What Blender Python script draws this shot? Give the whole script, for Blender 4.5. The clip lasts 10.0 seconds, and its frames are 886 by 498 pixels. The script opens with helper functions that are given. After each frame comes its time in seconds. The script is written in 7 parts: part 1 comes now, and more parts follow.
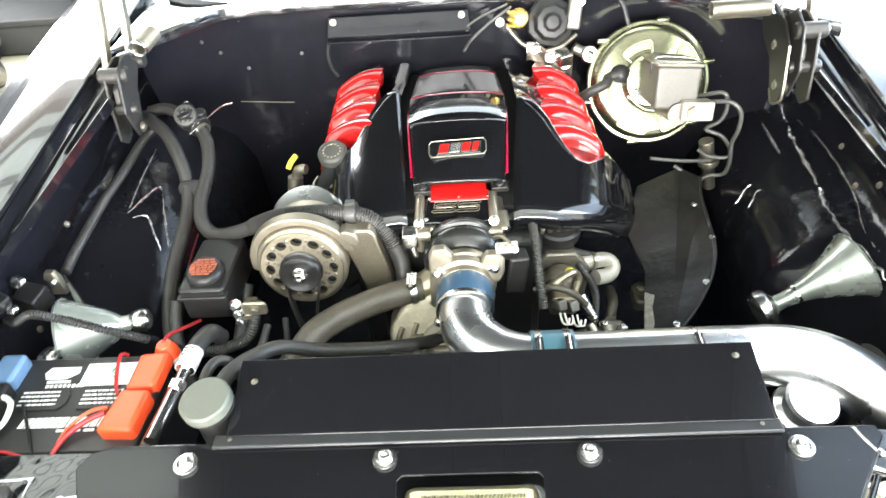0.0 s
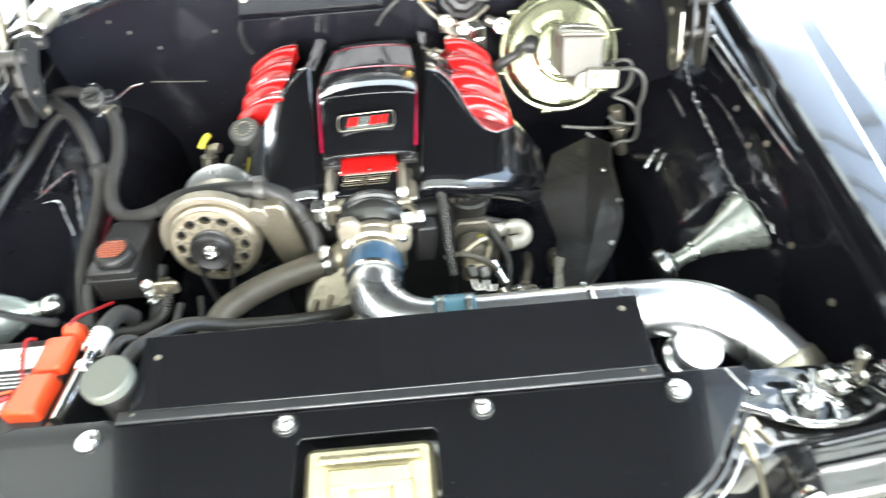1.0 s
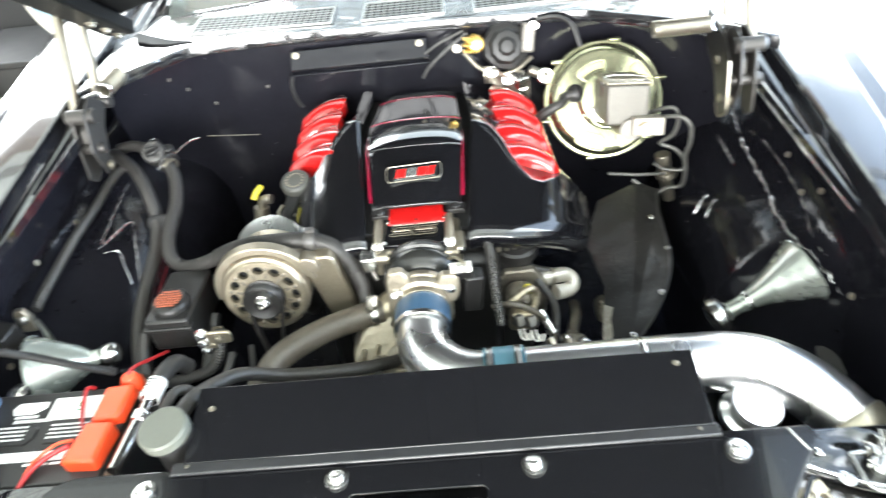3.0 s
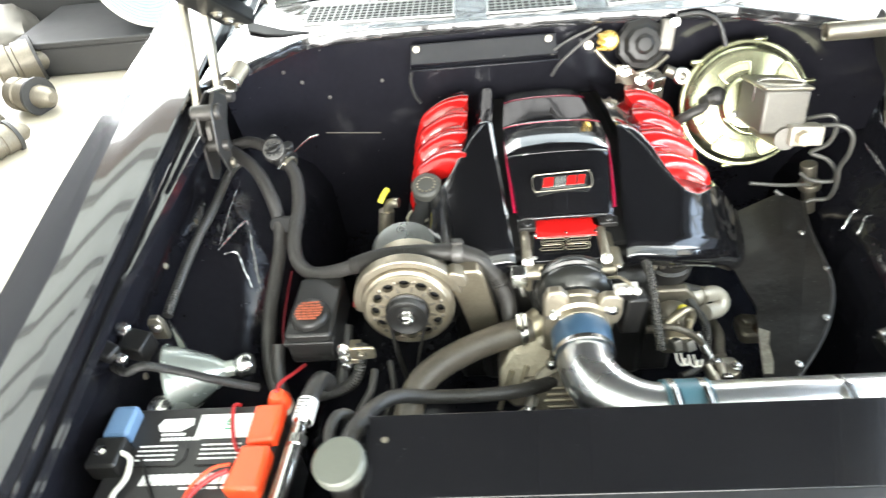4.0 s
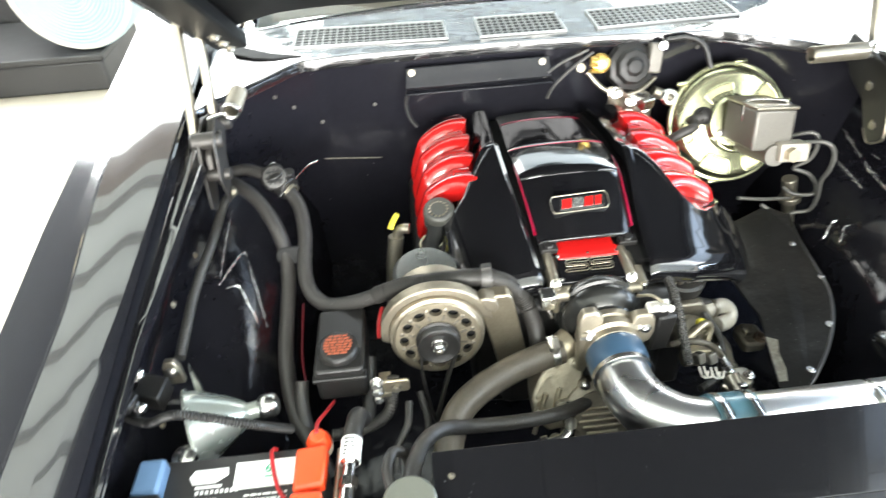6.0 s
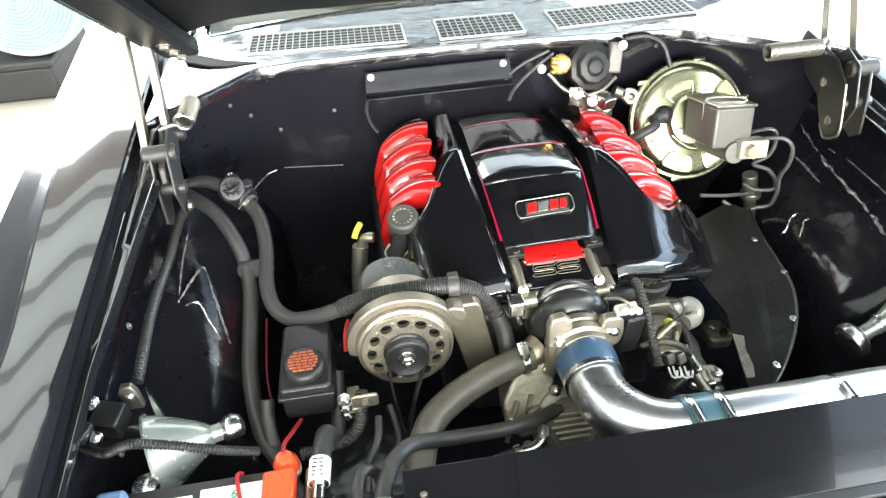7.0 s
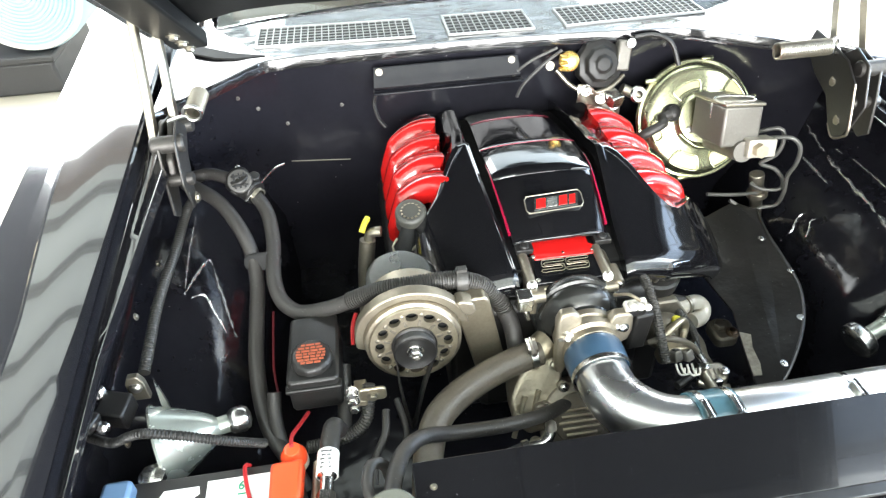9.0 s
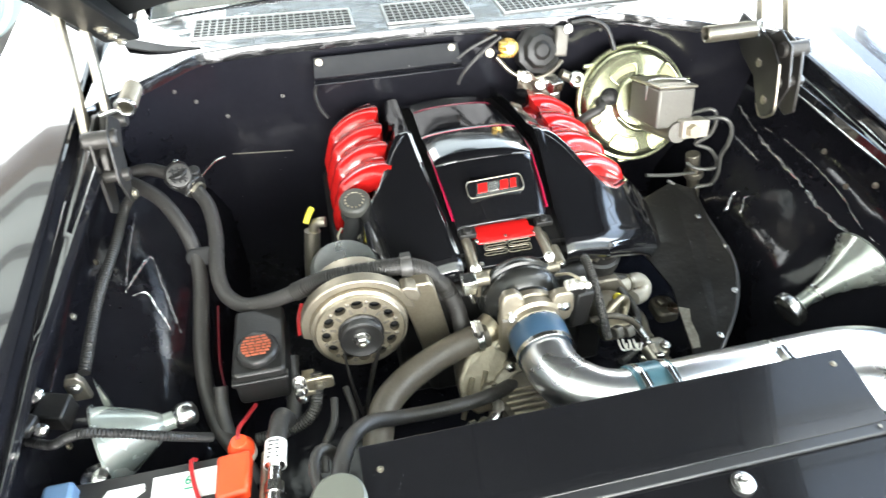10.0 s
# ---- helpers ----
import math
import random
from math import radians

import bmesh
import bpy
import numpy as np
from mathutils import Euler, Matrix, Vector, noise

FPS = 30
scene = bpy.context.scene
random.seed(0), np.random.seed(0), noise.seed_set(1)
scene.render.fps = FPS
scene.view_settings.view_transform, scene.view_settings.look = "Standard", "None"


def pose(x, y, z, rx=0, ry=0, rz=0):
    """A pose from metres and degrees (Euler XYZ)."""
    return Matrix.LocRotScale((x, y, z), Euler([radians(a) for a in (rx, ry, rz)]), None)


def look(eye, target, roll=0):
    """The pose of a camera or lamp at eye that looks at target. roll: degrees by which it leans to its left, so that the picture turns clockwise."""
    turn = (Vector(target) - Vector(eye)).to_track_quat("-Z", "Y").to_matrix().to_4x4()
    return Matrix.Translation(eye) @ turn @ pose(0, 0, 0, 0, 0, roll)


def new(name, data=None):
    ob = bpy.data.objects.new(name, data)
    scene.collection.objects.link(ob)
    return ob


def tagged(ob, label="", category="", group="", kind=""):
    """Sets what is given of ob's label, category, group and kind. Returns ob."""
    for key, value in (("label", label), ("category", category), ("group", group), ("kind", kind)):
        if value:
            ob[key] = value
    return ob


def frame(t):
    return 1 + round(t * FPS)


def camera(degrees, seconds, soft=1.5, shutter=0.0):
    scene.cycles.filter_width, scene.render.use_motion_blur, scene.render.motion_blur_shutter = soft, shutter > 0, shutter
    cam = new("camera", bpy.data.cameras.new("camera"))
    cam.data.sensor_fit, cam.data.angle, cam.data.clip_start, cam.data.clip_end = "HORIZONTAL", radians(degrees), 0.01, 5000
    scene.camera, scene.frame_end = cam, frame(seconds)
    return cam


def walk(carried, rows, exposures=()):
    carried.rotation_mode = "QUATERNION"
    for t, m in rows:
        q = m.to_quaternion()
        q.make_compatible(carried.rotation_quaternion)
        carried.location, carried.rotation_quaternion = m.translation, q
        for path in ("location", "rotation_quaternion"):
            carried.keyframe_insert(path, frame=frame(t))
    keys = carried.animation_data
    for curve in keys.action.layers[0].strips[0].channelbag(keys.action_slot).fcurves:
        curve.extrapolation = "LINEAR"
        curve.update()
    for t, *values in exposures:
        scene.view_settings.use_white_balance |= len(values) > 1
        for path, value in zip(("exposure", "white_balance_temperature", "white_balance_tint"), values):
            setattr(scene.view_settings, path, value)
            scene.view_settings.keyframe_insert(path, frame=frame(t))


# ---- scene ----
cam = camera(69.2, 10.0, soft=1.3, shutter=0.5)
EXPOSURE, KELVIN, TINT = 1.32, 6150, 9
PATH = [
    (0, (-0.007, -0.023, 1.613), (-0.103, 1.499, 0.32), -4.9),
    (0.5, (0.016, -0.039, 1.608), (-0.147, 1.446, 0.278), -5.7),
    (1, (0.092, -0.058, 1.611), (0.109, 1.419, 0.263), -4.5),
    (1.5, (0.161, -0.075, 1.614), (0.414, 1.403, 0.289), -3.5),
    (1.7, (0.175, -0.088, 1.619), (0.476, 1.399, 0.316), -3.9),
    (2, (0.158, -0.075, 1.626), (0.438, 1.431, 0.34), -3.8),
    (2.5, (0.122, -0.065, 1.633), (0.257, 1.483, 0.373), -4.7),
    (3, (0.079, -0.047, 1.632), (-0.016, 1.514, 0.384), -7.3),
    (3.2, (0.063, -0.032, 1.635), (-0.119, 1.522, 0.389), -8.1),
    (4.3, (-0.293, 0.076, 1.656), (-0.417, 1.581, 0.345), -5.9),
    (4.5, (-0.367, 0.083, 1.618), (-0.443, 1.571, 0.283), -3.7),
    (5, (-0.417, 0.04, 1.606), (-0.621, 1.459, 0.211), -3.9),
    (5.2, (-0.433, 0.043, 1.618), (-0.635, 1.445, 0.206), -4.2),
    (5.5, (-0.392, 0.052, 1.625), (-0.524, 1.52, 0.273), -3.7),
    (6, (-0.356, 0.081, 1.667), (-0.281, 1.634, 0.409), -3.9),
    (6.2, (-0.344, 0.093, 1.683), (-0.223, 1.627, 0.405), -3.9),
    (7.5, (-0.359, 0.112, 1.659), (-0.183, 1.653, 0.397), -3.5),
    (8, (-0.373, 0.115, 1.658), (-0.217, 1.655, 0.391), -3.4),
    (8.5, (-0.371, 0.112, 1.658), (-0.217, 1.653, 0.393), -3.3),
    (9, (-0.369, 0.107, 1.656), (-0.189, 1.646, 0.392), -2.7),
    (9.5, (-0.359, 0.1, 1.655), (-0.16, 1.636, 0.391), -2.8),
    (10, (-0.342, 0.086, 1.652), (-0.043, 1.589, 0.367), -1.9),
]
walk(cam, [(t, look(eye, target, roll)) for t, eye, target, roll in PATH],
     [(t, EXPOSURE + up, KELVIN + warm, TINT) for t, up, warm in ((0, 0.22, 100), (0.8, 0.24, 0), (1.6, 0.10, -150), (2.4, 0.08, -100), (3.2, 0.08, 0), (4.4, 0.08, 200), (6, 0.0, 150), (7.4, -0.03, 0), (10, 0.03, 0))])

# ---- light ----
world = bpy.data.worlds.new("world")
scene.world = world
world.use_nodes = True
_n = world.node_tree.nodes
_sky = _n.new("ShaderNodeTexSky")
_sky.sky_type, _sky.sun_disc = "NISHITA", False
_sky.sun_elevation, _sky.sun_rotation = radians(50), radians(200)
world.node_tree.links.new(_sky.outputs[0], _n["Background"].inputs[0])
_n["Background"].inputs[1].default_value = 0.10


def area_lamp(name, eye, target, sx, sy, watts, colour=(1, 1, 1)):
    data = bpy.data.lights.new(name, "AREA")
    data.shape, data.size, data.size_y, data.energy, data.color = "RECTANGLE", sx, sy, watts, colour
    ob = new(name, data)
    ob.matrix_world = look(eye, target)
    return ob


# added lamps for daylight from unseen openings: rear, west, side, behind the camera
area_lamp("daylight_fill_rear", (0.2, 8.3, 2.0), (0.2, 0, 1.4), 7.4, 3.2, 200, (1.0, 0.99, 0.96))
area_lamp("daylight_fill_west", (-4.25, 6.3, 1.5), (0, 5.0, 1.2), 3.4, 2.9, 260, (1.0, 0.99, 0.97))
area_lamp("daylight_fill_side", (5.3, 1.8, 1.15), (0, 1.8, 1.05), 6.0, 2.0, 760, (0.70, 0.84, 1.0))
area_lamp("daylight_fill_front", (-0.3, -4.8, 1.7), (-0.3, 1, 1.0), 6.0, 2.9, 850, (1.0, 0.96, 0.90))

# ---- materials ----
def surf(name, base, rough=0.5, metal=0.0, vary=0.18, scale=6.0, fine=90.0, bump=0.06, coat=0.0, rough_vary=0.12, grime=None, wave=0.0, wave_scale=12.0):
    """A procedural surface: two scales of colour and roughness variation, and fine relief."""
    m = bpy.data.materials.new(name)
    m.use_nodes = True
    nt = m.node_tree
    n, l = nt.nodes, nt.links
    p = n["Principled BSDF"]
    tc = n.new("ShaderNodeTexCoord")
    big, small = n.new("ShaderNodeTexNoise"), n.new("ShaderNodeTexNoise")
    big.inputs["Scale"].default_value, small.inputs["Scale"].default_value = scale, fine
    big.inputs["Detail"].default_value, small.inputs["Detail"].default_value = 4, 3
    for t in (big, small):
        l.new(tc.outputs["Object"], t.inputs["Vector"])
    mix = n.new("ShaderNodeMix")
    mix.data_type, mix.blend_type = "RGBA", "MIX"
    dark = grime or [c * (1 - vary) for c in base]
    light = [min(1, c * (1 + vary)) for c in base]
    mix.inputs[6].default_value, mix.inputs[7].default_value = (*dark, 1), (*light, 1)
    add = n.new("ShaderNodeMath")
    add.operation = "MULTIPLY_ADD"
    add.inputs[1].default_value = 0.45
    l.new(small.outputs["Fac"], add.inputs[0])
    half = n.new("ShaderNodeMath")
    half.operation = "MULTIPLY"
    half.inputs[1].default_value = 0.6
    l.new(big.outputs["Fac"], half.inputs[0])
    l.new(half.outputs[0], add.inputs[2])
    l.new(add.outputs[0], mix.inputs[0])
    l.new(mix.outputs[2], p.inputs["Base Color"])
    rr = n.new("ShaderNodeMapRange")
    rr.inputs[3].default_value, rr.inputs[4].default_value = max(0.02, rough - rough_vary), min(1, rough + rough_vary)
    l.new(big.outputs["Fac"], rr.inputs[0])
    l.new(rr.outputs[0], p.inputs["Roughness"])
    if bump:
        b = n.new("ShaderNodeBump")
        b.inputs["Strength"].default_value, b.inputs["Distance"].default_value = bump, 0.004
        l.new(small.outputs["Fac"], b.inputs["Height"])
        l.new(b.outputs[0], p.inputs["Normal"])
        if wave:
            dents, b2 = n.new("ShaderNodeTexNoise"), n.new("ShaderNodeBump")
            dents.inputs["Scale"].default_value, dents.inputs["Detail"].default_value = wave_scale, 1
            l.new(tc.outputs["Object"], dents.inputs["Vector"])
            b2.inputs["Strength"].default_value, b2.inputs["Distance"].default_value = wave, 0.02
            l.new(dents.outputs["Fac"], b2.inputs["Height"])
            l.new(b2.outputs[0], b.inputs["Normal"])
    p.inputs["Metallic"].default_value = metal
    p.inputs["Coat Weight"].default_value = coat
    p.inputs["Coat Roughness"].default_value = 0.03
    return m


def add_flecks(m, scale, size, colour):
    """Sparse pale flecks on a dark surface: dust, and small painted glints."""
    nt = m.node_tree
    n, l = nt.nodes, nt.links
    p = n["Principled BSDF"]
    tc, vor, lt, mix = n.new("ShaderNodeTexCoord"), n.new("ShaderNodeTexVoronoi"), n.new("ShaderNodeMath"), n.new("ShaderNodeMix")
    vor.inputs["Scale"].default_value = scale
    l.new(tc.outputs["Object"], vor.inputs["Vector"])
    lt.operation = "LESS_THAN"
    lt.inputs[1].default_value = size
    l.new(vor.outputs["Distance"], lt.inputs[0])
    mix.data_type = "RGBA"
    old = p.inputs["Base Color"].links[0].from_socket
    l.new(lt.outputs[0], mix.inputs[0])
    l.new(old, mix.inputs[6])
    mix.inputs[7].default_value = (*colour, 1)
    l.new(mix.outputs[2], p.inputs["Base Color"])


PAINT = surf("black_gloss_paint", (0.009, 0.009, 0.011), 0.13, 0, 0.3, 3, 60, 0.012, 1.0, 0.05, None, 0.06, 5)
COWL_PAINT = surf("black_rippled_paint", (0.009, 0.009, 0.010), 0.12, 0, 0.3, 3, 60, 0.012, 1.0, 0.05, None, 0.6, 13)
NOSE_PAINT = surf("black_wavy_paint", (0.009, 0.009, 0.010), 0.12, 0, 0.3, 3, 60, 0.012, 1.0, 0.05, None, 0.5, 8)
_nt = NOSE_PAINT.node_tree
for _t in [t for t in _nt.nodes if t.type == "TEX_NOISE" and t.inputs["Scale"].default_value == 8]:
    _long = _nt.nodes.new("ShaderNodeMapping")
    _long.inputs["Scale"].default_value = (0.45, 3.2, 3.2)
    _nt.links.new(_t.inputs["Vector"].links[0].from_socket, _long.inputs["Vector"])
    _nt.links.new(_long.outputs[0], _t.inputs["Vector"])
BAY = surf("black_bay_paint", (0.010, 0.0099, 0.013), 0.14, 0, 0.4, 9, 70, 0.03, 0.15, 0.05, None, 0.10, 20)
PRESSED = surf("black_pressed_paint", (0.010, 0.010, 0.011), 0.13, 0, 0.3, 5, 70, 0.03, 1.0, 0.05, None, 0.45, 17)
PANEL = surf("black_satin_panel", (0.006, 0.006, 0.007), 0.15, 0, 0.25, 5, 160, 0.015, 0.3, 0.05)
HOOD_UNDER = surf("dark_hood_underside", (0.006, 0.006, 0.006), 0.45, 0, 0.3, 4, 60, 0.05)
COVER = surf("black_cover_gloss", (0.005, 0.005, 0.006), 0.12, 0, 0.2, 3, 80, 0.008, 1.0, 0.03)
COVER.node_tree.nodes["Principled BSDF"].inputs["Coat Roughness"].default_value = 0.045
RED = surf("red_cover_gloss", (0.46, 0.010, 0.009), 0.16, 0, 0.12, 5, 90, 0.02, 0.8, 0.05)
PIPING = surf("crimson_seam", (0.26, 0.004, 0.03), 0.3, 0, 0.1, 8, 80, 0.02, 0.4)
RUBBER = surf("black_hose_rubber", (0.029, 0.027, 0.025), 0.5, 0, 0.35, 14, 220, 0.12, 0, 0.12)
OLD_RUBBER = surf("dusty_hose_rubber", (0.085, 0.073, 0.057), 0.45, 0, 0.6, 16, 200, 0.15, 0, 0.1)
LOOM = surf("loom_plastic", (0.042, 0.040, 0.037), 0.42, 0, 0.3, 16, 200, 0.06)
PLASTIC = surf("black_plastic", (0.014, 0.0135, 0.013), 0.38, 0, 0.3, 10, 240, 0.08)
CASE = surf("battery_case_plastic", (0.022, 0.021, 0.021), 0.42, 0, 0.25, 9, 240, 0.06)
CAST = surf("cast_aluminium", (0.33, 0.295, 0.23), 0.42, 0.85, 0.3, 14, 130, 0.3, 0, 0.14)
CAST_DARK = surf("stained_casting", (0.20, 0.18, 0.145), 0.5, 0.75, 0.4, 14, 110, 0.35, 0, 0.15)
BRACKET = surf("brushed_bracket", (0.38, 0.335, 0.25), 0.38, 0.85, 0.35, 16, 180, 0.15, 0, 0.08)
STEEL = surf("bright_steel", (0.72, 0.71, 0.68), 0.25, 1.0, 0.14, 10, 120, 0.05, 0, 0.1)
POLISHED = surf("polished_aluminium", (0.96, 0.96, 0.97), 0.28, 1.0, 0.04, 5, 60, 0.012, 0, 0.05)
BLUE = surf("blue_silicone", (0.036, 0.074, 0.125), 0.32, 0, 0.15, 8, 130, 0.06, 0.3)
TEAL = surf("pale_blue_coupler", (0.07, 0.15, 0.19), 0.3, 0, 0.12, 8, 130, 0.05, 0.3)
GOLD = surf("yellow_zinc", (0.47, 0.43, 0.32), 0.24, 0.95, 0.2, 7, 90, 0.04, 0, 0.08, (0.30, 0.36, 0.18))
# pale metal colour that paints a reflection on the shield
SHIELD_GLARE = surf("shield_glare", (0.34, 0.32, 0.27), 0.32, 0.6, 0.9, 45, 160, 0.3, 0, 0.12)
# bright rippled metal that paints white highlights on the support plate
CRUMPLED_GLINT = surf("crumpled_glint", (0.62, 0.60, 0.55), 0.16, 1.0, 0.35, 22, 120, 0.08, 0, 0.08, None, 0.5, 40)
OLIVE = surf("olive_zinc", (0.34, 0.31, 0.17), 0.3, 0.9, 0.2, 14, 90, 0.05, 0, 0.08)
RING = surf("dark_satin_ring", (0.030, 0.030, 0.028), 0.26, 0.35, 0.2, 8, 90, 0.03)
HORN = surf("blotched_silver", (0.38, 0.41, 0.37), 0.27, 0.6, 0.3, 16, 60, 0.03, 0.3, 0.06, None, 0.16, 22)
COPPER = surf("grimy_copper", (0.17, 0.125, 0.09), 0.35, 0.8, 0.35, 20, 120, 0.1)
BRASS = surf("brass_terminal", (0.80, 0.55, 0.16), 0.3, 0.9, 0.15, 12, 120, 0.05)
GREY_IRON = surf("grey_reservoir", (0.15, 0.142, 0.125), 0.45, 0.4, 0.25, 12, 160, 0.12)
SILVER_PAINT = surf("silver_grey_paint", (0.42, 0.43, 0.41), 0.28, 0.8, 0.3, 8, 90, 0.05, 0.3)
HINGE = surf("dark_hinge_steel", (0.050, 0.047, 0.043), 0.42, 0.5, 0.4, 18, 90, 0.2)
DULL_STEEL = surf("tarnished_steel", (0.30, 0.275, 0.22), 0.36, 0.85, 0.3, 12, 110, 0.1)
YELLOW = surf("yellow_cap", (0.66, 0.58, 0.05), 0.4, 0, 0.1, 10, 100, 0.03)
ORANGE = surf("orange_terminal_cover", (0.80, 0.075, 0.018), 0.38, 0, 0.08, 9, 120, 0.03, 0.2)
REDWIRE = surf("red_wire", (0.36, 0.02, 0.022), 0.4, 0, 0.1, 10, 100, 0.03)
LIGHTBLUE = surf("light_blue_cap", (0.13, 0.22, 0.36), 0.45, 0, 0.12, 10, 100, 0.04)
LABEL = surf("white_label", (0.80, 0.80, 0.78), 0.45, 0, 0.05, 9, 80, 0.01)
GREEN = surf("green_ink", (0.01, 0.28, 0.14), 0.5, 0, 0.05, 9, 80, 0)
ORANGE_INK = surf("orange_ink", (0.30, 0.075, 0.035), 0.5, 0, 0.1, 9, 120, 0.02)
# bright metal for edges: partly bare wear, partly painted highlights on black gloss
WORN_GLINT = surf("worn_edge_glint", (0.74, 0.74, 0.75), 0.20, 0.75, 0.4, 30, 120, 0.2)
DARK_RED = surf("dark_red_wire", (0.09, 0.004, 0.008), 0.4, 0, 0.1, 10, 100, 0.03)
STRIP = surf("satin_strip", (0.022, 0.022, 0.023), 0.34, 0, 0.2, 8, 120, 0.04, 0.2)
LATCH_ZINC = surf("dull_yellow_zinc", (0.42, 0.38, 0.25), 0.42, 0.9, 0.3, 14, 90, 0.1)
CAP_DARK = surf("dark_filler_cap", (0.055, 0.055, 0.048), 0.45, 0, 0.2, 12, 150, 0.06)
GREYCAP = surf("grey_green_cap", (0.09, 0.094, 0.078), 0.48, 0, 0.15, 12, 150, 0.05)
PALE_PIPE = surf("pale_tan_pipe", (0.42, 0.39, 0.33), 0.4, 0.3, 0.2, 12, 100, 0.06)
WHITE_PLASTIC = surf("white_plastic", (0.62, 0.59, 0.53), 0.4, 0, 0.1, 12, 120, 0.04)
MESH_BLACK = surf("vent_mesh", (0.30, 0.305, 0.30), 0.32, 0.6, 0.2, 8, 80, 0.03)
# near-black that paints shade in wells and gaps; also colours a few black parts
DARKNESS = surf("shade_black", (0.008, 0.008, 0.008), 0.8, 0, 0.2, 8, 80, 0.03)
CONCRETE = surf("pale_concrete", (0.42, 0.385, 0.31), 0.5, 0, 0.1, 0.9, 30, 0.1, 0, 0.12)
WALL_DARK = surf("dark_block_wall", (0.05, 0.05, 0.052), 0.75, 0, 0.2, 1.5, 40, 0.1)
WALL = surf("white_wall", (0.78, 0.76, 0.72), 0.7, 0, 0.05, 1.5, 40, 0.05)
# assumed roof sheets, made to glow for daylight and bright reflections
CEIL = surf("glowing_roof_sheet", (0.80, 0.80, 0.78), 0.7, 0, 0.06, 1.5, 40, 0.05)
_c = CEIL.node_tree.nodes["Principled BSDF"]
_c.inputs["Emission Color"].default_value, _c.inputs["Emission Strength"].default_value = (0.98, 0.99, 0.95, 1), 3.3
# weaker glow for the greyer reflections in the fender
DULL_CEIL = surf("dim_glow_roof_sheet", (0.55, 0.57, 0.52), 0.7, 0, 0.15, 1.2, 40, 0.05)
_c = DULL_CEIL.node_tree.nodes["Principled BSDF"]
_c.inputs["Emission Color"].default_value, _c.inputs["Emission Strength"].default_value = (0.90, 0.95, 0.86, 1), 1.1
# roof patches with the glow turned down, to dull reflections in the cover
SOFT_CEIL = surf("faint_glow_roof_sheet", (0.50, 0.54, 0.56), 0.7, 0, 0.15, 1.2, 40, 0.05)
_c = SOFT_CEIL.node_tree.nodes["Principled BSDF"]
_c.inputs["Emission Color"].default_value, _c.inputs["Emission Strength"].default_value = (0.84, 0.95, 1.0, 1), 0.65
# faint bluish glow for the darker right-hand reflections
BLUE_CEIL = surf("blue_glow_roof_sheet", (0.30, 0.33, 0.38), 0.7, 0, 0.15, 1.2, 40, 0.05)
_c = BLUE_CEIL.node_tree.nodes["Principled BSDF"]
_c.inputs["Emission Color"].default_value, _c.inputs["Emission Strength"].default_value = (0.72, 0.84, 1.0, 1), 0.30
TIMBER = surf("pale_timber", (0.60, 0.53, 0.38), 0.6, 0, 0.25, 5, 60, 0.1)
BOX_DARK = surf("dark_grey_box", (0.03, 0.03, 0.03), 0.55, 0, 0.3, 5, 70, 0.1)
CHROME = surf("chrome", (0.92, 0.92, 0.92), 0.06, 1.0, 0.02, 5, 60, 0.004, 0, 0.02)
BROWN = surf("brown_cloth", (0.07, 0.045, 0.03), 0.8, 0, 0.4, 8, 80, 0.2)
for _m, _level in ((HOOD_UNDER, 0.2), (BAY, 0.25), (PANEL, 0.3), (PLASTIC, 0.35)):
    _m.node_tree.nodes["Principled BSDF"].inputs["Specular IOR Level"].default_value = _level

GLASS = bpy.data.materials.new("windscreen_glass")
GLASS.use_nodes = True
_g = GLASS.node_tree.nodes["Principled BSDF"]
_g.inputs["Transmission Weight"].default_value, _g.inputs["Roughness"].default_value, _g.inputs["IOR"].default_value = 1, 0.02, 1.45
_g.inputs["Base Color"].default_value = (0.82, 0.88, 0.85, 1)


# ---- shapes ----
def thing(name, at, label, category, group="", kind=""):
    ob = new(name)
    ob.empty_display_size = 0.03
    ob.location = at
    return tagged(ob, label, category, group, kind)


def part(name, bm, material, parent=None, label="", smooth=True, bevel=0.0, angle=40):
    """Links a bmesh, drawn in world metres, as one mesh under a thing or a part."""
    bmesh.ops.recalc_face_normals(bm, faces=bm.faces)
    me = bpy.data.meshes.new(name)
    bm.to_mesh(me)
    bm.free()
    ob = new(name, me)
    me.materials.append(material)
    if smooth:
        me.shade_smooth()
        me.set_sharp_from_angle(angle=radians(angle))
    if bevel:
        mod = ob.modifiers.new("bevel", "BEVEL")
        mod.width, mod.segments, mod.limit_method, mod.angle_limit = bevel, 2, "ANGLE", radians(35)
        mod.harden_normals = False
    if parent is not None:
        ob.parent = parent
        ob.matrix_parent_inverse = Matrix.Translation(-parent.location)
    if label:
        tagged(ob, label)
    return ob


def V(*a):
    return Vector(a)


def turn_to(axis):
    """A rotation that takes z to the axis."""
    return Vector(axis).normalized().to_track_quat("Z", "Y").to_matrix().to_4x4()


def box(bm, c, s, rot=(0, 0, 0)):
    m = pose(*c, *rot) @ Matrix.Diagonal((*s, 1))
    bmesh.ops.create_cube(bm, size=1, matrix=m)
    return bm


def rod(bm, a, b, r, r2=None, seg=16):
    a, b = Vector(a), Vector(b)
    d = b - a
    m = Matrix.Translation((a + b) / 2) @ turn_to(d)
    bmesh.ops.create_cone(bm, cap_ends=True, segments=seg, radius1=r, radius2=r if r2 is None else r2, depth=d.length, matrix=m)
    return bm


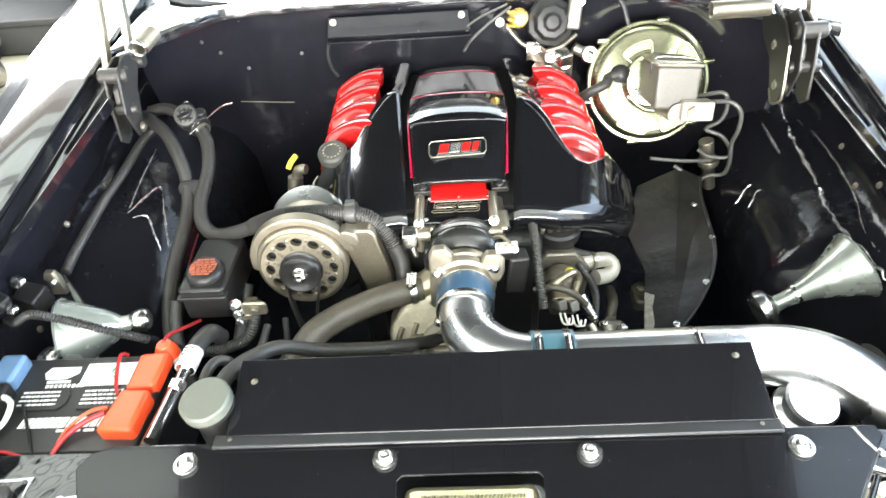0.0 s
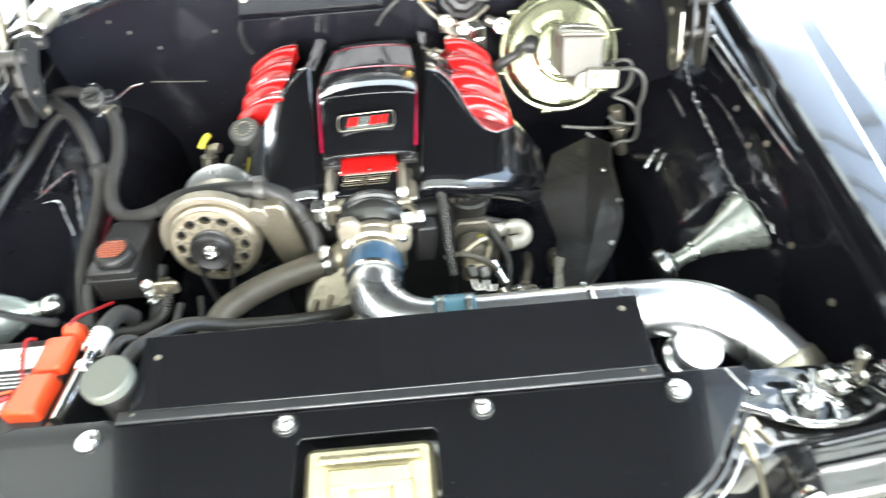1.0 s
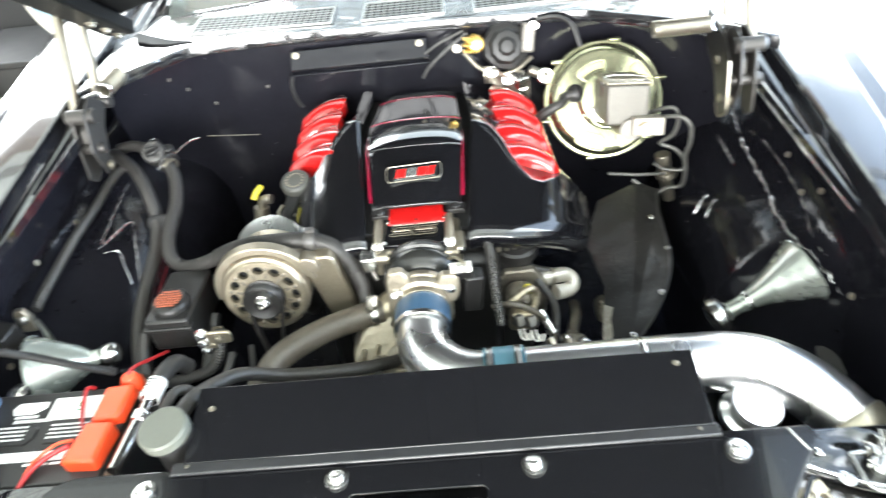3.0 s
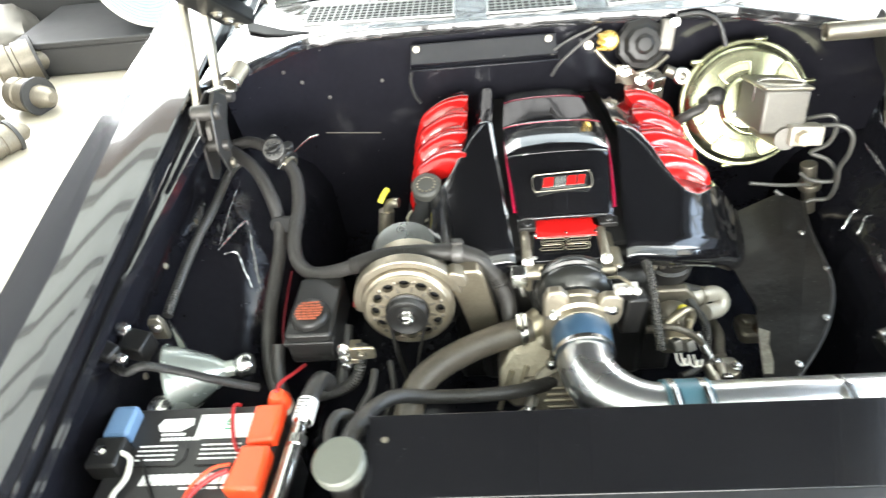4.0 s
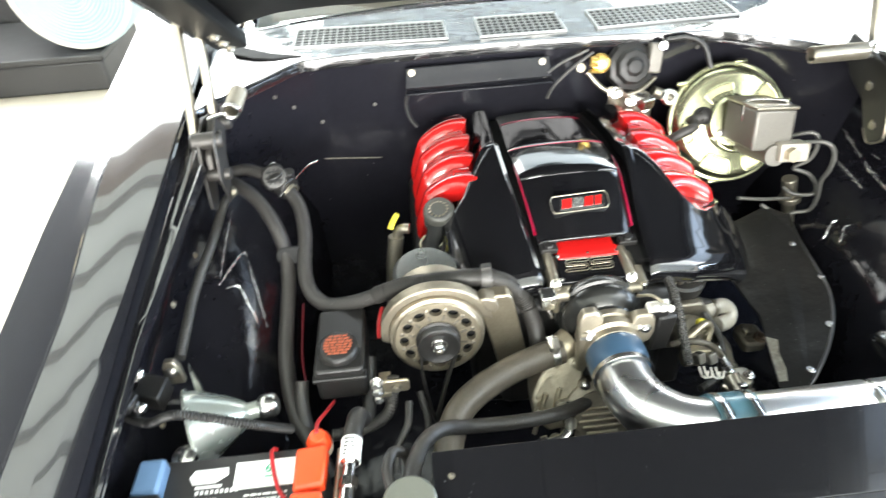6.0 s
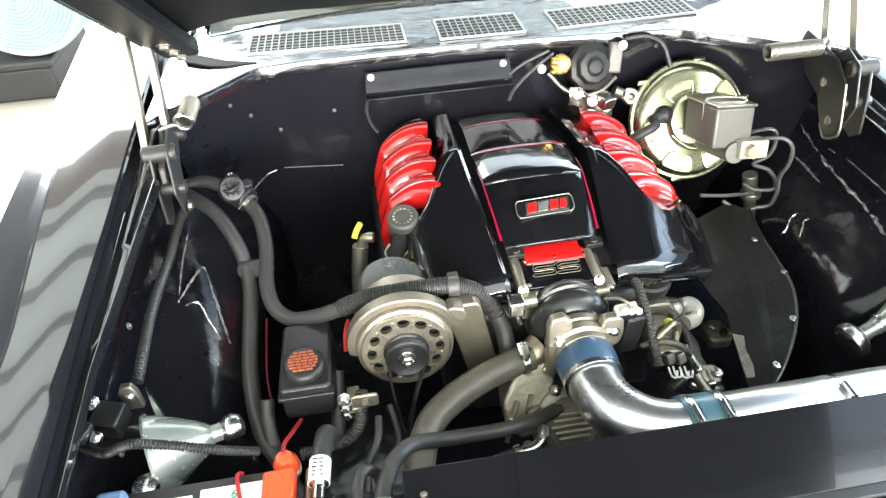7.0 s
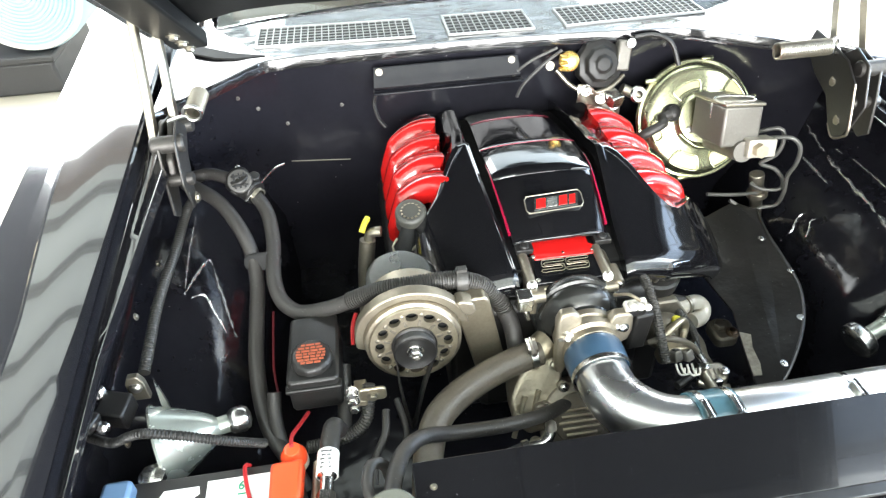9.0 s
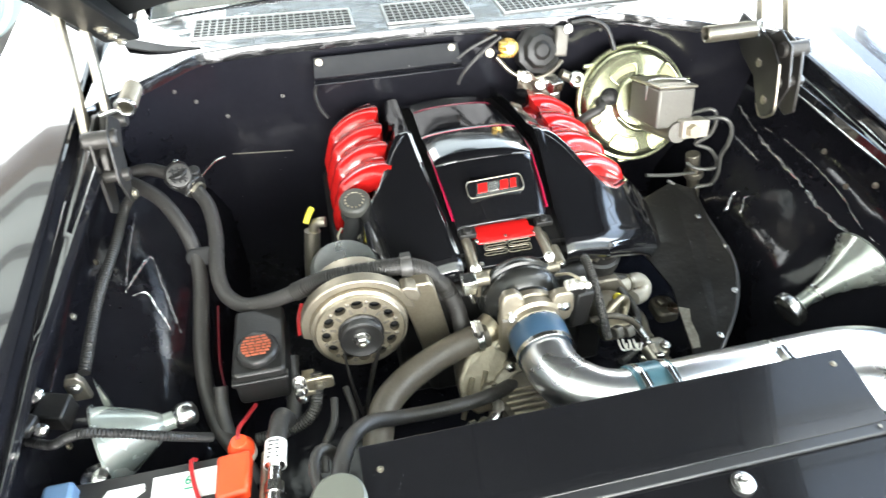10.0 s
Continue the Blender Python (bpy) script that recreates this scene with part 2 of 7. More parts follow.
def lathe(bm, at, axis, profile, seg=40):
    """Turns (radius, height) pairs round the axis at a point."""
    m = Matrix.Translation(at) @ turn_to(axis)
    rings = []
    for r, h in profile:
        if r < 1e-5:
            rings.append([bm.verts.new(m @ V(0, 0, h))])
        else:
            rings.append([bm.verts.new(m @ V(r * math.cos(k * math.tau / seg), r * math.sin(k * math.tau / seg), h)) for k in range(seg)])
    for a, b in zip(rings, rings[1:]):
        for k in range(seg):
            q = [a[k % len(a)], a[(k + 1) % len(a)], b[(k + 1) % len(b)], b[k % len(b)]]
            q = [v for i, v in enumerate(q) if v not in q[:i]]
            if len(q) > 2:
                bm.faces.new(q)
    return bm


def spline(pts, step=0.008):
    """Points on a smooth line through the given ones."""
    p = [Vector(q) for q in pts]
    p = [2 * p[0] - p[1]] + p + [2 * p[-1] - p[-2]]
    out = []
    for i in range(1, len(p) - 2):
        n = max(2, int((p[i + 1] - p[i]).length / step))
        for k in range(n):
            t = k / n
            out.append(0.5 * (2 * p[i] + (p[i + 1] - p[i - 1]) * t + (2 * p[i - 1] - 5 * p[i] + 4 * p[i + 1] - p[i + 2]) * t * t
                              + (3 * p[i] - p[i - 1] - 3 * p[i + 1] + p[i + 2]) * t ** 3))
    return out + [p[-2]]


def sweep(bm, pts, r, seg=14, step=0.008, rib=0.0, pitch=0.006, caps=True):
    """A round hose through the points; rib: depth of its corrugation; r may be a function of the way along (0 to 1)."""
    line = spline(pts, min(step, pitch / 4) if rib else step)
    way, rings = 0.0, []
    total = sum((b - a).length for a, b in zip(line, line[1:]))
    side = None
    for i, c in enumerate(line):
        d = (line[min(i + 1, len(line) - 1)] - line[max(i - 1, 0)]).normalized()
        if side is None:
            side = d.orthogonal().normalized()
        side = (side - d * side.dot(d)).normalized()
        other = d.cross(side)
        if i:
            way += (c - line[i - 1]).length
        rr = r(way / total) if callable(r) else r
        rr += rib * (1 if math.sin(way / pitch * math.tau) > 0 else -1) * 0.5
        rings.append([bm.verts.new(c + rr * (math.cos(k * math.tau / seg) * side + math.sin(k * math.tau / seg) * other)) for k in range(seg)])
    for a, b in zip(rings, rings[1:]):
        for k in range(seg):
            bm.faces.new((a[k], a[(k + 1) % seg], b[(k + 1) % seg], b[k]))
    if caps:
        bm.faces.new(rings[0][::-1])
        bm.faces.new(rings[-1])
    return bm


def prism(bm, outline, place, thick):
    """An outline of (u, v) pairs, put into the world by place(u, v, w), from w = 0 to w = -thick."""
    top = [bm.verts.new(place(u, v, 0)) for u, v in outline]
    low = [bm.verts.new(place(u, v, -thick)) for u, v in outline]
    bm.faces.new(top)
    bm.faces.new(low[::-1])
    for k in range(len(top)):
        j = (k + 1) % len(top)
        bm.faces.new((top[k], low[k], low[j], top[j]))
    return bm


def sheet(bm, f, nu, nv, thick=0.0):
    """A curved sheet from f(u, v), u and v from 0 to 1, with a thickness downwards."""
    g = [[bm.verts.new(f(i / nu, j / nv)) for j in range(nv + 1)] for i in range(nu + 1)]
    for i in range(nu):
        for j in range(nv):
            bm.faces.new((g[i][j], g[i + 1][j], g[i + 1][j + 1], g[i][j + 1]))
    if thick:
        h = [[bm.verts.new(v.co - V(0, 0, thick)) for v in row] for row in g]
        for i in range(nu):
            for j in range(nv):
                bm.faces.new((h[i][j], h[i][j + 1], h[i + 1][j + 1], h[i + 1][j]))
        rim = [(i, 0) for i in range(nu)] + [(nu, j) for j in range(nv)] + [(i, nv) for i in range(nu, 0, -1)] + [(0, j) for j in range(nv, 0, -1)]
        for (a, b), (c, d) in zip(rim, rim[1:] + rim[:1]):
            bm.faces.new((g[a][b], h[a][b], h[c][d], g[c][d]))
    return bm


def along(table, y):
    """Linear reading of a table of (key, value) pairs."""
    for (a, p), (b, q) in zip(table, table[1:]):
        if y <= b:
            k = max(0.0, (y - a) / (b - a))
            return p + (q - p) * k
    return table[-1][1]


def arc(cx, cy, r, a0, a1, n=8):
    return [(cx + r * math.cos(radians(a0 + (a1 - a0) * k / n)), cy + r * math.sin(radians(a0 + (a1 - a0) * k / n))) for k in range(n + 1)]


def rounded(x0, y0, x1, y1, r, n=5):
    return (arc(x1 - r, y1 - r, r, 0, 90, n) + arc(x0 + r, y1 - r, r, 90, 180, n)
            + arc(x0 + r, y0 + r, r, 180, 270, n) + arc(x1 - r, y0 + r, r, 270, 360, n))


def bolt(parent, at, axis, r=0.008, h=0.006, material=None, name="bolt"):
    bm = bmesh.new()
    lathe(bm, at, axis, [(0, 0), (r * 1.5, 0), (r * 1.5, h * 0.25), (r, h * 0.3)], 20)
    lathe(bm, at, axis, [(r, h * 0.3), (r, h), (r * 0.75, h * 1.15), (0, h * 1.15)], 6)
    return part(name, bm, material or STEEL, parent)


B = bmesh.new

SHIELD = surf("matt_black_shield", (0.010, 0.0095, 0.009), 0.36, 0, 0.4, 10, 45, 0.5, 0.1, 0.1, None, 0.45, 9)
add_flecks(BAY, 30, 0.035, (0.20, 0.19, 0.19))
add_flecks(PANEL, 70, 0.045, (0.10, 0.10, 0.105))
add_flecks(SHIELD, 70, 0.06, (0.14, 0.15, 0.14))
add_flecks(RUBBER, 120, 0.10, (0.13, 0.125, 0.12))
add_flecks(COVER, 22, 0.022, (0.25, 0.25, 0.25))
# dark tone for an unseen board that the right fender reflects
BOARD = surf("grey_blue_board", (0.07, 0.08, 0.10), 0.7, 0, 0.1, 2, 40, 0.05)
BROWN_BEAM = surf("brown_timber_beam", (0.22, 0.16, 0.12), 0.7, 0, 0.3, 3, 50, 0.1)
BEAM = surf("grey_steel_beam", (0.20, 0.195, 0.18), 0.6, 0, 0.2, 3, 50, 0.05)

# ---- the garage ----
bm = B()
box(bm, (0.4, 1.7, -0.05), (60, 60, 0.1))
tagged(part("floor", bm, CONCRETE, smooth=False), "pale smooth concrete garage floor", "floor", kind="structure")


def wall(name, c, s, label="plain white painted garage wall"):
    tagged(part(name, box(B(), c, s), WALL, smooth=False), label, "wall", kind="structure")


tagged(part("wall_west", box(B(), (-4.3, -0.27, 1.6), (0.2, 9.66, 3.2)), WALL_DARK, smooth=False), "dark block garage wall", "wall", kind="structure")
wall("wall_north", (-3.85, 8.5, 1.6), (0.7, 0.2, 3.2))
wall("wall_west", (-4.3, 8.3, 1.6), (0.2, 0.6, 3.2))
wall("wall_north", (4.6, 8.5, 1.6), (1.4, 0.2, 3.2))
wall("wall_east", (5.4, 6.7, 1.6), (0.2, 3.4, 3.2))
wall("wall_east", (5.4, -3.3, 1.6), (0.2, 3.6, 3.2))
# added above the side opening to keep the fender's reflection dark
tagged(part("wall_east", box(B(), (5.4, 1.75, 2.7), (0.2, 6.5, 1.0)), BOARD, smooth=False), "unseen grey-blue board added to darken reflections in the fender", "wall", kind="structure")
wall("wall_south", (-3.8, -5.0, 1.6), (0.8, 0.2, 3.2))
wall("wall_south", (4.1, -5.0, 1.6), (2.4, 0.2, 3.2))
# unseen roof in patches, each glow set by what reflects it
tagged(part("ceiling", box(B(), (-2.70, 6.10, 3.26), (3.4, 5.2, 0.12)), CEIL, smooth=False), "unseen bright roof sheets glowing in place of daylight", "ceiling", kind="structure")
tagged(part("ceiling", box(B(), (0.25, 6.10, 3.26), (2.5, 5.2, 0.12)), SOFT_CEIL, smooth=False), "unseen faintly glowing roof sheets over the car", "ceiling", kind="structure")
tagged(part("ceiling", box(B(), (1.95, 6.55, 3.26), (0.9, 4.3, 0.12)), SOFT_CEIL, smooth=False), "unseen faintly glowing roof sheets over the car", "ceiling", kind="structure")
tagged(part("ceiling", box(B(), (3.95, 6.55, 3.26), (3.1, 4.3, 0.12)), CEIL, smooth=False), "unseen bright glowing roof sheets over the side bay", "ceiling", kind="structure")
tagged(part("ceiling", box(B(), (3.50, -0.15, 3.26), (4.0, 1.7, 0.12)), CEIL, smooth=False), "unseen bright glowing roof sheets beside the front door", "ceiling", kind="structure")
tagged(part("ceiling", box(B(), (3.50, -3.10, 3.26), (4.0, 4.2, 0.12)), SOFT_CEIL, smooth=False), "unseen faintly glowing roof sheets in the front corner", "ceiling", kind="structure")
tagged(part("ceiling", box(B(), (-1.45, -0.85, 3.26), (5.9, 8.7, 0.12)), DULL_CEIL, smooth=False), "unseen grey-green roof sheets with a dim glow", "ceiling", kind="structure")
tagged(part("ceiling", box(B(), (3.50, 2.55, 3.26), (4.0, 3.7, 0.12)), BLUE_CEIL, smooth=False), "unseen blue-grey roof sheets with a faint glow", "ceiling", kind="structure")
tagged(part("trim", box(B(), (-1.45, 3.42, 3.12), (5.9, 0.20, 0.14)), BROWN_BEAM, smooth=False), "brown timber header at the roof's edge", "beam", kind="structure")
for k in range(-8, 7):
    tagged(part("trim", box(B(), (0.55, 0.35 + 0.46 * k, 3.17), (9.7, 0.055, 0.06)), BEAM, smooth=False),
           "grey steel roof purlin", "beam", "roof purlins", "structure")

# glazed sectional door behind the camera
door = tagged(part("door_1", box(B(), (-0.3, -4.70, 0.12), (6.2, 0.06, 0.24)), BEAM, smooth=False), "grey sectional garage door with clear panels", "garage door", kind="structure")
for k in range(8):
    part("rail", box(B(), (-0.3, -4.70, 0.50 + 0.36 * k), (6.2, 0.05, 0.07)), BOX_DARK, door, smooth=False)
for k in range(7):
    part("mullion", box(B(), (-3.3 + 1.0 * k, -4.68, 1.70), (0.06, 0.05, 2.96)), BOX_DARK, door, smooth=False)

# ---- the car ----
CAR_LABEL = "black glossy classic car with its hood raised"
car = thing("car", (-0.02, 0.9, 0.0), CAR_LABEL, "car")


def fender(side, name):
    """side -1: the one towards the west. A pressed fender with a crease, a drip channel and the inner wall."""
    def inner(y):
        return (-0.811 - 0.004 * y) if side < 0 else (0.675 + 0.085 * y)

    def top(y):
        return (0.885 + 0.132 * y) if side < 0 else (0.922 + 0.066 * y)

    def lip(y):
        return along([(0.3, 0.012), (0.8, 0.016), (1.0, 0.034), (1.25, 0.054), (1.7, 0.060)], y)

    def roll(y):
        """Width of the inner edge that rolls over towards the bay."""
        return along([(0.3, 0.040), (0.5, 0.034), (0.85, 0.013), (1.1, 0.008), (1.6, 0.006)], y) if side < 0 else 0.011

    def drop(y):
        return 0.36 * max(0.0, roll(y) - 0.006)

    ys = [0.325 + (2.6 - 0.325) * (k / 60) ** 1.25 for k in range(61)]

    def row(y):
        x, z = inner(y), top(y)
        if side < 0:
            c = along([(0.3, 0.095), (0.5, 0.102), (0.85, 0.102), (1.1, 0.126), (1.6, 0.155), (2.6, 0.16)], y)
            o = along([(0.3, 0.150), (0.40, 0.200), (0.5, 0.240), (0.85, 0.240), (1.1, 0.238), (1.6, 0.215), (2.6, 0.21)], y)
            flat_front = along([(0.325, 0.55), (0.43, 0.60), (0.55, 0.95), (0.65, 1.0), (2.6, 1.0)], y)
            d = [e * flat_front * (o - c) / 0.14 for e in (0.015, 0.030, 0.045, 0.056, 0.076)]
        else:
            c, o = 0.020 + 0.08 * min(y, 1.66), 0.240 + 0.03 * y
            d = (0.003, 0.007, 0.013, 0.021, 0.044)
        h = 0.0030 if side < 0 else 0.0010
        q = roll(y)
        out = [(0.0, -0.004 - drop(y)), (q * 0.4, -0.0012 - 0.55 * drop(y)), (q, 0.0), (max(0.3 * c, q + 0.008), 0.6 * h), (0.5 * c, h), (0.75 * c, 0.5 * h), (c - 0.006, 0.0), (c - 0.001, -0.002), (c + 0.004, -0.006),
               (c + (o - c) * 0.25, -d[0]), (c + (o - c) * 0.5, -d[1]), (c + (o - c) * 0.75, -d[2]), (c + (o - c) * 0.92, -d[3]), (o - 0.003, -d[4]), (o, -0.095), (o - 0.004, -0.25), (o - 0.026, -0.4), (o - 0.06, -0.62)]
        return [V(x + side * a, y, z + b) for a, b in out]

    bm = B()
    rows = [[bm.verts.new(p) for p in row(y)] for y in ys]
    for a, b in zip(rows, rows[1:]):
        for k in range(len(a) - 1):
            bm.faces.new((a[k], a[k + 1], b[k + 1], b[k]))
    bm.faces.new(rows[0])
    fd = part(name, bm, PAINT, car, "black glossy fender reflecting pale light", angle=8)

    # the drip channel between fender and inner wall
    bm = B()
    prof = [(0.0, -0.006), (-0.03, -0.030), (-0.18, -0.036), (-0.70, -0.036), (-0.84, -0.026), (-0.92, -0.026), (-1.0, -0.044)]
    rows = [[bm.verts.new(V(inner(y) + side * a * lip(y), y, top(y) - drop(y) + b)) for a, b in prof] for y in ys if y < 1.95]
    for a, b in zip(rows, rows[1:]):
        for k in range(len(prof) - 1):
            bm.faces.new((a[k], a[k + 1], b[k + 1], b[k]))
    part("drip_channel", bm, PAINT, fd, angle=60)
    if side > 0:
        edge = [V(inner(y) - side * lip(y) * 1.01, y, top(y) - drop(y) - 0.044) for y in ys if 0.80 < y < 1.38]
        # bright bead painting the highlight along the channel's lower edge
        part("channel_edge", sweep(B(), edge, lambda s: 0.0008 + 0.0024 * math.sin(math.pi * s) * (0.6 + 0.4 * math.sin(23 * s)), 8, 0.008), WORN_GLINT, fd)

    # inner wall with a pressed ridge and a wheel housing
    yi = [0.42 + (1.62 - 0.42) * (k / 60) for k in range(61)]

    def inner_row(y):
        x, z, c = inner(y), top(y), lip(y)
        h = min(1.0, max(0.0, (y - 0.70) / 0.17 if side < 0 else (y - 0.74) / 0.26))
        h = h * h * (3 - 2 * h)
        wob = 0.004 * math.sin(11 * y + side) + 0.002 * math.sin(31 * y)
        out = [(-c, -0.044), (-c * 0.95, -0.052), (0.02, -0.066), (0.045, -0.085), (0.052 + wob, -0.12), (0.046, -0.15), (0.050 + wob, -0.17),
               (0.048 - 0.012 * h, -0.205), (0.046 - 0.035 * h + wob, -0.22 - 0.03 * (1 - h)), (0.042 - 0.075 * h, -0.24 - 0.08 * (1 - h)), (0.035 - 0.115 * h, -0.272 - 0.12 * (1 - h)),
               (0.01 - 0.135 * h + wob, -0.315 - 0.15 * (1 - h)), (-0.02 - 0.145 * h, -0.365 - 0.17 * (1 - h)), (-0.06 - 0.135 * h, -0.45 - 0.14 * (1 - h)), (-0.09 - 0.11 * h, -0.66)]
        return [V(x + side * a, y, z + b) for a, b in out]

    bm = B()
    rows = [[bm.verts.new(p) for p in inner_row(y)] for y in yi]
    for a, b in zip(rows, rows[1:]):
        for k in range(len(a) - 1):
            bm.faces.new((a[k], a[k + 1], b[k + 1], b[k]))
    panel = part("inner_fender", bm, BAY, car, "black painted inner fender panel", angle=50)

    def on_panel(y, z, proud=0.0):
        r = inner_row(y)
        for p, q in zip(r, r[1:]):
            if q.z <= z <= p.z:
                return p.lerp(q, (p.z - z) / max(1e-6, p.z - q.z)) - V(side * proud, 0, -proud)
        return r[-1]

    return inner, top, panel, on_panel


in_l, top_l, panel_l, on_l = fender(-1, "fender")
in_r, top_r, panel_r, on_r = fender(1, "fender")


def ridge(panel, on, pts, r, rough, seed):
    """A thin bright bead painting the glint along a sharp pressed crease."""
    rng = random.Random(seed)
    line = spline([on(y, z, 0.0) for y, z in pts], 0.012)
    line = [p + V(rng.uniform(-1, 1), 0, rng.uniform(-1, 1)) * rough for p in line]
    part("fold_glint", sweep(B(), line, lambda s: r * (0.25 + 0.50 * math.sin(math.pi * s) + 0.25 * math.sin(37 * s + seed) + 0.12 * math.sin(91 * s)), 8, 0.006), WORN_GLINT, panel)


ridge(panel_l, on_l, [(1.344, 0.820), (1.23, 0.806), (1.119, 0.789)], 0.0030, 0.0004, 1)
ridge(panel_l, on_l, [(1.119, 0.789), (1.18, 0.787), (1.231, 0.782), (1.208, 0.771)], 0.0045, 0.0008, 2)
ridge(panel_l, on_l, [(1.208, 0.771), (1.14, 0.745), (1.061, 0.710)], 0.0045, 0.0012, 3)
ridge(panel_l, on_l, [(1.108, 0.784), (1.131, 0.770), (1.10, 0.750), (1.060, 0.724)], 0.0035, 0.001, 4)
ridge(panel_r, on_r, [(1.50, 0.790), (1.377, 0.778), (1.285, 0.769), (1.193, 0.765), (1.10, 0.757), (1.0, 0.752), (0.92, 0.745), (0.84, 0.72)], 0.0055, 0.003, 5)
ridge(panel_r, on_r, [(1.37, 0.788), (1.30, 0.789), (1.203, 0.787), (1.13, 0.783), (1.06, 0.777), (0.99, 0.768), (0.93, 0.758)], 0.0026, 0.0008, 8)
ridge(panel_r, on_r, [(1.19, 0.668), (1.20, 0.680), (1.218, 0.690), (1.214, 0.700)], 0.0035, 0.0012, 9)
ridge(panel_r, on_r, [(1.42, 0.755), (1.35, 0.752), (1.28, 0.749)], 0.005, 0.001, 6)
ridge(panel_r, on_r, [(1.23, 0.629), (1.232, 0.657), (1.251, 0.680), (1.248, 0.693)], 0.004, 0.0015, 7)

# firewall
bm = B()


def fire(u, v):
    x, z = -0.78 + 1.53 * u, 0.25 + 0.80 * v
    bulge = 0.03 * math.exp(-((x - 0.0) / 0.28) ** 2) * (1 - v)
    edge = 0.17 * max(0.0, (abs(x + 0.02) - 0.52) / 0.24) ** 1.4
    return V(x, 1.585 - bulge - edge * v - 0.004 * math.sin(14 * x) * math.sin(9 * z), z)


sheet(bm, fire, 60, 24)
part("firewall", bm, BAY, car, "black painted firewall")

# cowl panel with its front lip
CY = [(-0.80, 1.34), (-0.74, 1.40), (-0.66, 1.475), (-0.59, 1.545), (-0.47, 1.562), (-0.29, 1.57), (-0.085, 1.573), (0.12, 1.566), (0.40, 1.546), (0.54, 1.463), (0.66, 1.38), (0.78, 1.30)]


def cowl_z(x):
    return 1.074 - 0.012 * (x + 0.02)


bm = B()


def cowl(u, v):
    x = -0.80 + 1.58 * u
    y0, y1 = along(CY, x), 1.90 - 0.10 * (x / 0.8) ** 2
    z = cowl_z(x) - 0.014 * max(0.0, 1 - v / 0.035) ** 2 - 0.010 * max(0.0, (abs(x + 0.02) - 0.60) / 0.15) * (1 - v) + 0.004 * math.sin(9 * x) * v * (1 - v)
    return V(x, y0 + (y1 - y0) * v ** 1.3, z)


sheet(bm, cowl, 80, 40, 0.012)
cowl_part = part("cowl_panel", bm, COWL_PAINT, car, "black glossy cowl panel with vent grilles")


def vent(x0, x1, y0, y1, nx, ny, skew=0.0):
    """A louvred grille: flat near-black panel painting the well's shade, raised rim, crossing bars."""
    z = cowl_z((x0 + x1) / 2) + 0.002
    tilt = -0.012

    def at(u, v, w):
        return V(u, v + skew * (u - x0), z + w + tilt * (u - (x0 + x1) / 2))

    well = part("shade_black", prism(B(), rounded(x0, y0, x1, y1, 0.01), at, 0.0015), DARKNESS, cowl_part, smooth=False)
    # the rim is a frame of four strips
    bm = B()
    for a, b, c, d in ((x0 - 0.006, y0 - 0.006, x1 + 0.006, y0), (x0 - 0.006, y1, x1 + 0.006, y1 + 0.006), (x0 - 0.006, y0, x0, y1), (x1, y0, x1 + 0.006, y1)):
        prism(bm, [(a, b), (c, b), (c, d), (a, d)], lambda u, v, w: at(u, v, w + 0.004), 0.006)
    part("vent_rim", bm, MESH_BLACK, cowl_part, smooth=False, bevel=0.001)
    for k in range(1, nx):
        x = x0 + (x1 - x0) * k / nx
        part("vent_bar", prism(B(), [(x - 0.0011, y0), (x + 0.0011, y0), (x + 0.0011, y1), (x - 0.0011, y1)], lambda u, v, w: at(u, v, w + 0.003), 0.004), MESH_BLACK, cowl_part, smooth=False)
    for k in range(1, ny):
        y = y0 + (y1 - y0) * k / ny
        part("vent_bar", prism(B(), [(x0, y - 0.0008), (x1, y - 0.0008), (x1, y + 0.0008), (x0, y + 0.0008)], lambda u, v, w: at(u, v, w + 0.0018), 0.003), MESH_BLACK, cowl_part, smooth=False)


part("cowl_slot", prism(B(), [(-0.776, 1.687), (-0.752, 1.619), (-0.700, 1.585), (-0.655, 1.572), (-0.587, 1.577), (-0.66, 1.605)], lambda u, v, w: V(u, v, cowl_z(u) + 0.003 + w), 0.004), DARKNESS, cowl_part, smooth=False)
vent(-0.608, -0.240, 1.632, 1.745, 22, 6, -0.03)
vent(-0.150, 0.052, 1.615, 1.738, 12, 6, 0.0)
vent(0.140, 0.500, 1.615, 1.730, 21, 6, 0.06)

# windscreen with the dark cabin behind it
bm = B()
sheet(bm, lambda u, v: V(-0.72 + 1.42 * u + 0.16 * (0.5 - u) * v, 1.90 - 0.12 * (2 * u - 1) ** 2 + 0.55 * v, 1.085 + 0.34 * v), 24, 8, 0.005)
part("windscreen", bm, GLASS, car, "clear windscreen glass")
bm = B()
box(bm, (-0.02, 2.3, 0.75), (1.5, 0.75, 0.6))
part("dashboard", bm, BROWN, car, "dark brown dashboard top", bevel=0.03)
bm = B()
box(bm, (-0.02, 3.3, 0.62), (1.72, 3.2, 0.55))
part("rear_body", bm, PAINT, car, bevel=0.03)
part("roof", sheet(B(), lambda u, v: V(-0.65 + 1.26 * u, 2.42 + 1.5 * v, 1.425 + 0.03 * (1 - (2 * u - 1) ** 2)), 10, 8, 0.03), PAINT, car, "black glossy roof")
for px in (-0.66, 0.62):
    part("pillar", sweep(B(), [(px * 1.08, 1.84, 1.085), (px, 2.42, 1.42)], 0.028, 10, 0.05), PAINT, car)
part("seat", box(B(), (-0.02, 2.95, 1.0), (1.2, 0.2, 0.6), (-12, 0, 0)), BROWN, car, "dark brown bench seat", bevel=0.05)

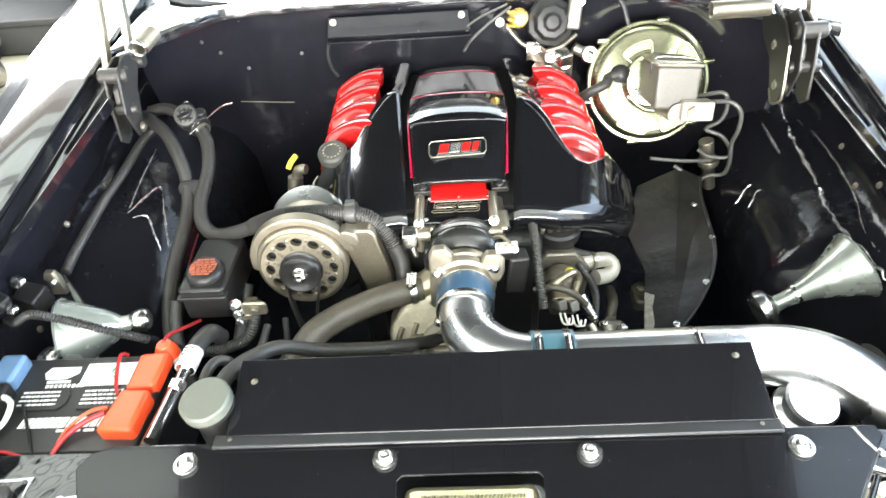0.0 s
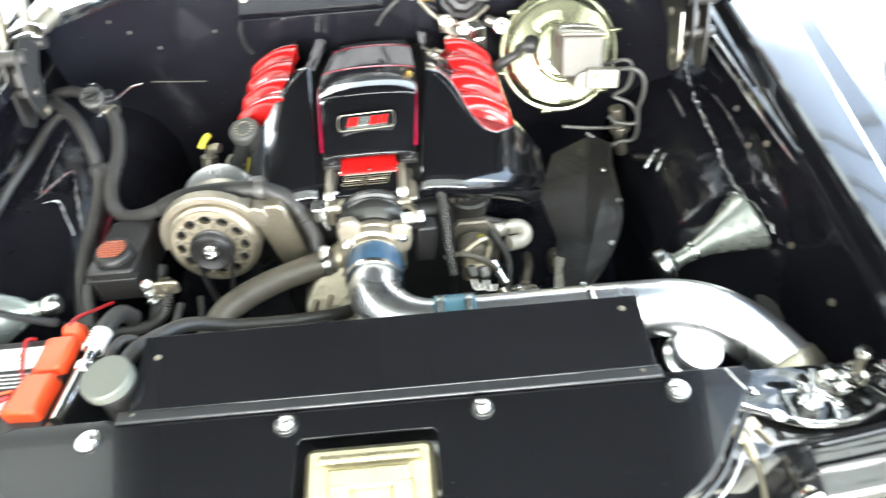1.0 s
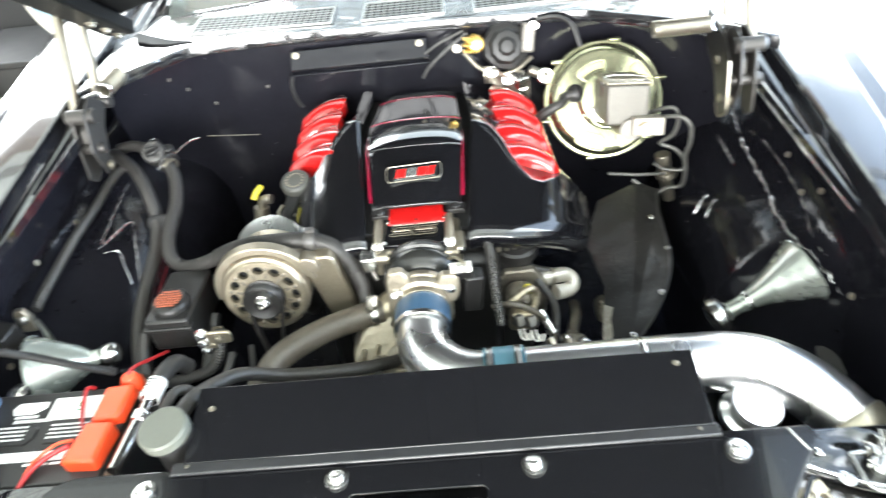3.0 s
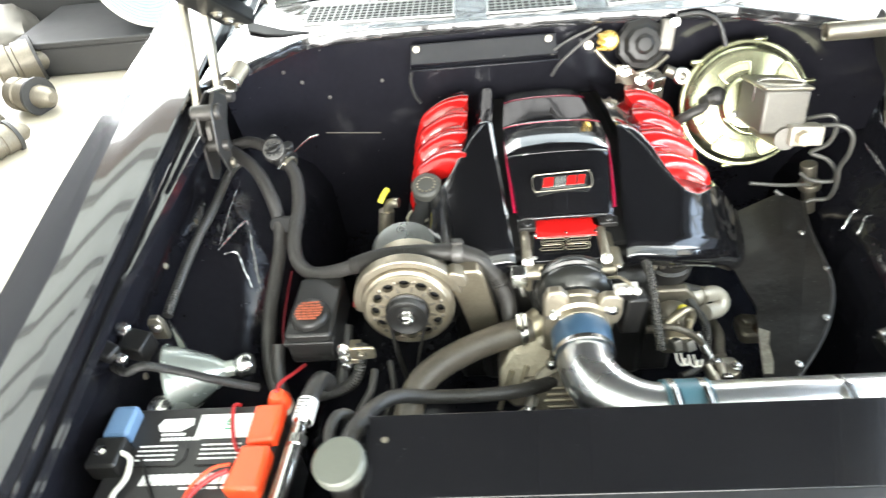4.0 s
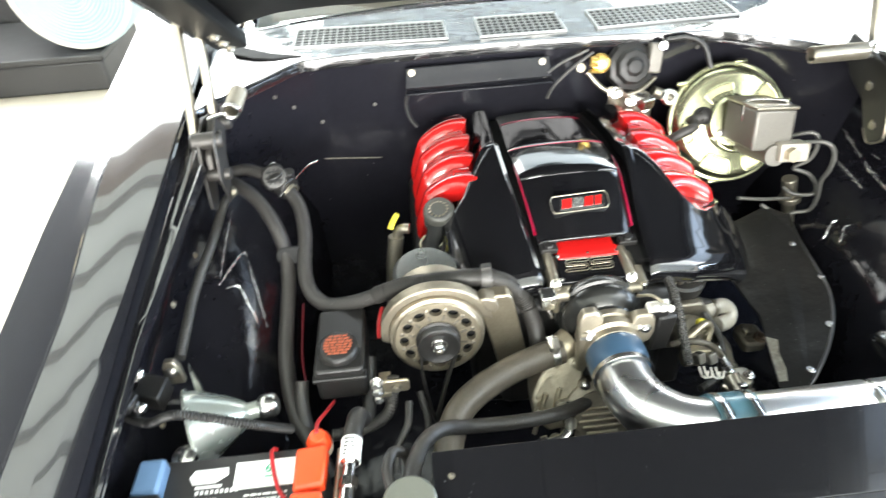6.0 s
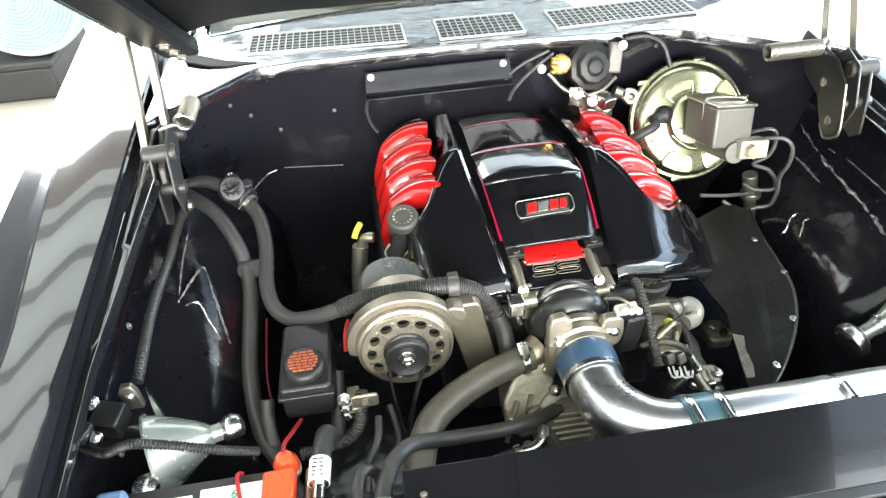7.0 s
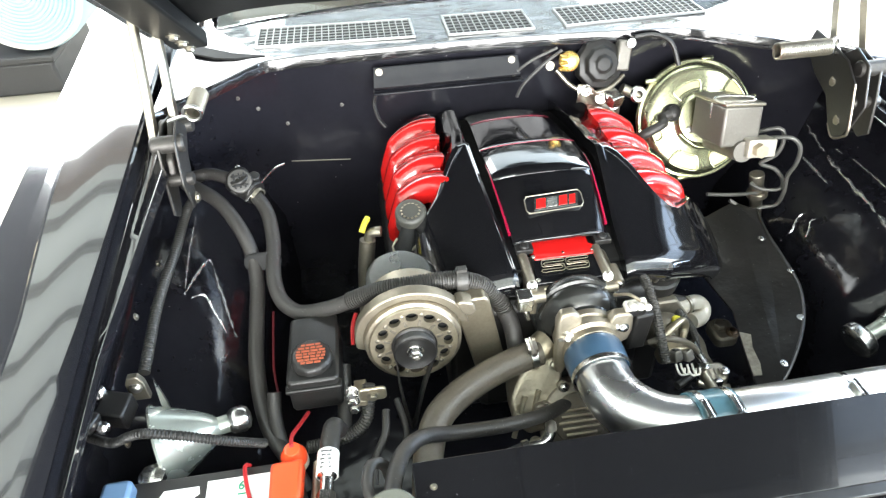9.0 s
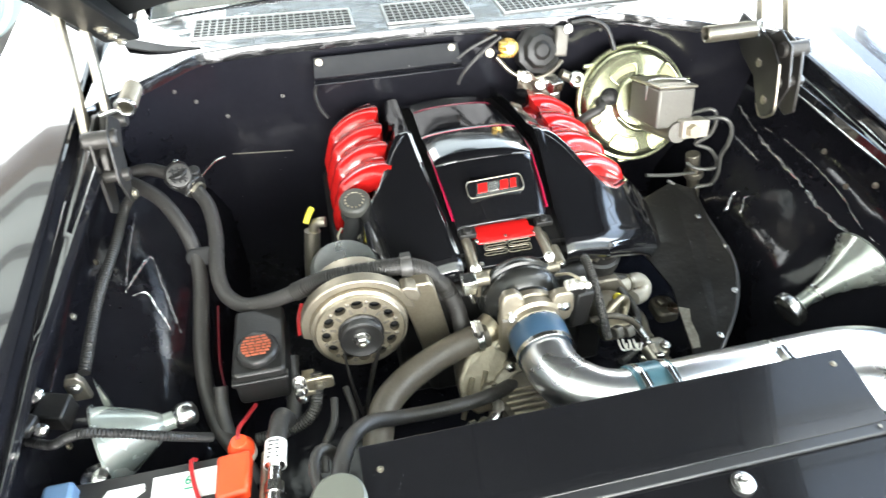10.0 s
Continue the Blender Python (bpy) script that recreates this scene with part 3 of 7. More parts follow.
# hood, raised
HB = V(0, 1.55, 1.14)
HA = radians(32)
HOOD_LONG = 1.24
REAR_EDGE = [(0.0, 0.02), (0.38, 0.07), (0.48, 0.095), (0.58, 0.10), (0.68, 0.055), (0.73, 0.015), (0.80, 0.0)]


def crown(x):
    return 0.034 * (1 - (abs(x + 0.02) / 0.80) ** 2.2)


def hood_pt(x, s, w):
    """s metres up the hood from its rear edge, w metres out of its underside."""
    return HB + V(x, -s * math.cos(HA) - w * math.sin(HA), s * math.sin(HA) - w * math.cos(HA) + 0.0)


bm = B()


def hood_skin(u, v):
    x = -0.82 + 1.60 * u
    s0 = along(REAR_EDGE, abs(x + 0.02))
    return hood_pt(x, s0 + (HOOD_LONG - s0) * v, -0.02 - crown(x))


sheet(bm, hood_skin, 40, 20, 0.006)
hood = part("hood", bm, PAINT, car, "black raised hood seen from below")
bm = B()
for x0, x1, s0, s1 in ((-0.765, -0.69, 0.03, 1.20), (0.65, 0.725, 0.03, 1.20), (-0.69, 0.65, 1.12, 1.20), (-0.09, 0.05, 0.33, 1.12), (-0.69, -0.09, 0.62, 0.70), (0.05, 0.65, 0.62, 0.70)):
    prism(bm, [(x0, s0), (x1, s0), (x1, s1), (x0, s1)], lambda u, v, w: hood_pt(u, v, 0.022 - crown(u) * (abs(u + 0.02) < 0.64) + w), 0.035)
hood_frame = part("hood_frame", bm, HOOD_UNDER, hood, "dark pressed hood bracing", bevel=0.006)
for x in (-0.727, 0.688):
    for q in (0.045, 0.10, 0.16):
        bolt(hood_frame, hood_pt(x, q, 0.022), hood_pt(x, q, 1) - hood_pt(x, q, 0), 0.009, 0.008, DULL_STEEL)

bm = B()
sheet(bm, lambda u, v: hood_pt(-0.80 + 1.56 * u, along(REAR_EDGE, abs(-0.78 + 1.56 * u)) + 0.02 + (HOOD_LONG - 0.05 - along(REAR_EDGE, abs(-0.78 + 1.56 * u))) * v, -0.008 - crown(-0.80 + 1.56 * u)), 40, 16)
part("hood_liner", bm, HOOD_UNDER, hood, "black hood inner skin")

# radiator support: a bar across the nose, and the wall under it
bm = B()
prof = [(0.372, 0.70), (0.372, 0.772), (0.380, 0.783), (0.395, 0.787), (0.412, 0.790), (0.425, 0.797), (0.445, 0.800), (0.465, 0.802), (0.485, 0.803), (0.497, 0.797), (0.50, 0.785), (0.50, 0.30)]
xs = [-0.87 + 1.66 * k / 120 for k in range(121)]
rows = [[bm.verts.new(V(x, y + 0.006 * math.sin(25 * x) + 0.004 * math.sin(58 * x) * (y < 0.42), z - 0.014 + 0.003 * math.sin(17 * x + 1) + 0.0015 * math.sin(37 * x + 40 * y))) for y, z in prof] for x in xs]
for a, b in zip(rows, rows[1:]):
    for k in range(len(prof) - 1):
        bm.faces.new((a[k], a[k + 1], b[k + 1], b[k]))
support = part("radiator_support", bm, PRESSED, car, "black glossy radiator support bar")

# pressed top plates at both ends of the bar, with a rolled front lip
LIP_L = [(-0.850, 0.443), (-0.817, 0.447), (-0.787, 0.432), (-0.755, 0.414), (-0.738, 0.408), (-0.702, 0.411), (-0.684, 0.402), (-0.654, 0.403), (-0.638, 0.411), (-0.616, 0.422), (-0.591, 0.431), (-0.561, 0.433)]
LIP_R = [(0.502, 0.449), (0.531, 0.434), (0.580, 0.412), (0.627, 0.406), (0.680, 0.415), (0.736, 0.448)]
for lip, ends in ((LIP_L, [(-0.535, 0.445), (-0.535, 0.500), (-0.850, 0.500)]), (LIP_R, [(0.745, 0.500), (0.502, 0.500)])):
    plate_bm = B()
    x0, x1, deep = lip[0][0], max(lip[-1][0], ends[0][0] if ends[0][0] < 0 else lip[-1][0]), 0.0045 if lip is LIP_R else 0.0010

    def stamped(u, v, x0=x0, x1=x1, lip=lip, deep=deep):
        x = x0 + (x1 - x0) * u
        y = along(lip, x) + (0.500 - along(lip, x)) * v
        fade = math.sin(math.pi * min(1.0, max(0.0, u))) ** 0.5 * math.sin(math.pi * v) ** 0.5
        return V(x, y, 0.803 + deep * fade * (math.sin(62 * x + 45 * y + 3 * math.sin(19 * x)) * math.cos(70 * y - 25 * x) + 0.4 * math.sin(90 * x - 130 * y + 2 * math.sin(31 * x))))

    sheet(plate_bm, stamped, 60, 22, 0.004)
    top_plate = part("support_plate", plate_bm, PRESSED, support, "pressed glossy top plate")
    # the lip's highlight is put in as a bright bead
    part("rolled_lip", sweep(B(), [(u, v - 0.001, 0.8025) for u, v in lip], lambda s: 0.0030 + 0.0008 * math.sin(40 * s), 10, 0.006), WORN_GLINT, top_plate)
    part("lip_drop", sweep(B(), [(u, v + 0.003, 0.790) for u, v in lip], 0.007, 10, 0.01), PRESSED, top_plate)
for bx, by, yaw in ((-0.847, 0.415, 4), (0.708, 0.437, 32)):
    bm = B()
    box(bm, (bx, by, 0.812), (0.030, 0.050, 0.018), (0, 0, yaw))
    box(bm, (bx + 0.012, by + 0.002, 0.826), (0.008, 0.056, 0.016), (0, 0, yaw))
    end = part("end_bracket", bm, PRESSED, support, "folded end bracket", bevel=0.003)
    part("bracket_edge", sweep(B(), [V(bx, by, 0.836) + pose(0, 0, 0, 0, 0, yaw) @ V(0.012, -0.026, 0), V(bx, by, 0.836) + pose(0, 0, 0, 0, 0, yaw) @ V(0.012, 0.030, 0)], 0.0025, 8), WORN_GLINT, end)

# nose panel under the hood's front edge, sweeping up to each fender
bm = B()


def nose(u, v):
    x = -0.97 + 1.88 * u
    e = min(1.0, max(0.0, (abs(x + 0.03) - 0.42) / 0.30)) if x < 0 else min(1.0, max(0.0, (x - 0.485) / 0.045))
    e = e * e * (3 - 2 * e)
    far = min(1.0, max(0.0, (x - 0.50) / 0.22))
    top = 0.920 if x < 0 else 0.868 + 0.052 * far * far * (3 - 2 * far)
    rear = V(x, 0.345 + 0.012 * (1 - e), 0.785 + (top - 0.785) * e - (0.10 * (1 - e) if x > 0.3 else 0))
    k = min(1.0, v / 0.68)
    th = max(0.0, v - 0.68) / 0.32 * 1.5
    ripple = (0.0012 * math.sin(17 * k + 5 * x) + 0.0008 * math.sin(29 * k - 9 * x)) * math.sin(math.pi * k) ** 0.5
    deep = 0.085 if x < 0 else 0.058
    return rear + V(0, -deep * k - 0.016 * math.sin(th), 0.004 * math.sin(math.pi * k) - 0.012 * k * k + ripple - 0.026 * (1 - math.cos(th)))


sheet(bm, nose, 220, 44, 0.008)
part("nose_panel", bm, NOSE_PAINT, car, "black glossy nose panel above the grille")

# added bay floor that blocks light from below, so that the depths stay dark
bm = B()
box(bm, (-0.02, 0.98, 0.24), (1.62, 1.3, 0.06))
part("bay_light_block", bm, BAY, car)
for sx, yy in ((-0.93, 0.95), (0.93, 0.95), (-0.93, 3.6), (0.93, 3.6)):
    bm = B()
    lathe(bm, (sx * 0.92, yy, 0.33), (1, 0, 0), [(0.12, -0.11), (0.30, -0.11), (0.33, -0.08), (0.33, 0.08), (0.30, 0.11), (0.12, 0.11)], 48)
    wheel = part("wheel", bm, RUBBER, car, "black rubber tyre")
    bm = B()
    lathe(bm, (sx * 0.92, yy, 0.33), (1, 0, 0), [(0, -0.06), (0.12, -0.07), (0.19, -0.10), (0.19, 0.10), (0.12, 0.07), (0, 0.06)], 32)
    part("rim", bm, STEEL, wheel)

# ---- engine with its top cover ----
engine = thing("engine", (-0.03, 1.2, 0.30), "black engine with a glossy top cover and red side covers", "engine")
XC = -0.030


def half_width(y):
    return along([(1.03, 0.092), (1.06, 0.094), (1.19, 0.103), (1.31, 0.107), (1.48, 0.098), (1.60, 0.094)], y)


def crest(y):
    """Height of the middle of the cover: it climbs from the lip to a hump and falls away to the rear."""
    return along([(1.04, 0.893), (1.07, 0.906), (1.12, 0.925), (1.16, 0.9370), (1.18, 0.9436), (1.195, 0.9475), (1.21, 0.9493), (1.23, 0.9496), (1.25, 0.9486), (1.28, 0.9462), (1.31, 0.9430), (1.40, 0.9285), (1.48, 0.9165), (1.58, 0.888)], y)


def center_pt(y, q, lift=0.0):
    arch = 0.018 * (1 - 0.75 * q * q - 0.25 * q ** 6)
    return V(XC + q * half_width(y), y - 0.014 * (1 - q * q), crest(y) - 0.018 + arch + lift)


cuts = [(1.050, 1.196, 0.0), (1.190, 1.314, 0.004), (1.316, 1.482, 0.003), (1.484, 1.575, 0.003)]
center = None
for i, (a, b, lift) in enumerate(cuts):
    def f(u, v, a=a, b=b, lift=lift, i=i):
        y = a + (b - a) * v
        front = (0.0030 * max(0.0, 1 - v / 0.06) ** 2) if i else 0.0
        return center_pt(y, 2 * u - 1, lift - front)
    ob = part("center_cover" if i == 0 else "cover_step", sheet(B(), f, 30, 26, 0.012), COVER, engine if i == 0 else center, "black glossy stepped cover with a badge" if i == 0 else "", angle=50)
    center = center or ob

for y, r in ((1.314, 0.0011), (1.482, 0.0008)):
    part("piping", sweep(B(), [center_pt(y, -0.99 + 1.98 * k / 16, 0.0045) for k in range(17)], r, 8), PIPING, center)
for s in (-1, 1):
    pts = [center_pt(y, s * 1.025, 0.004) for y in (1.06, 1.09, 1.12, 1.15, 1.18, 1.21, 1.25)]
    part("piping", sweep(B(), pts, lambda s: 0.0030 * (1 - 0.75 * s), 8), PIPING, center)

# the lip over the throttle
bm = B()
sheet(bm, lambda u, v: center_pt(1.047, (2 * u - 1) * 1.0, -0.003 + 0.006 * v) + V(0, -0.004 + 0.012 * v, 0), 26, 5, 0.004)
part("front_lip", bm, COVER, center)
part("lip_edge", sweep(B(), [center_pt(1.044, -0.98 + 1.96 * k / 16, -0.001) for k in range(17)], 0.0026, 10), COVER, center)
bm = B()
prism(bm, [(-0.090, 1.006), (0.036, 1.006), (0.036, 1.028), (0.024, 1.034), (0.024, 1.056), (-0.092, 1.056), (-0.092, 1.034), (-0.090, 1.03)], lambda u, v, w: V(u, v, 0.868 + 0.15 * (v - 1.03) + w), 0.02)
red_tab = part("red_tab", bm, RED, center, "red painted tab under the lip", bevel=0.003)
for x, y in ((-0.105, 1.032), (0.050, 1.034)):
    bm = B()
    box(bm, (x, y, 0.872), (0.034, 0.020, 0.012), (8, 0, 0))
    lathe(bm, (x, y, 0.876), (0, -0.2, 1), [(0.009, 0), (0.009, 0.007), (0.005, 0.009), (0, 0.007)], 16)
    part("lip_clip", bm, PLASTIC, center, bevel=0.002)

# the badge: a bright-rimmed plate with red and silver bars


def on_badge(u, v, w):
    o, ex, ey = V(-0.031, 1.096, 0.9235), V(0.995, 0.045, 0.01) * 0.92, V(0.0, 0.905, 0.425) * 0.92
    n = ex.cross(ey).normalized()
    return o + u * ex + v * ey + w * n


badge = part("badge", prism(B(), rounded(-0.064, -0.017, 0.064, 0.026, 0.012), lambda u, v, w: on_badge(u, v, w + 0.002), 0.008), COVER, center, "black badge plate with a bright rim", bevel=0.001)
rim = rounded(-0.063, -0.016, 0.063, 0.025, 0.012)
part("badge_rim", sweep(B(), [on_badge(u, v, 0.0022) for u, v in rim + rim[:1]], 0.0011, 8, 0.003), DULL_STEEL, badge)
for x0, x1, m in ((-0.046, 0.050, STEEL), (-0.042, -0.022, RED), (-0.018, 0.004, SILVER_PAINT), (0.008, 0.026, RED), (0.031, 0.044, RED)):
    g, h = (0.003, 0.0) if m is STEEL else (0.0, 0.0010)
    part("badge_bar", prism(B(), [(x0, -0.008 - g), (x1, -0.008 - g), (x1 + 0.005, 0.014 + g), (x0 + 0.005, 0.014 + g)], lambda u, v, w: on_badge(u, v, w + 0.0048 + h), 0.003), m, badge, smooth=False)


def wing(side):
    """A broad side shoulder of the cover: a smooth panel, the ridge that ends it and the channel behind."""
    dy = 0.0 if side < 0 else -0.07
    u_out = 0.268 if side < 0 else 0.364
    seam_z = [(0.95, 0.872), (1.0, 0.881), (1.06, 0.892), (1.14, 0.908), (1.22, 0.926), (1.27, 0.938), (1.32, 0.951), (1.6, 1.02)]
    ridge_line = [(0.100, 1.322), (0.132, 1.316), (0.150, 1.303), (0.175, 1.268), (0.196, 1.228), (0.215, 1.196), (0.240, 1.172), (0.262, 1.172), (0.290, 1.194), (0.314, 1.222), (0.364, 1.218)]
    front_line = [(0.10, 0.955), (0.18, 0.952), (0.22, 0.964), (0.25, 0.985), (0.268, 1.03)] if side < 0 else [(0.10, 0.955), (0.19, 0.958), (0.24, 0.972), (0.28, 0.986), (0.325, 1.008), (0.350, 1.035), (0.364, 1.075)]

    def seam(y):
        return along([(0.95, 0.102), (1.05, 0.108), (1.317 + dy, 0.130), (1.56, 0.118)], y)

    def place(u, y):
        d = max(0.0, u - seam(y))
        z = along(seam_z, y - dy * min(1.0, max(0.0, (y - 1.0) / 0.2))) - 1.55 * d * d - 0.006 * math.exp(-((u - seam(y)) / 0.006) ** 2)
        if side > 0:  # the raised bevel beside the seam
            z += 0.008 * min(1.0, max(0.0, (y - 1.07) / 0.09)) * max(0.0, 1 - d / 0.020)
        k = max(0.0, (u - (u_out - 0.085)) / 0.085)
        z -= (0.030 if side > 0 else 0.016) * k * k
        near = max(0.0, 1 - (y - along(front_line, u)) / 0.022)
        return V(XC + side * u, y, z - 0.007 * near * near)

    bm = B()
    nu, nv = 48, 44
    vs = []
    for i in range(nu + 1):
        col = []
        k = i / nu
        ua = 0.1 + (u_out - 0.1) * k
        y0, y1 = along(front_line, ua), along(ridge_line, ua) + dy
        for j in range(nv + 1):
            y = y0 + (y1 - y0) * j / nv
            u = seam(y) + (u_out - seam(y)) * k
            col.append(place(u, y))
        edge = col[-1]
        u = side * (edge.x - XC)
        shallow = 0.25 if side > 0 else 1.0
        for d, drop in ((0.002, 0.0015), (0.004, 0.005), (0.006, 0.010), (0.009, 0.0145), (0.014, 0.018), (0.022, 0.0205)):
            col.append(V(edge.x, edge.y + d, edge.z - drop * shallow))
        for j in range(1, 11):
            y = edge.y + 0.022 + (1.56 - edge.y - 0.022) * j / 10
            q = V(edge.x + (XC + side * (seam(y) + (0.215 - seam(y)) * k) - edge.x) * min(1.0, j / 4), y, edge.z - 0.0205 - (0.10 * (1 - k) ** 2 + 0.02) * (y - edge.y))
            if side > 0:  # here the shoulder runs on to the rear as a leaning plane beside the red cover
                d = max(0.0, side * (q.x - XC) - seam(y))
                plane = along([(1.05, 0.925), (1.20, 0.938), (1.28, 0.941), (1.36, 0.940), (1.42, 0.936), (1.50, 0.922), (1.60, 0.900)], y) - 0.40 * d - 0.8 * d * d
                q.z = q.z + (plane - q.z) * min(1.0, (y - edge.y) / 0.05)
            col.append(q)
        vs.append([bm.verts.new(p) for p in col])
    last = len(vs[0]) - 1
    for i in range(nu):
        for j in range(last):
            bm.faces.new((vs[i][j], vs[i + 1][j], vs[i + 1][j + 1], vs[i][j + 1]))
    rim = [vs[i][0] for i in range(nu + 1)] + [vs[nu][j] for j in range(1, nv + 1)]
    ring0 = rim
    for dz, out in ((0.003, 0.0015), (0.006, 0.005), (0.010, 0.007), (0.022, 0.007), (0.036, 0.004), (0.046, -0.006)):
        ring = []
        for k, r in enumerate(rim):
            e = min(1.0, max(0.0, (k - nu * 0.55) / (nu * 0.45)))
            ring.append(bm.verts.new(r.co + V(side * out * e, -out * (1 - e), -dz)))
        for k in range(len(rim) - 1):
            bm.faces.new((ring0[k], ring0[k + 1], ring[k + 1], ring[k]))
        ring0 = ring
    low = [v.co.copy() for v in vs[0][:nv + 20]]
    side_bm = [bm.verts.new(p + V(side * 0.001, 0, -0.030)) for p in low]
    for k in range(len(low) - 1):
        bm.faces.new((vs[0][k], vs[0][k + 1], side_bm[k + 1], side_bm[k]))
    cov = part("side_cover", bm, COVER, engine, "black glossy cover shoulder", angle=55)
    line = [place(0.133, 1.314 + dy)] + [place(u, y + dy) for u, y in ridge_line[2:8]]
    part("ridge_edge", sweep(B(), [p + V(0, 0.001, -0.001) for p in line], lambda s: 0.0024 - 0.0008 * s, 10, 0.008), COVER, cov)
    return cov


wing(-1)
wing(1)
# near-black sheet painting the shade between the center cover and its shoulders
part("gap_shade", prism(B(), [(-0.185, 1.0), (0.125, 1.0), (0.13, 1.57), (-0.19, 1.57)], lambda u, v, w: V(u, v, along([(1.0, 0.850), (1.06, 0.862), (1.30, 0.895), (1.57, 0.870)], v) + w), 0.02), DARKNESS, engine, smooth=False)


def rail_cover(corners, side):
    """A red ribbed cover of four overlapping lobes; corners: inner rear, outer rear, outer front, inner front."""
    ir, orr, of, inf = [V(*c) for c in corners]

    def f(u, v):
        p = ir.lerp(orr, u).lerp(inf.lerp(of, u), v)
        p.y -= 0.030 * u ** 2.2 - 0.010 * math.sin(math.pi * u)
        ph = (v * 3.999) % 1.0
        lobe = max(0.0, math.sin(math.pi * ph ** 1.9)) ** 0.62
        arch = math.sin(math.pi * min(1, u * 0.86 + 0.14)) ** 0.7
        out = 0.016 * lobe * u ** 1.5 - 0.014 * lobe * (1 - u) ** 2
        return p + V(side * out, 0, 0.010 * arch + 0.021 * lobe * (0.30 + 0.70 * arch) - 0.045 * max(0, u - 0.82) / 0.18)

    bm = B()
    sheet(bm, f, 24, 150, 0.03)
    return part("rail_cover", bm, RED, engine, "red glossy ribbed side cover", angle=70)


rail_cover(((-0.226, 1.532, 0.912), (-0.340, 1.532, 0.862), (-0.340, 1.250, 0.848), (-0.232, 1.212, 0.902)), -1)
rail_cover(((0.166, 1.500, 0.912), (0.262, 1.500, 0.866), (0.284, 1.170, 0.850), (0.170, 1.145, 0.898)), 1)

# block and heads, dark, below the covers
bm = B()
box(bm, (-0.03, 1.27, 0.66), (0.46, 0.58, 0.36))
part("block", bm, PLASTIC, engine, bevel=0.012)
part("valve_cover", box(B(), (-0.27, 1.25, 0.74), (0.16, 0.54, 0.14), (0, -35, 0)), PLASTIC, engine, bevel=0.02)
# this side's shade is painted in: near-black, darker than the left one
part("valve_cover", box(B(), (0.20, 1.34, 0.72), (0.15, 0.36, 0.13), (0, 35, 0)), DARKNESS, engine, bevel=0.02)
bm = B()
box(bm, (-0.04, 0.99, 0.66), (0.34, 0.09, 0.30))
part("timing_cover", bm, PLASTIC, engine, "grimy dark timing cover", bevel=0.02)

# oil filler
bm = B()
sweep(bm, [(-0.345, 1.10, 0.80), (-0.325, 1.14, 0.825), (-0.309, 1.182, 0.85)], 0.019, 20)
part("oil_neck", bm, DARKNESS, engine)
part("oil_clip", sweep(B(), [(-0.340, 1.150, 0.842), (-0.352, 1.142, 0.828), (-0.344, 1.128, 0.818), (-0.322, 1.124, 0.822), (-0.300, 1.132, 0.836), (-0.292, 1.146, 0.846)], 0.0028, 8), DULL_STEEL, engine, "thin wire clip")
bm = B()
lathe(bm, (-0.306, 1.186, 0.868), (-0.05, -0.30, 0.95), [(0.0, -0.004), (0.028, -0.004), (0.033, 0.0), (0.033, 0.014), (0.031, 0.018), (0.027, 0.020), (0.025, 0.019), (0, 0.019)], 32)
oil_cap = part("oil_cap", bm, CAP_DARK, engine, "dark oil filler cap with a faint printed ring")
QO = Matrix.Translation((-0.306, 1.186, 0.868)) @ turn_to((-0.05, -0.30, 0.95))
for k in range(14):
    a = math.tau * k / 14
    part("print_bar", box(B(), QO @ V(0.019 * math.cos(a), 0.019 * math.sin(a), 0.0193), (0.005, 0.004, 0.001), (17, 0, math.degrees(a) + 90)), BRACKET, oil_cap, smooth=False)
part("oil_collar", lathe(B(), QO @ V(0, 0, -0.03), QO.to_3x3() @ V(0, 0, 1), [(0.030, 0), (0.034, 0.004), (0.034, 0.012), (0.026, 0.016), (0.026, 0.03)], 28), PLASTIC, engine)

# dipstick with its yellow handle
bm = B()
sweep(bm, [(-0.425, 1.15, 0.62), (-0.415, 1.17, 0.74), (-0.402, 1.185, 0.82)], 0.017, 14)
sweep(bm, [(-0.402, 1.185, 0.81), (-0.392, 1.185, 0.838), (-0.372, 1.18, 0.842)], 0.011, 12)
part("dipstick_tube", bm, DULL_STEEL, engine, "tarnished dipstick tube")
bm = B()
sweep(bm, [(-0.412, 1.180, 0.845), (-0.405, 1.192, 0.856), (-0.396, 1.206, 0.862)], 0.0065, 12)
part("dipstick_handle", bm, YELLOW, engine, "yellow dipstick handle")

# throttle body
throttle = thing("throttle_body", (-0.032, 0.92, 0.75), "aluminium throttle body with a black top plate", "throttle body")
TB = V(-0.027, 0.0, 0.786)
bm = B()
prism(bm, rounded(-0.118, 0.940, 0.056, 1.03, 0.012), lambda u, v, w: V(u, v, 0.847 + 0.10 * (v - 0.95) + w), 0.05)
part("plenum_neck", bm, CAST, throttle, "cast aluminium neck", bevel=0.006)
plate = part("top_plate", prism(B(), [(-0.100, 0.948), (0.038, 0.948), (0.028, 1.022), (-0.094, 1.022)], lambda u, v, w: V(u, v, 0.856 + 0.10 * (v - 0.95) + w), 0.008), PANEL, throttle, "black plate with two engraved shapes", bevel=0.002)
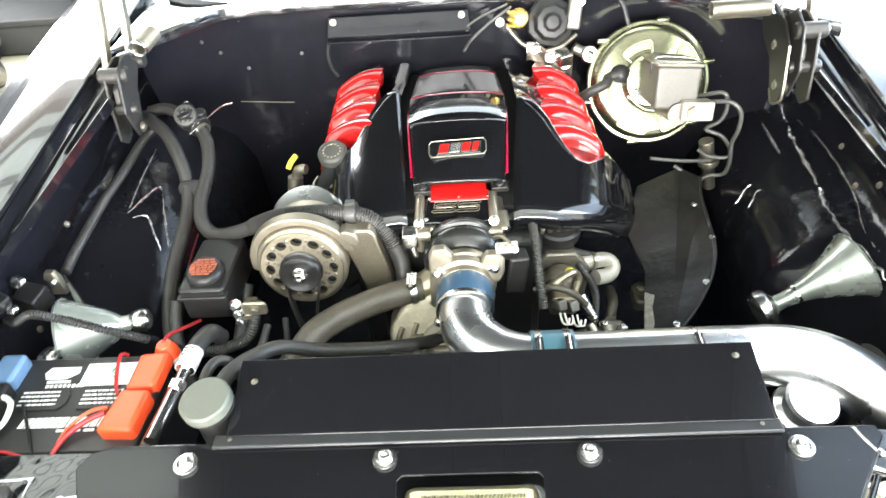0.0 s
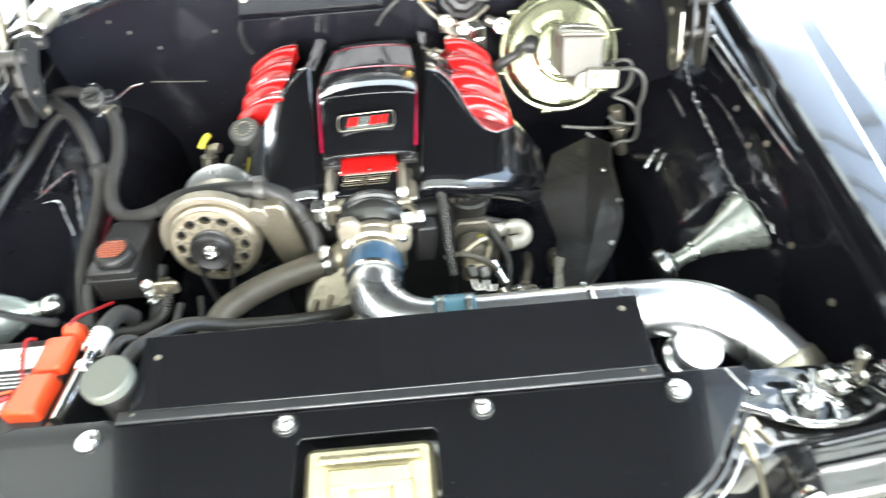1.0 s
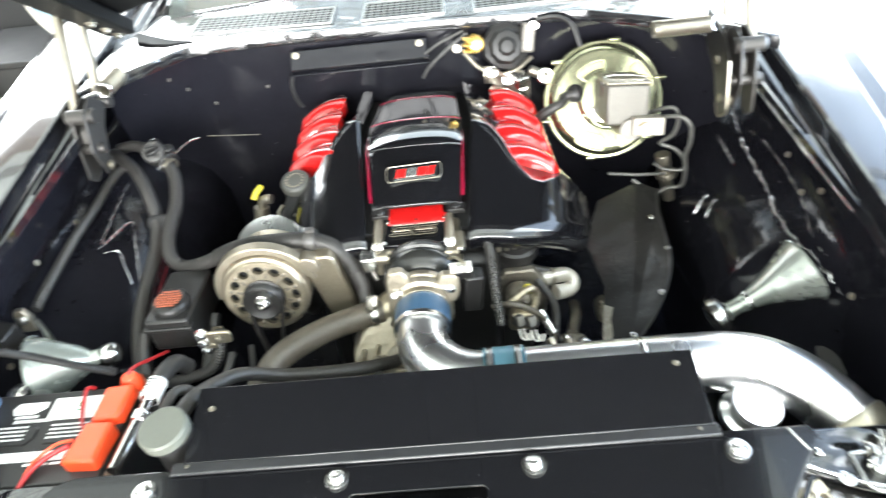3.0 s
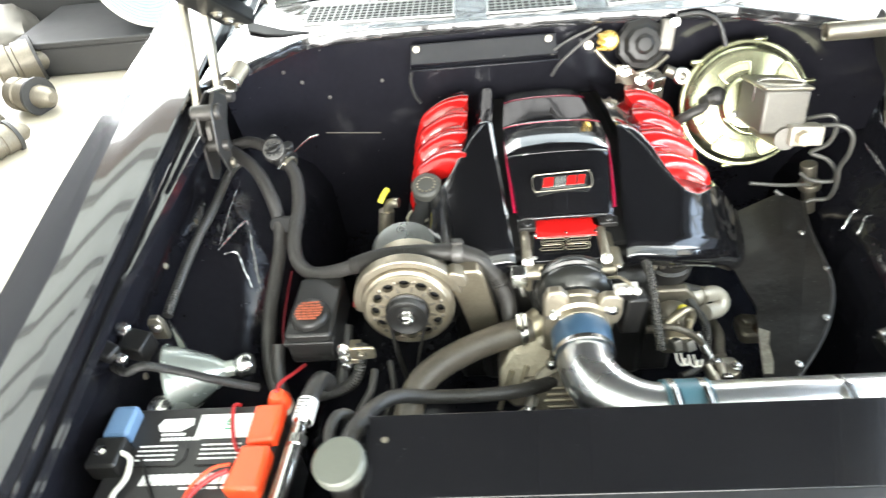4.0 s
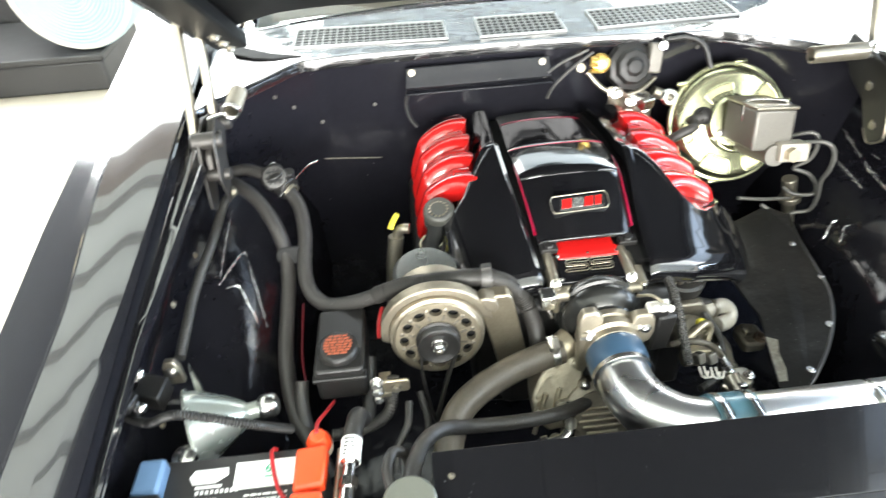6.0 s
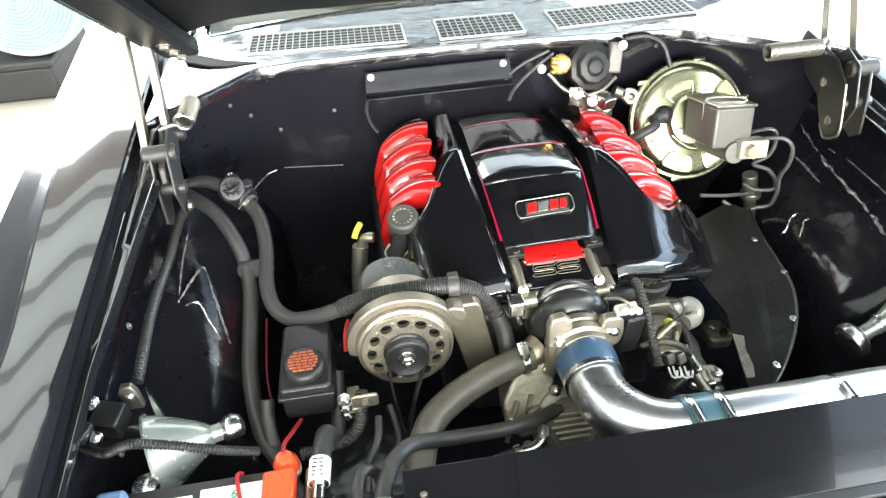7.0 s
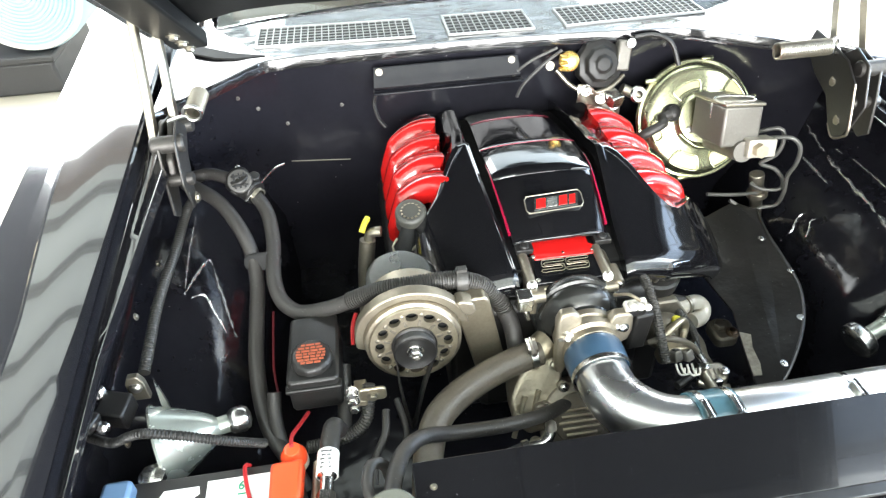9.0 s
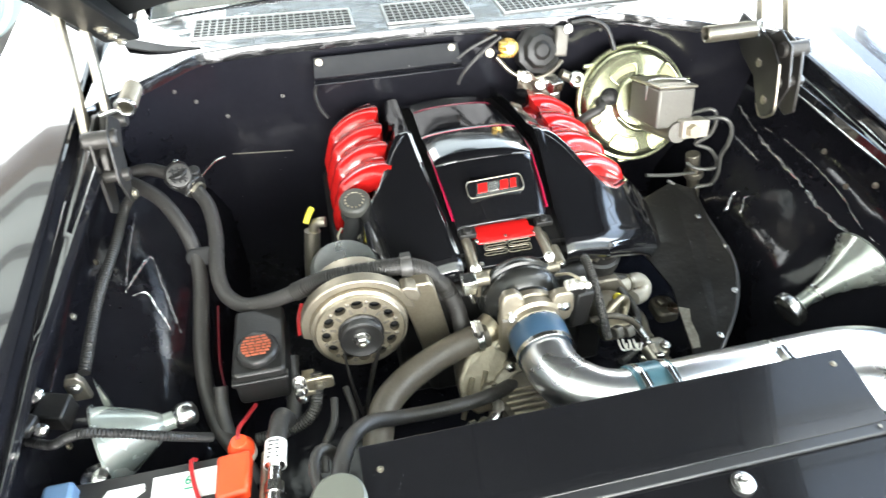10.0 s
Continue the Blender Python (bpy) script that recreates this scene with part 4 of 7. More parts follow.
for cx in (-0.060, -0.013):
    def on_plate(a, b, cx=cx):
        return V(cx + a + 0.10 * b, 0.985 + b, 0.8604 + 0.10 * (0.035 + b))
    a, b, w = 0.021, 0.0150, 0.0065
    half = [(a, b), (0, b), (-a + 0.004, b), (-a, b - 0.004), (-a, 0.002), (-a + 0.004, -0.002), (a - w, -0.002), (a - w, -b + w), (-a, -b + w)]
    loop = [on_plate(p, q) for p, q in half + [(-p, -q) for p, q in half]]
    part("engraving", sweep(B(), loop + loop[:1], 0.0006, 6, 0.003), BRACKET, plate)
for bx, by in ((-0.096, 0.955), (0.034, 0.955), (-0.09, 1.015), (0.024, 1.015), (-0.032, 0.953), (-0.032, 1.016)):
    bolt(plate, (bx, by, 0.857 + 0.10 * (by - 0.95)), (0, 0, 1), 0.0032, 0.003)
bm = B()
lathe(bm, (TB.x, 0.945, TB.z), (0, -1, 0), [(0.060, -0.01), (0.078, -0.006), (0.082, 0.0), (0.082, 0.014), (0.077, 0.017), (0.078, 0.024), (0.078, 0.034), (0.073, 0.044), (0.064, 0.052), (0.058, 0.056), (0.054, 0.07), (0.05, 0.07)], 64)
part("throttle_ring", bm, RING, throttle, "dark satin throttle ring")
for x in (-0.110, 0.034):
    bm = B()
    sweep(bm, [(x, 1.024, 0.861), (x, 0.985, 0.858), (x, 0.950, 0.854)], 0.0095, 18, 0.01)
    rail = part("rail", bm, CAST, throttle, "rounded cast side rail")
    bolt(rail, (x, 0.947, 0.855), (0, -0.8, 0.6), 0.0065, 0.007)
bm = B()
box(bm, (-0.128, 0.930, 0.836), (0.030, 0.030, 0.036), (6, 0, 0))
rod(bm, (-0.126, 0.930, 0.815), (-0.118, 0.925, 0.79), 0.007, seg=12)
part("valve_block", bm, STEEL, throttle, "bright aluminium valve block", bevel=0.004)
bm = B()
lathe(bm, (TB.x, 0.876, TB.z), (0, -1, 0), [(0.046, -0.006), (0.058, -0.006), (0.058, 0.006), (0.054, 0.009), (0.055, 0.016), (0.060, 0.019), (0.060, 0.030), (0.053, 0.034), (0.053, 0.046), (0.048, 0.05)], 48)
for a in (40, 140, 220, 320):
    c = V(TB.x + 0.060 * math.cos(radians(a)), 0.861, TB.z + 0.060 * math.sin(radians(a)))
    rod(bm, c + V(0, 0.018, 0), c - V(0, 0.014, 0), 0.011, seg=18)
body = part("throttle_flange", bm, CAST, throttle, "machined aluminium flange")
for outline in ([(-0.092, 0.745), (-0.078, 0.738), (-0.060, 0.778), (-0.046, 0.828), (-0.046, 0.852), (-0.060, 0.868), (-0.082, 0.866), (-0.090, 0.850)],
                [(0.004, 0.838), (0.014, 0.852), (0.040, 0.852), (0.048, 0.840), (0.048, 0.815), (0.040, 0.795), (0.022, 0.790)]):
    part("ear", prism(B(), outline, lambda u, v, w: V(u, 0.862 + w + 0.18 * (v - 0.82), v), 0.018), CAST, body, "cast bolt ear", bevel=0.004)
for x, z in ((-0.066, 0.822), (0.030, 0.824)):
    bolt(body, (x, 0.843 + 0.18 * (z - 0.82), z), (0, -1, 0.15), 0.0062, 0.006)
for a in (40, 140, 220, 320):
    bolt(body, (TB.x + 0.060 * math.cos(radians(a)), 0.847, TB.z + 0.060 * math.sin(radians(a))), (0, -1, 0), 0.005, 0.006)
for dx, r in ((-0.082, 0.013), (0.056, 0.010)):
    bm = B()
    rod(bm, (TB.x + dx - 0.02, 0.935, 0.838), (TB.x + dx + 0.02, 0.935, 0.838), r, seg=20)
    rod(bm, (TB.x + dx, 0.935, 0.80), (TB.x + dx, 0.935, 0.838), r * 0.6, seg=14)
    part("fitting", bm, CAST, throttle)
for dx, dy in ((-0.083, 1.0), (0.080, 0.985)):
    bm = B()
    rod(bm, (TB.x + dx, 0.936, 0.842), (TB.x + dx * 0.98, 0.975, 0.850), 0.011, seg=16)
    part("stay", bm, CAST, throttle)
    bolt(throttle, (TB.x + dx, 0.936, 0.842), (0, -1, 0.1), 0.007, 0.006)

# intake pipe
pipe = thing("intake_pipe", (0.3, 0.66, 0.72), "polished aluminium intake pipe with a blue silicone coupler", "intake pipe")
bm = B()
lathe(bm, (TB.x, 0.836, TB.z), (0, -1, 0.0), [(0.045, 0), (0.0505, 0), (0.0520, 0.003), (0.0535, 0.020), (0.0525, 0.044), (0.0515, 0.050), (0.050, 0.054), (0.044, 0.054)], 48)
part("coupler", bm, BLUE, pipe, "dark blue silicone coupler")
bend = [(TB.x, 0.790, TB.z), (TB.x, 0.762, 0.785), (-0.021, 0.732, 0.784), (-0.004, 0.702, 0.782), (0.024, 0.677, 0.780), (0.058, 0.662, 0.779), (0.095, 0.658, 0.778)]
part("elbow", sweep(B(), bend, lambda s: 0.0465 + 0.003 * s, 44, 0.006), POLISHED, pipe, "polished bent elbow")
part("straight", sweep(B(), [(0.11, 0.658, 0.778), (0.22, 0.659, 0.778), (0.335, 0.660, 0.778)], 0.0495, 44, 0.01), POLISHED, pipe, "polished straight pipe")
far_bend = [(0.34, 0.660, 0.778), (0.42, 0.660, 0.778), (0.49, 0.657, 0.777), (0.545, 0.640, 0.772), (0.59, 0.605, 0.762), (0.625, 0.560, 0.748), (0.645, 0.525, 0.735)]
part("far_bend", sweep(B(), far_bend, 0.0495, 44, 0.008), POLISHED, pipe, "polished pipe bending down to the filter")
bm = B()
lathe(bm, (0.078, 0.6585, 0.7785), (1, 0, 0), [(0.050, 0), (0.0535, 0.0), (0.054, 0.004), (0.054, 0.066), (0.0535, 0.07), (0.05, 0.07)], 48)
part("coupler", bm, TEAL, pipe, "pale blue silicone coupler")
for x, r in ((0.084, 0.0552), (0.131, 0.0552), (0.333, 0.0512)):
    bm = B()
    lathe(bm, (x, 0.6588, 0.7783), (1, 0, 0), [(r - 0.002, 0), (r, 0), (r, 0.011), (r - 0.002, 0.011)], 44)
    box(bm, (x + 0.005, 0.6588 - 0.010, 0.7783 + r + 0.002), (0.013, 0.026, 0.008))
    rod(bm, (x + 0.005, 0.6588 - 0.028, 0.7783 + r + 0.003), (x + 0.005, 0.6588 + 0.006, 0.7783 + r + 0.003), 0.004, seg=8)
    part("hose_clamp", bm, STEEL, pipe)
for y, r in ((0.831, 0.0525), (0.783, 0.0525)):
    bm = B()
    lathe(bm, (TB.x, y, TB.z), (0, -1, 0), [(r - 0.002, 0), (r, 0), (r, 0.009), (r - 0.002, 0.009)], 44)
    part("hose_clamp", bm, STEEL, pipe)
bm = B()
lathe(bm, (0.630, 0.552, 0.745), (0.42, -0.82, -0.30), [(0.049, 0), (0.054, 0), (0.056, 0.004), (0.056, 0.030), (0.053, 0.034), (0.06, 0.05), (0.07, 0.06), (0.078, 0.12), (0.07, 0.16), (0, 0.16)], 40)
part("filter_collar", bm, DULL_STEEL, pipe, "steel collar of the air filter")

# chrome filler beside the radiator
filler = thing("chrome_filler", (0.50, 0.575, 0.70), "round chrome filler cap on a short neck", "filler cap")
bm = B()
lathe(bm, (0.498, 0.592, 0.715), (0.1, -0.25, 1), [(0.030, 0), (0.044, 0.002), (0.046, 0.006), (0.045, 0.014), (0.034, 0.018), (0.033, 0.036), (0.040, 0.040), (0.041, 0.046), (0.037, 0.051), (0.0, 0.053)], 44)
part("cap", bm, POLISHED, filler)
bm = B()
lathe(bm, (0.492, 0.592, 0.64), (0.1, -0.25, 1), [(0.03, 0), (0.03, 0.06), (0.02, 0.07), (0, 0.07)], 28)
part("neck", bm, PLASTIC, filler)

# ---- alternator ----
alt = thing("alternator", (-0.337, 0.93, 0.72), "cast aluminium alternator with a ring of holes and a black pulley", "alternator")
AX = V(0.0, -0.995, 0.10).normalized()
AC = V(-0.337, 0.893, 0.806)
bm = B()
lathe(bm, AC, -AX, [(0.079, 0.004), (0.081, -0.003), (0.086, 0.0), (0.088, 0.010), (0.086, 0.035), (0.087, 0.040), (0.087, 0.058), (0.085, 0.062), (0.084, 0.11), (0.07, 0.125), (0, 0.125)], 56)
part("housing", bm, CAST, alt, "cast aluminium housing")
face = B()
# a ring face pierced by twelve holes
QF = Matrix.Translation(AC + AX * 0.006) @ turn_to(AX)
hole_r, ring_r, n_holes = 0.0098, 0.061, 12
inner_ring, outer_ring = 0.040, 0.078


for k in range(n_holes):
    a0, a1 = math.tau * (k - 0.5) / n_holes, math.tau * (k + 0.5) / n_holes
    ac = math.tau * k / n_holes
    N = 16
    hole = []
    border = []
    for j in range(N):
        th = math.tau * j / N
        hx, hy = ring_r + hole_r * math.cos(th) * 0.9, hole_r * math.sin(th) * 1.15
        ca, sa = math.cos(ac), math.sin(ac)
        hole.append((hx * ca - hy * sa, hx * sa + hy * ca))
        c, s = math.cos(th), math.sin(th)
        sc = 1 / max(abs(c), abs(s))
        c, s = c * sc, s * sc
        rr = ring_r + (c * (outer_ring - ring_r) if c > 0 else c * (ring_r - inner_ring))
        aa = ac + s * (a1 - a0) / 2
        border.append((rr * math.cos(aa), rr * math.sin(aa)))
    hv = [face.verts.new(QF @ V(x, y, 0)) for x, y in hole]
    hb = [face.verts.new(QF @ V(x, y, -0.010)) for x, y in hole]
    bv = [face.verts.new(QF @ V(x, y, 0)) for x, y in border]
    for j in range(N):
        i = (j + 1) % N
        face.faces.new((hv[j], bv[j], bv[i], hv[i]))
        face.faces.new((hv[j], hv[i], hb[i], hb[j]))
bmesh.ops.remove_doubles(face, verts=face.verts, dist=1e-5)
part("face_ring", face, BRACKET, alt, "pale machined ring with twelve holes", angle=30)
bm = B()
lathe(bm, AC + AX * 0.006, AX, [(0.078, 0.0), (0.080, -0.002), (0.081, -0.010), (0.076, -0.014)], 56)
part("face_edge", bm, BRACKET, alt)
for k in range(12):
    a = math.tau * (k + 0.5) / 12
    part("rivet", lathe(B(), QF @ V(0.066 * math.cos(a), 0.066 * math.sin(a), -0.001), AX, [(0.0042, 0), (0.0042, 0.002), (0.002, 0.003), (0, 0.003)], 10), CAST_DARK, alt)
for k in range(12):
    a = math.tau * (k + 0.5) / 12
    part("slot", prism(B(), [(0.043, -0.0030), (0.055, -0.0022), (0.055, 0.0022), (0.043, 0.0030)], lambda u, v, w, a=a: QF @ V(u * math.cos(a) - v * math.sin(a), u * math.sin(a) + v * math.cos(a), 0.0012 + w), 0.004), CAST_DARK, alt, smooth=False)
# near-black disc painting the shade seen through the ring's holes
bm = B()
lathe(bm, AC - AX * 0.012, AX, [(0.080, 0), (0, 0)], 40)
part("fan_hole_shade", bm, DARKNESS, alt)
bm = B()
lathe(bm, AC + AX * 0.006, AX, [(0.040, 0), (0.041, 0.005), (0.037, 0.006), (0.035, 0.008), (0.037, 0.010), (0.035, 0.012), (0.037, 0.014), (0.035, 0.016), (0.037, 0.018), (0.035, 0.020), (0.039, 0.023), (0.036, 0.025), (0.026, 0.019), (0.016, 0.018), (0, 0.018)], 44)
pulley = part("pulley", bm, PLASTIC, alt, "black grooved pulley")
bm = B()
lathe(bm, AC + AX * 0.024, AX, [(0.0155, 0), (0.0155, 0.003), (0.012, 0.004)], 24)
lathe(bm, AC + AX * 0.028, AX, [(0.012, 0), (0.012, 0.010), (0.009, 0.013), (0.005, 0.013), (0.004, 0.010), (0, 0.010)], 6)
part("nut", bm, STEEL, pulley)
bm = B()
lathe(bm, (-0.347, 1.030, 0.818), (0.05, -0.2, 0.97), [(0.066, 0), (0.066, 0.028), (0.058, 0.038), (0.03, 0.042), (0, 0.042)], 36)
part("rear_dome", bm, SILVER_PAINT, alt, "grey rear dome")
bm = B()
arch_pts = [(0.104, t) for t in range(8, 197, 9)] + [(0.087, t) for t in range(196, 7, -9)]
prism(bm, arch_pts, lambda r, t, w: AC + V(r * math.cos(radians(t)), 0.014 + w, r * math.sin(radians(t))), -0.024)
prism(bm, [(0.100, 24), (0.104, 40), (0.115, 38), (0.126, 30), (0.124, 21), (0.112, 17)], lambda r, t, w: AC + V(r * math.cos(radians(t)), 0.012 + w, r * math.sin(radians(t))), -0.03)
part("arch", bm, CAST, alt, "cast arch over the housing", bevel=0.003)
# mounting arm
bm = B()
prism(bm, [(-0.264, 0.838), (-0.256, 0.858), (-0.236, 0.868), (-0.204, 0.868), (-0.194, 0.855), (-0.158, 0.672), (-0.218, 0.668), (-0.240, 0.770), (-0.252, 0.815)],
      lambda u, v, w: V(u, 0.918 + w, v), -0.03)
arm = part("mounting_arm", bm, BRACKET, alt, "tan flat mounting arm", bevel=0.004)
bolt(arm, (-0.243, 0.917, 0.848), (0, -1, 0.1), 0.0085, 0.004)
# small bracket at the lower side
bm = B()
prism(bm, rounded(-0.442, 0.765, -0.395, 0.795, 0.008), lambda u, v, w: V(u, 0.815 + w, v), 0.006)
box(bm, (-0.440, 0.835, 0.758), (0.022, 0.05, 0.012))
tab = part("bracket", bm, BRACKET, alt, "pale folded bracket", bevel=0.002)
bolt(tab, (-0.418, 0.808, 0.780), (0, -1, 0), 0.0075, 0.007, DULL_STEEL)
for z in (0.788, 0.768, 0.748):
    bolt(alt, (-0.452, 0.815, z), (-0.1, -1, 0.3), 0.008, 0.012)

# drive belt
belt = thing("drive_belt", (-0.33, 0.86, 0.6), "black ribbed rubber drive belt", "belt")
bm = B()
c = AC + AX * 0.016
loop = [V(-0.337 - 0.036, c.y, 0.80), V(-0.337 - 0.030, c.y, 0.83), V(-0.337, c.y, 0.843), V(-0.337 + 0.030, c.y, 0.83), V(-0.337 + 0.036, c.y, 0.80), V(-0.325, c.y + 0.002, 0.70), V(-0.355, c.y + 0.002, 0.58), V(-0.372, c.y + 0.002, 0.70), V(-0.337 - 0.036, c.y, 0.80)]
line = spline(loop, 0.01)
a = [bm.verts.new(p + V(0, -0.010, 0)) for p in line]
b = [bm.verts.new(p + V(0, 0.010, 0)) for p in line]
for k in range(len(line) - 1):
    bm.faces.new((a[k], a[k + 1], b[k + 1], b[k]))
ob = part("belt_loop", bm, RUBBER, belt)
mod = ob.modifiers.new("thick", "SOLIDIFY")
mod.thickness = 0.004

# ---- coolant tank ----
tank = thing("coolant_tank", (-0.515, 0.9, 0.74), "black plastic coolant tank with an orange-lettered cap", "coolant tank")
bm = B()
prism(bm, rounded(-0.558, 0.822, -0.470, 0.985, 0.010), lambda u, v, w: V(u, v, 0.822 - 0.06 * (v - 0.82) + w), 0.075)
part("body", bm, PLASTIC, tank, bevel=0.005)
bm = B()
prism(bm, rounded(-0.561, 0.817, -0.467, 0.835, 0.003), lambda u, v, w: V(u, v, 0.806 + w), 0.008)
part("rib", bm, PLASTIC, tank, bevel=0.002)
bm = B()
lathe(bm, (-0.514, 0.868, 0.815), (0, -0.08, 1), [(0.030, 0), (0.036, 0.004), (0.037, 0.010), (0.036, 0.018), (0.032, 0.0225), (0.030, 0.0235), (0, 0.0235)], 11)
capo = part("cap", bm, PLASTIC, tank, "black cap with orange warning bars")
rng = random.Random(21)
for k in range(7):
    w = 0.025 * (1 - ((k - 3) / 4.0) ** 2) ** 0.5
    x = -w
    while x < w - 0.004:
        n = min(rng.uniform(0.006, 0.014), w - x)
        part("warning_bar", box(B(), (-0.514 + x + n / 2, 0.847 + 0.0066 * k, 0.8398), (n, 0.0036, 0.0016), (4.5, 0, 0)), ORANGE_INK, capo, smooth=False)
        x += n + 0.0018

# ---- battery ----
battery = thing("battery", (-0.665, 0.6, 0.585), "black car battery with orange terminal covers and white labels", "battery")
BX0, BX1, BY0, BY1, BZ = -0.800, -0.532, 0.512, 0.698, 0.790
bm = B()
prism(bm, rounded(BX0, BY0, BX1, BY1, 0.012), lambda u, v, w: V(u, v, BZ + w), 0.018)
prism(bm, rounded(BX0 + 0.006, BY0 + 0.006, BX1 - 0.006, BY1 - 0.006, 0.010), lambda u, v, w: V(u, v, BZ - 0.018 + w), 0.175)
case = part("case", bm, CASE, battery, bevel=0.003)


def flat(name, outline, m, h=0.0016, parent=battery, label=""):
    return part(name, prism(B(), outline, lambda u, v, w: V(u, v, BZ + h + w), h + 0.0005), m, parent, label, smooth=False)


def rect(x0, y0, x1, y1):
    return [(x0, y0), (x1, y0), (x1, y1), (x0, y1)]


flat("label", rect(-0.672, 0.636, -0.580, 0.682), LABEL, label="white label with a green numeral")
flat("label", [(-0.735, 0.652), (-0.700, 0.652), (-0.682, 0.664), (-0.684, 0.676), (-0.735, 0.676), (-0.742, 0.664)], LABEL)
flat("print_bar", rect(-0.730, 0.644, -0.690, 0.648), LABEL)
for k in range(9):
    flat("print_bar", rect(-0.728 + 0.0075 * k, 0.634, -0.7235 + 0.0075 * k, 0.640), LABEL)
num = bpy.data.curves.new("numeral", "FONT")
num.body, num.size, num.extrude = "6", 0.020, 0.0006
num_ob = new("numeral_tmp", num)
dg = bpy.context.evaluated_depsgraph_get()
me = bpy.data.meshes.new_from_object(num_ob.evaluated_get(dg))
bpy.data.objects.remove(num_ob)
me.materials.clear()
bm = B()
bm.from_mesh(me)
bmesh.ops.transform(bm, matrix=pose(-0.626, 0.660, BZ + 0.0022), verts=bm.verts)
part("numeral", bm, GREEN, battery, "green printed numeral", smooth=False)
flat("print_bar", rect(-0.626, 0.652, -0.614, 0.6545), GREEN, 0.002)
for cx in (-0.722, -0.618):
    oct_ = [(cx - 0.046, 0.600), (cx - 0.036, 0.588), (cx + 0.036, 0.588), (cx + 0.046, 0.600), (cx + 0.046, 0.618), (cx + 0.036, 0.630), (cx - 0.036, 0.630), (cx - 0.046, 0.618)]
    lid = flat("vent_lid", oct_, CASE, 0.004, label="black octagonal vent lid with white print")
    rng = random.Random(int(cx * 1000))
    for k in range(4):
        x = cx - 0.034
        while x < cx + 0.030:
            w = rng.uniform(0.003, 0.012)
            flat("print_bar", rect(x, 0.5965 + 0.0082 * k, min(x + w, cx + 0.030), 0.5992 + 0.0082 * k), LABEL, 0.0048, lid)
            x += w + 0.0022
rng = random.Random(4)
x = -0.735
while x < -0.585:
    w = rng.uniform(0.007, 0.012)
    flat("print_letter", [(x, 0.556), (x + w, 0.556), (x + w + 0.003, 0.574), (x + 0.003, 0.574)], LABEL)
    x += w + 0.0026
for k in range(4):
    flat("print_bar", rect(-0.668 + 0.022 * k, 0.548, -0.652 + 0.022 * k, 0.5515), LABEL)
# terminal covers
bm = B()
prism(bm, [(-0.577, 0.612), (-0.531, 0.618), (-0.528, 0.688), (-0.577, 0.686)], lambda u, v, w: V(u, v, BZ + 0.020 + w), 0.03)
part("terminal_cover", bm, ORANGE, battery, "orange plastic terminal cover", bevel=0.006)
bm = B()
prism(bm, [(-0.590, 0.532), (-0.534, 0.530), (-0.531, 0.606), (-0.578, 0.608)], lambda u, v, w: V(u, v, BZ + 0.026 + w), 0.036)
part("terminal_cover", bm, ORANGE, battery, "orange plastic terminal cover", bevel=0.006)
bm = B()
prism(bm, rounded(-0.818, 0.630, -0.775, 0.690, 0.008), lambda u, v, w: V(u, v, BZ + 0.026 + w), 0.03)
part("vent_plug", bm, LIGHTBLUE, battery, "light blue plastic plug", bevel=0.006)
bm = B()
prism(bm, rounded(-0.818, 0.572, -0.768, 0.626, 0.006), lambda u, v, w: V(u, v, BZ + 0.032 + w), 0.04)
part("terminal_clamp", bm, PLASTIC, battery, "black negative terminal block", bevel=0.005)
bolt(battery, (-0.800, 0.600, BZ + 0.032), (0, 0, 1), 0.006, 0.006)
bm = B()
lathe(bm, (-0.546, 0.706, BZ - 0.012), (0, 0, 1), [(0.020, 0), (0.020, 0.014), (0.016, 0.022), (0.012, 0.030), (0, 0.032)], 24)
part("post_cap", bm, ORANGE, battery, "red-orange post cap")
bm = B()
lathe(bm, (-0.546, 0.706, BZ - 0.020), (0, 0, 1), [(0.021, 0), (0.021, 0.010), (0.018, 0.012), (0, 0.012)], 24)
part("post_base", bm, WHITE_PLASTIC, battery)
bm = B()
lathe(bm, (-0.762, 0.712, BZ - 0.016), (0, 0, 1), [(0.020, 0), (0.020, 0.012), (0.012, 0.018), (0, 0.018)], 24)
part("hold_down_nut", bm, STEEL, battery)


def hose(name, pts, r, m, label, category="hose", seg=14, rib=0.0, pitch=0.006, step=0.008):
    ob = part(name, sweep(B(), pts, r, seg, step, rib, pitch), m, None)
    return tagged(ob, label, category)


hose("battery_wire", [(-0.612, 0.700, 0.79), (-0.616, 0.690, 0.803), (-0.610, 0.655, 0.800), (-0.600, 0.625, 0.798), (-0.588, 0.606, 0.800)], 0.0032, REDWIRE, "thin dark red wire over the battery", "wire", 8)
hose("battery_wire", [(-0.588, 0.565, 0.812), (-0.612, 0.556, 0.808), (-0.640, 0.535, 0.800), (-0.655, 0.505, 0.79), (-0.66, 0.485, 0.77)], 0.0042, REDWIRE, "thick red cable leaving the terminal cover", "wire", 10)
hose("battery_wire", [(-0.588, 0.575, 0.812), (-0.615, 0.570, 0.810), (-0.645, 0.545, 0.800), (-0.660, 0.505, 0.785)], 0.0028, ORANGE, "thin orange cable leaving the terminal cover", "wire", 8)
hose("battery_wire", [(-0.546, 0.708, 0.81), (-0.548, 0.735, 0.80), (-0.540, 0.775, 0.775), (-0.532, 0.815, 0.75)], 0.0034, REDWIRE, "red wire rising from the post cap", "wire", 8)
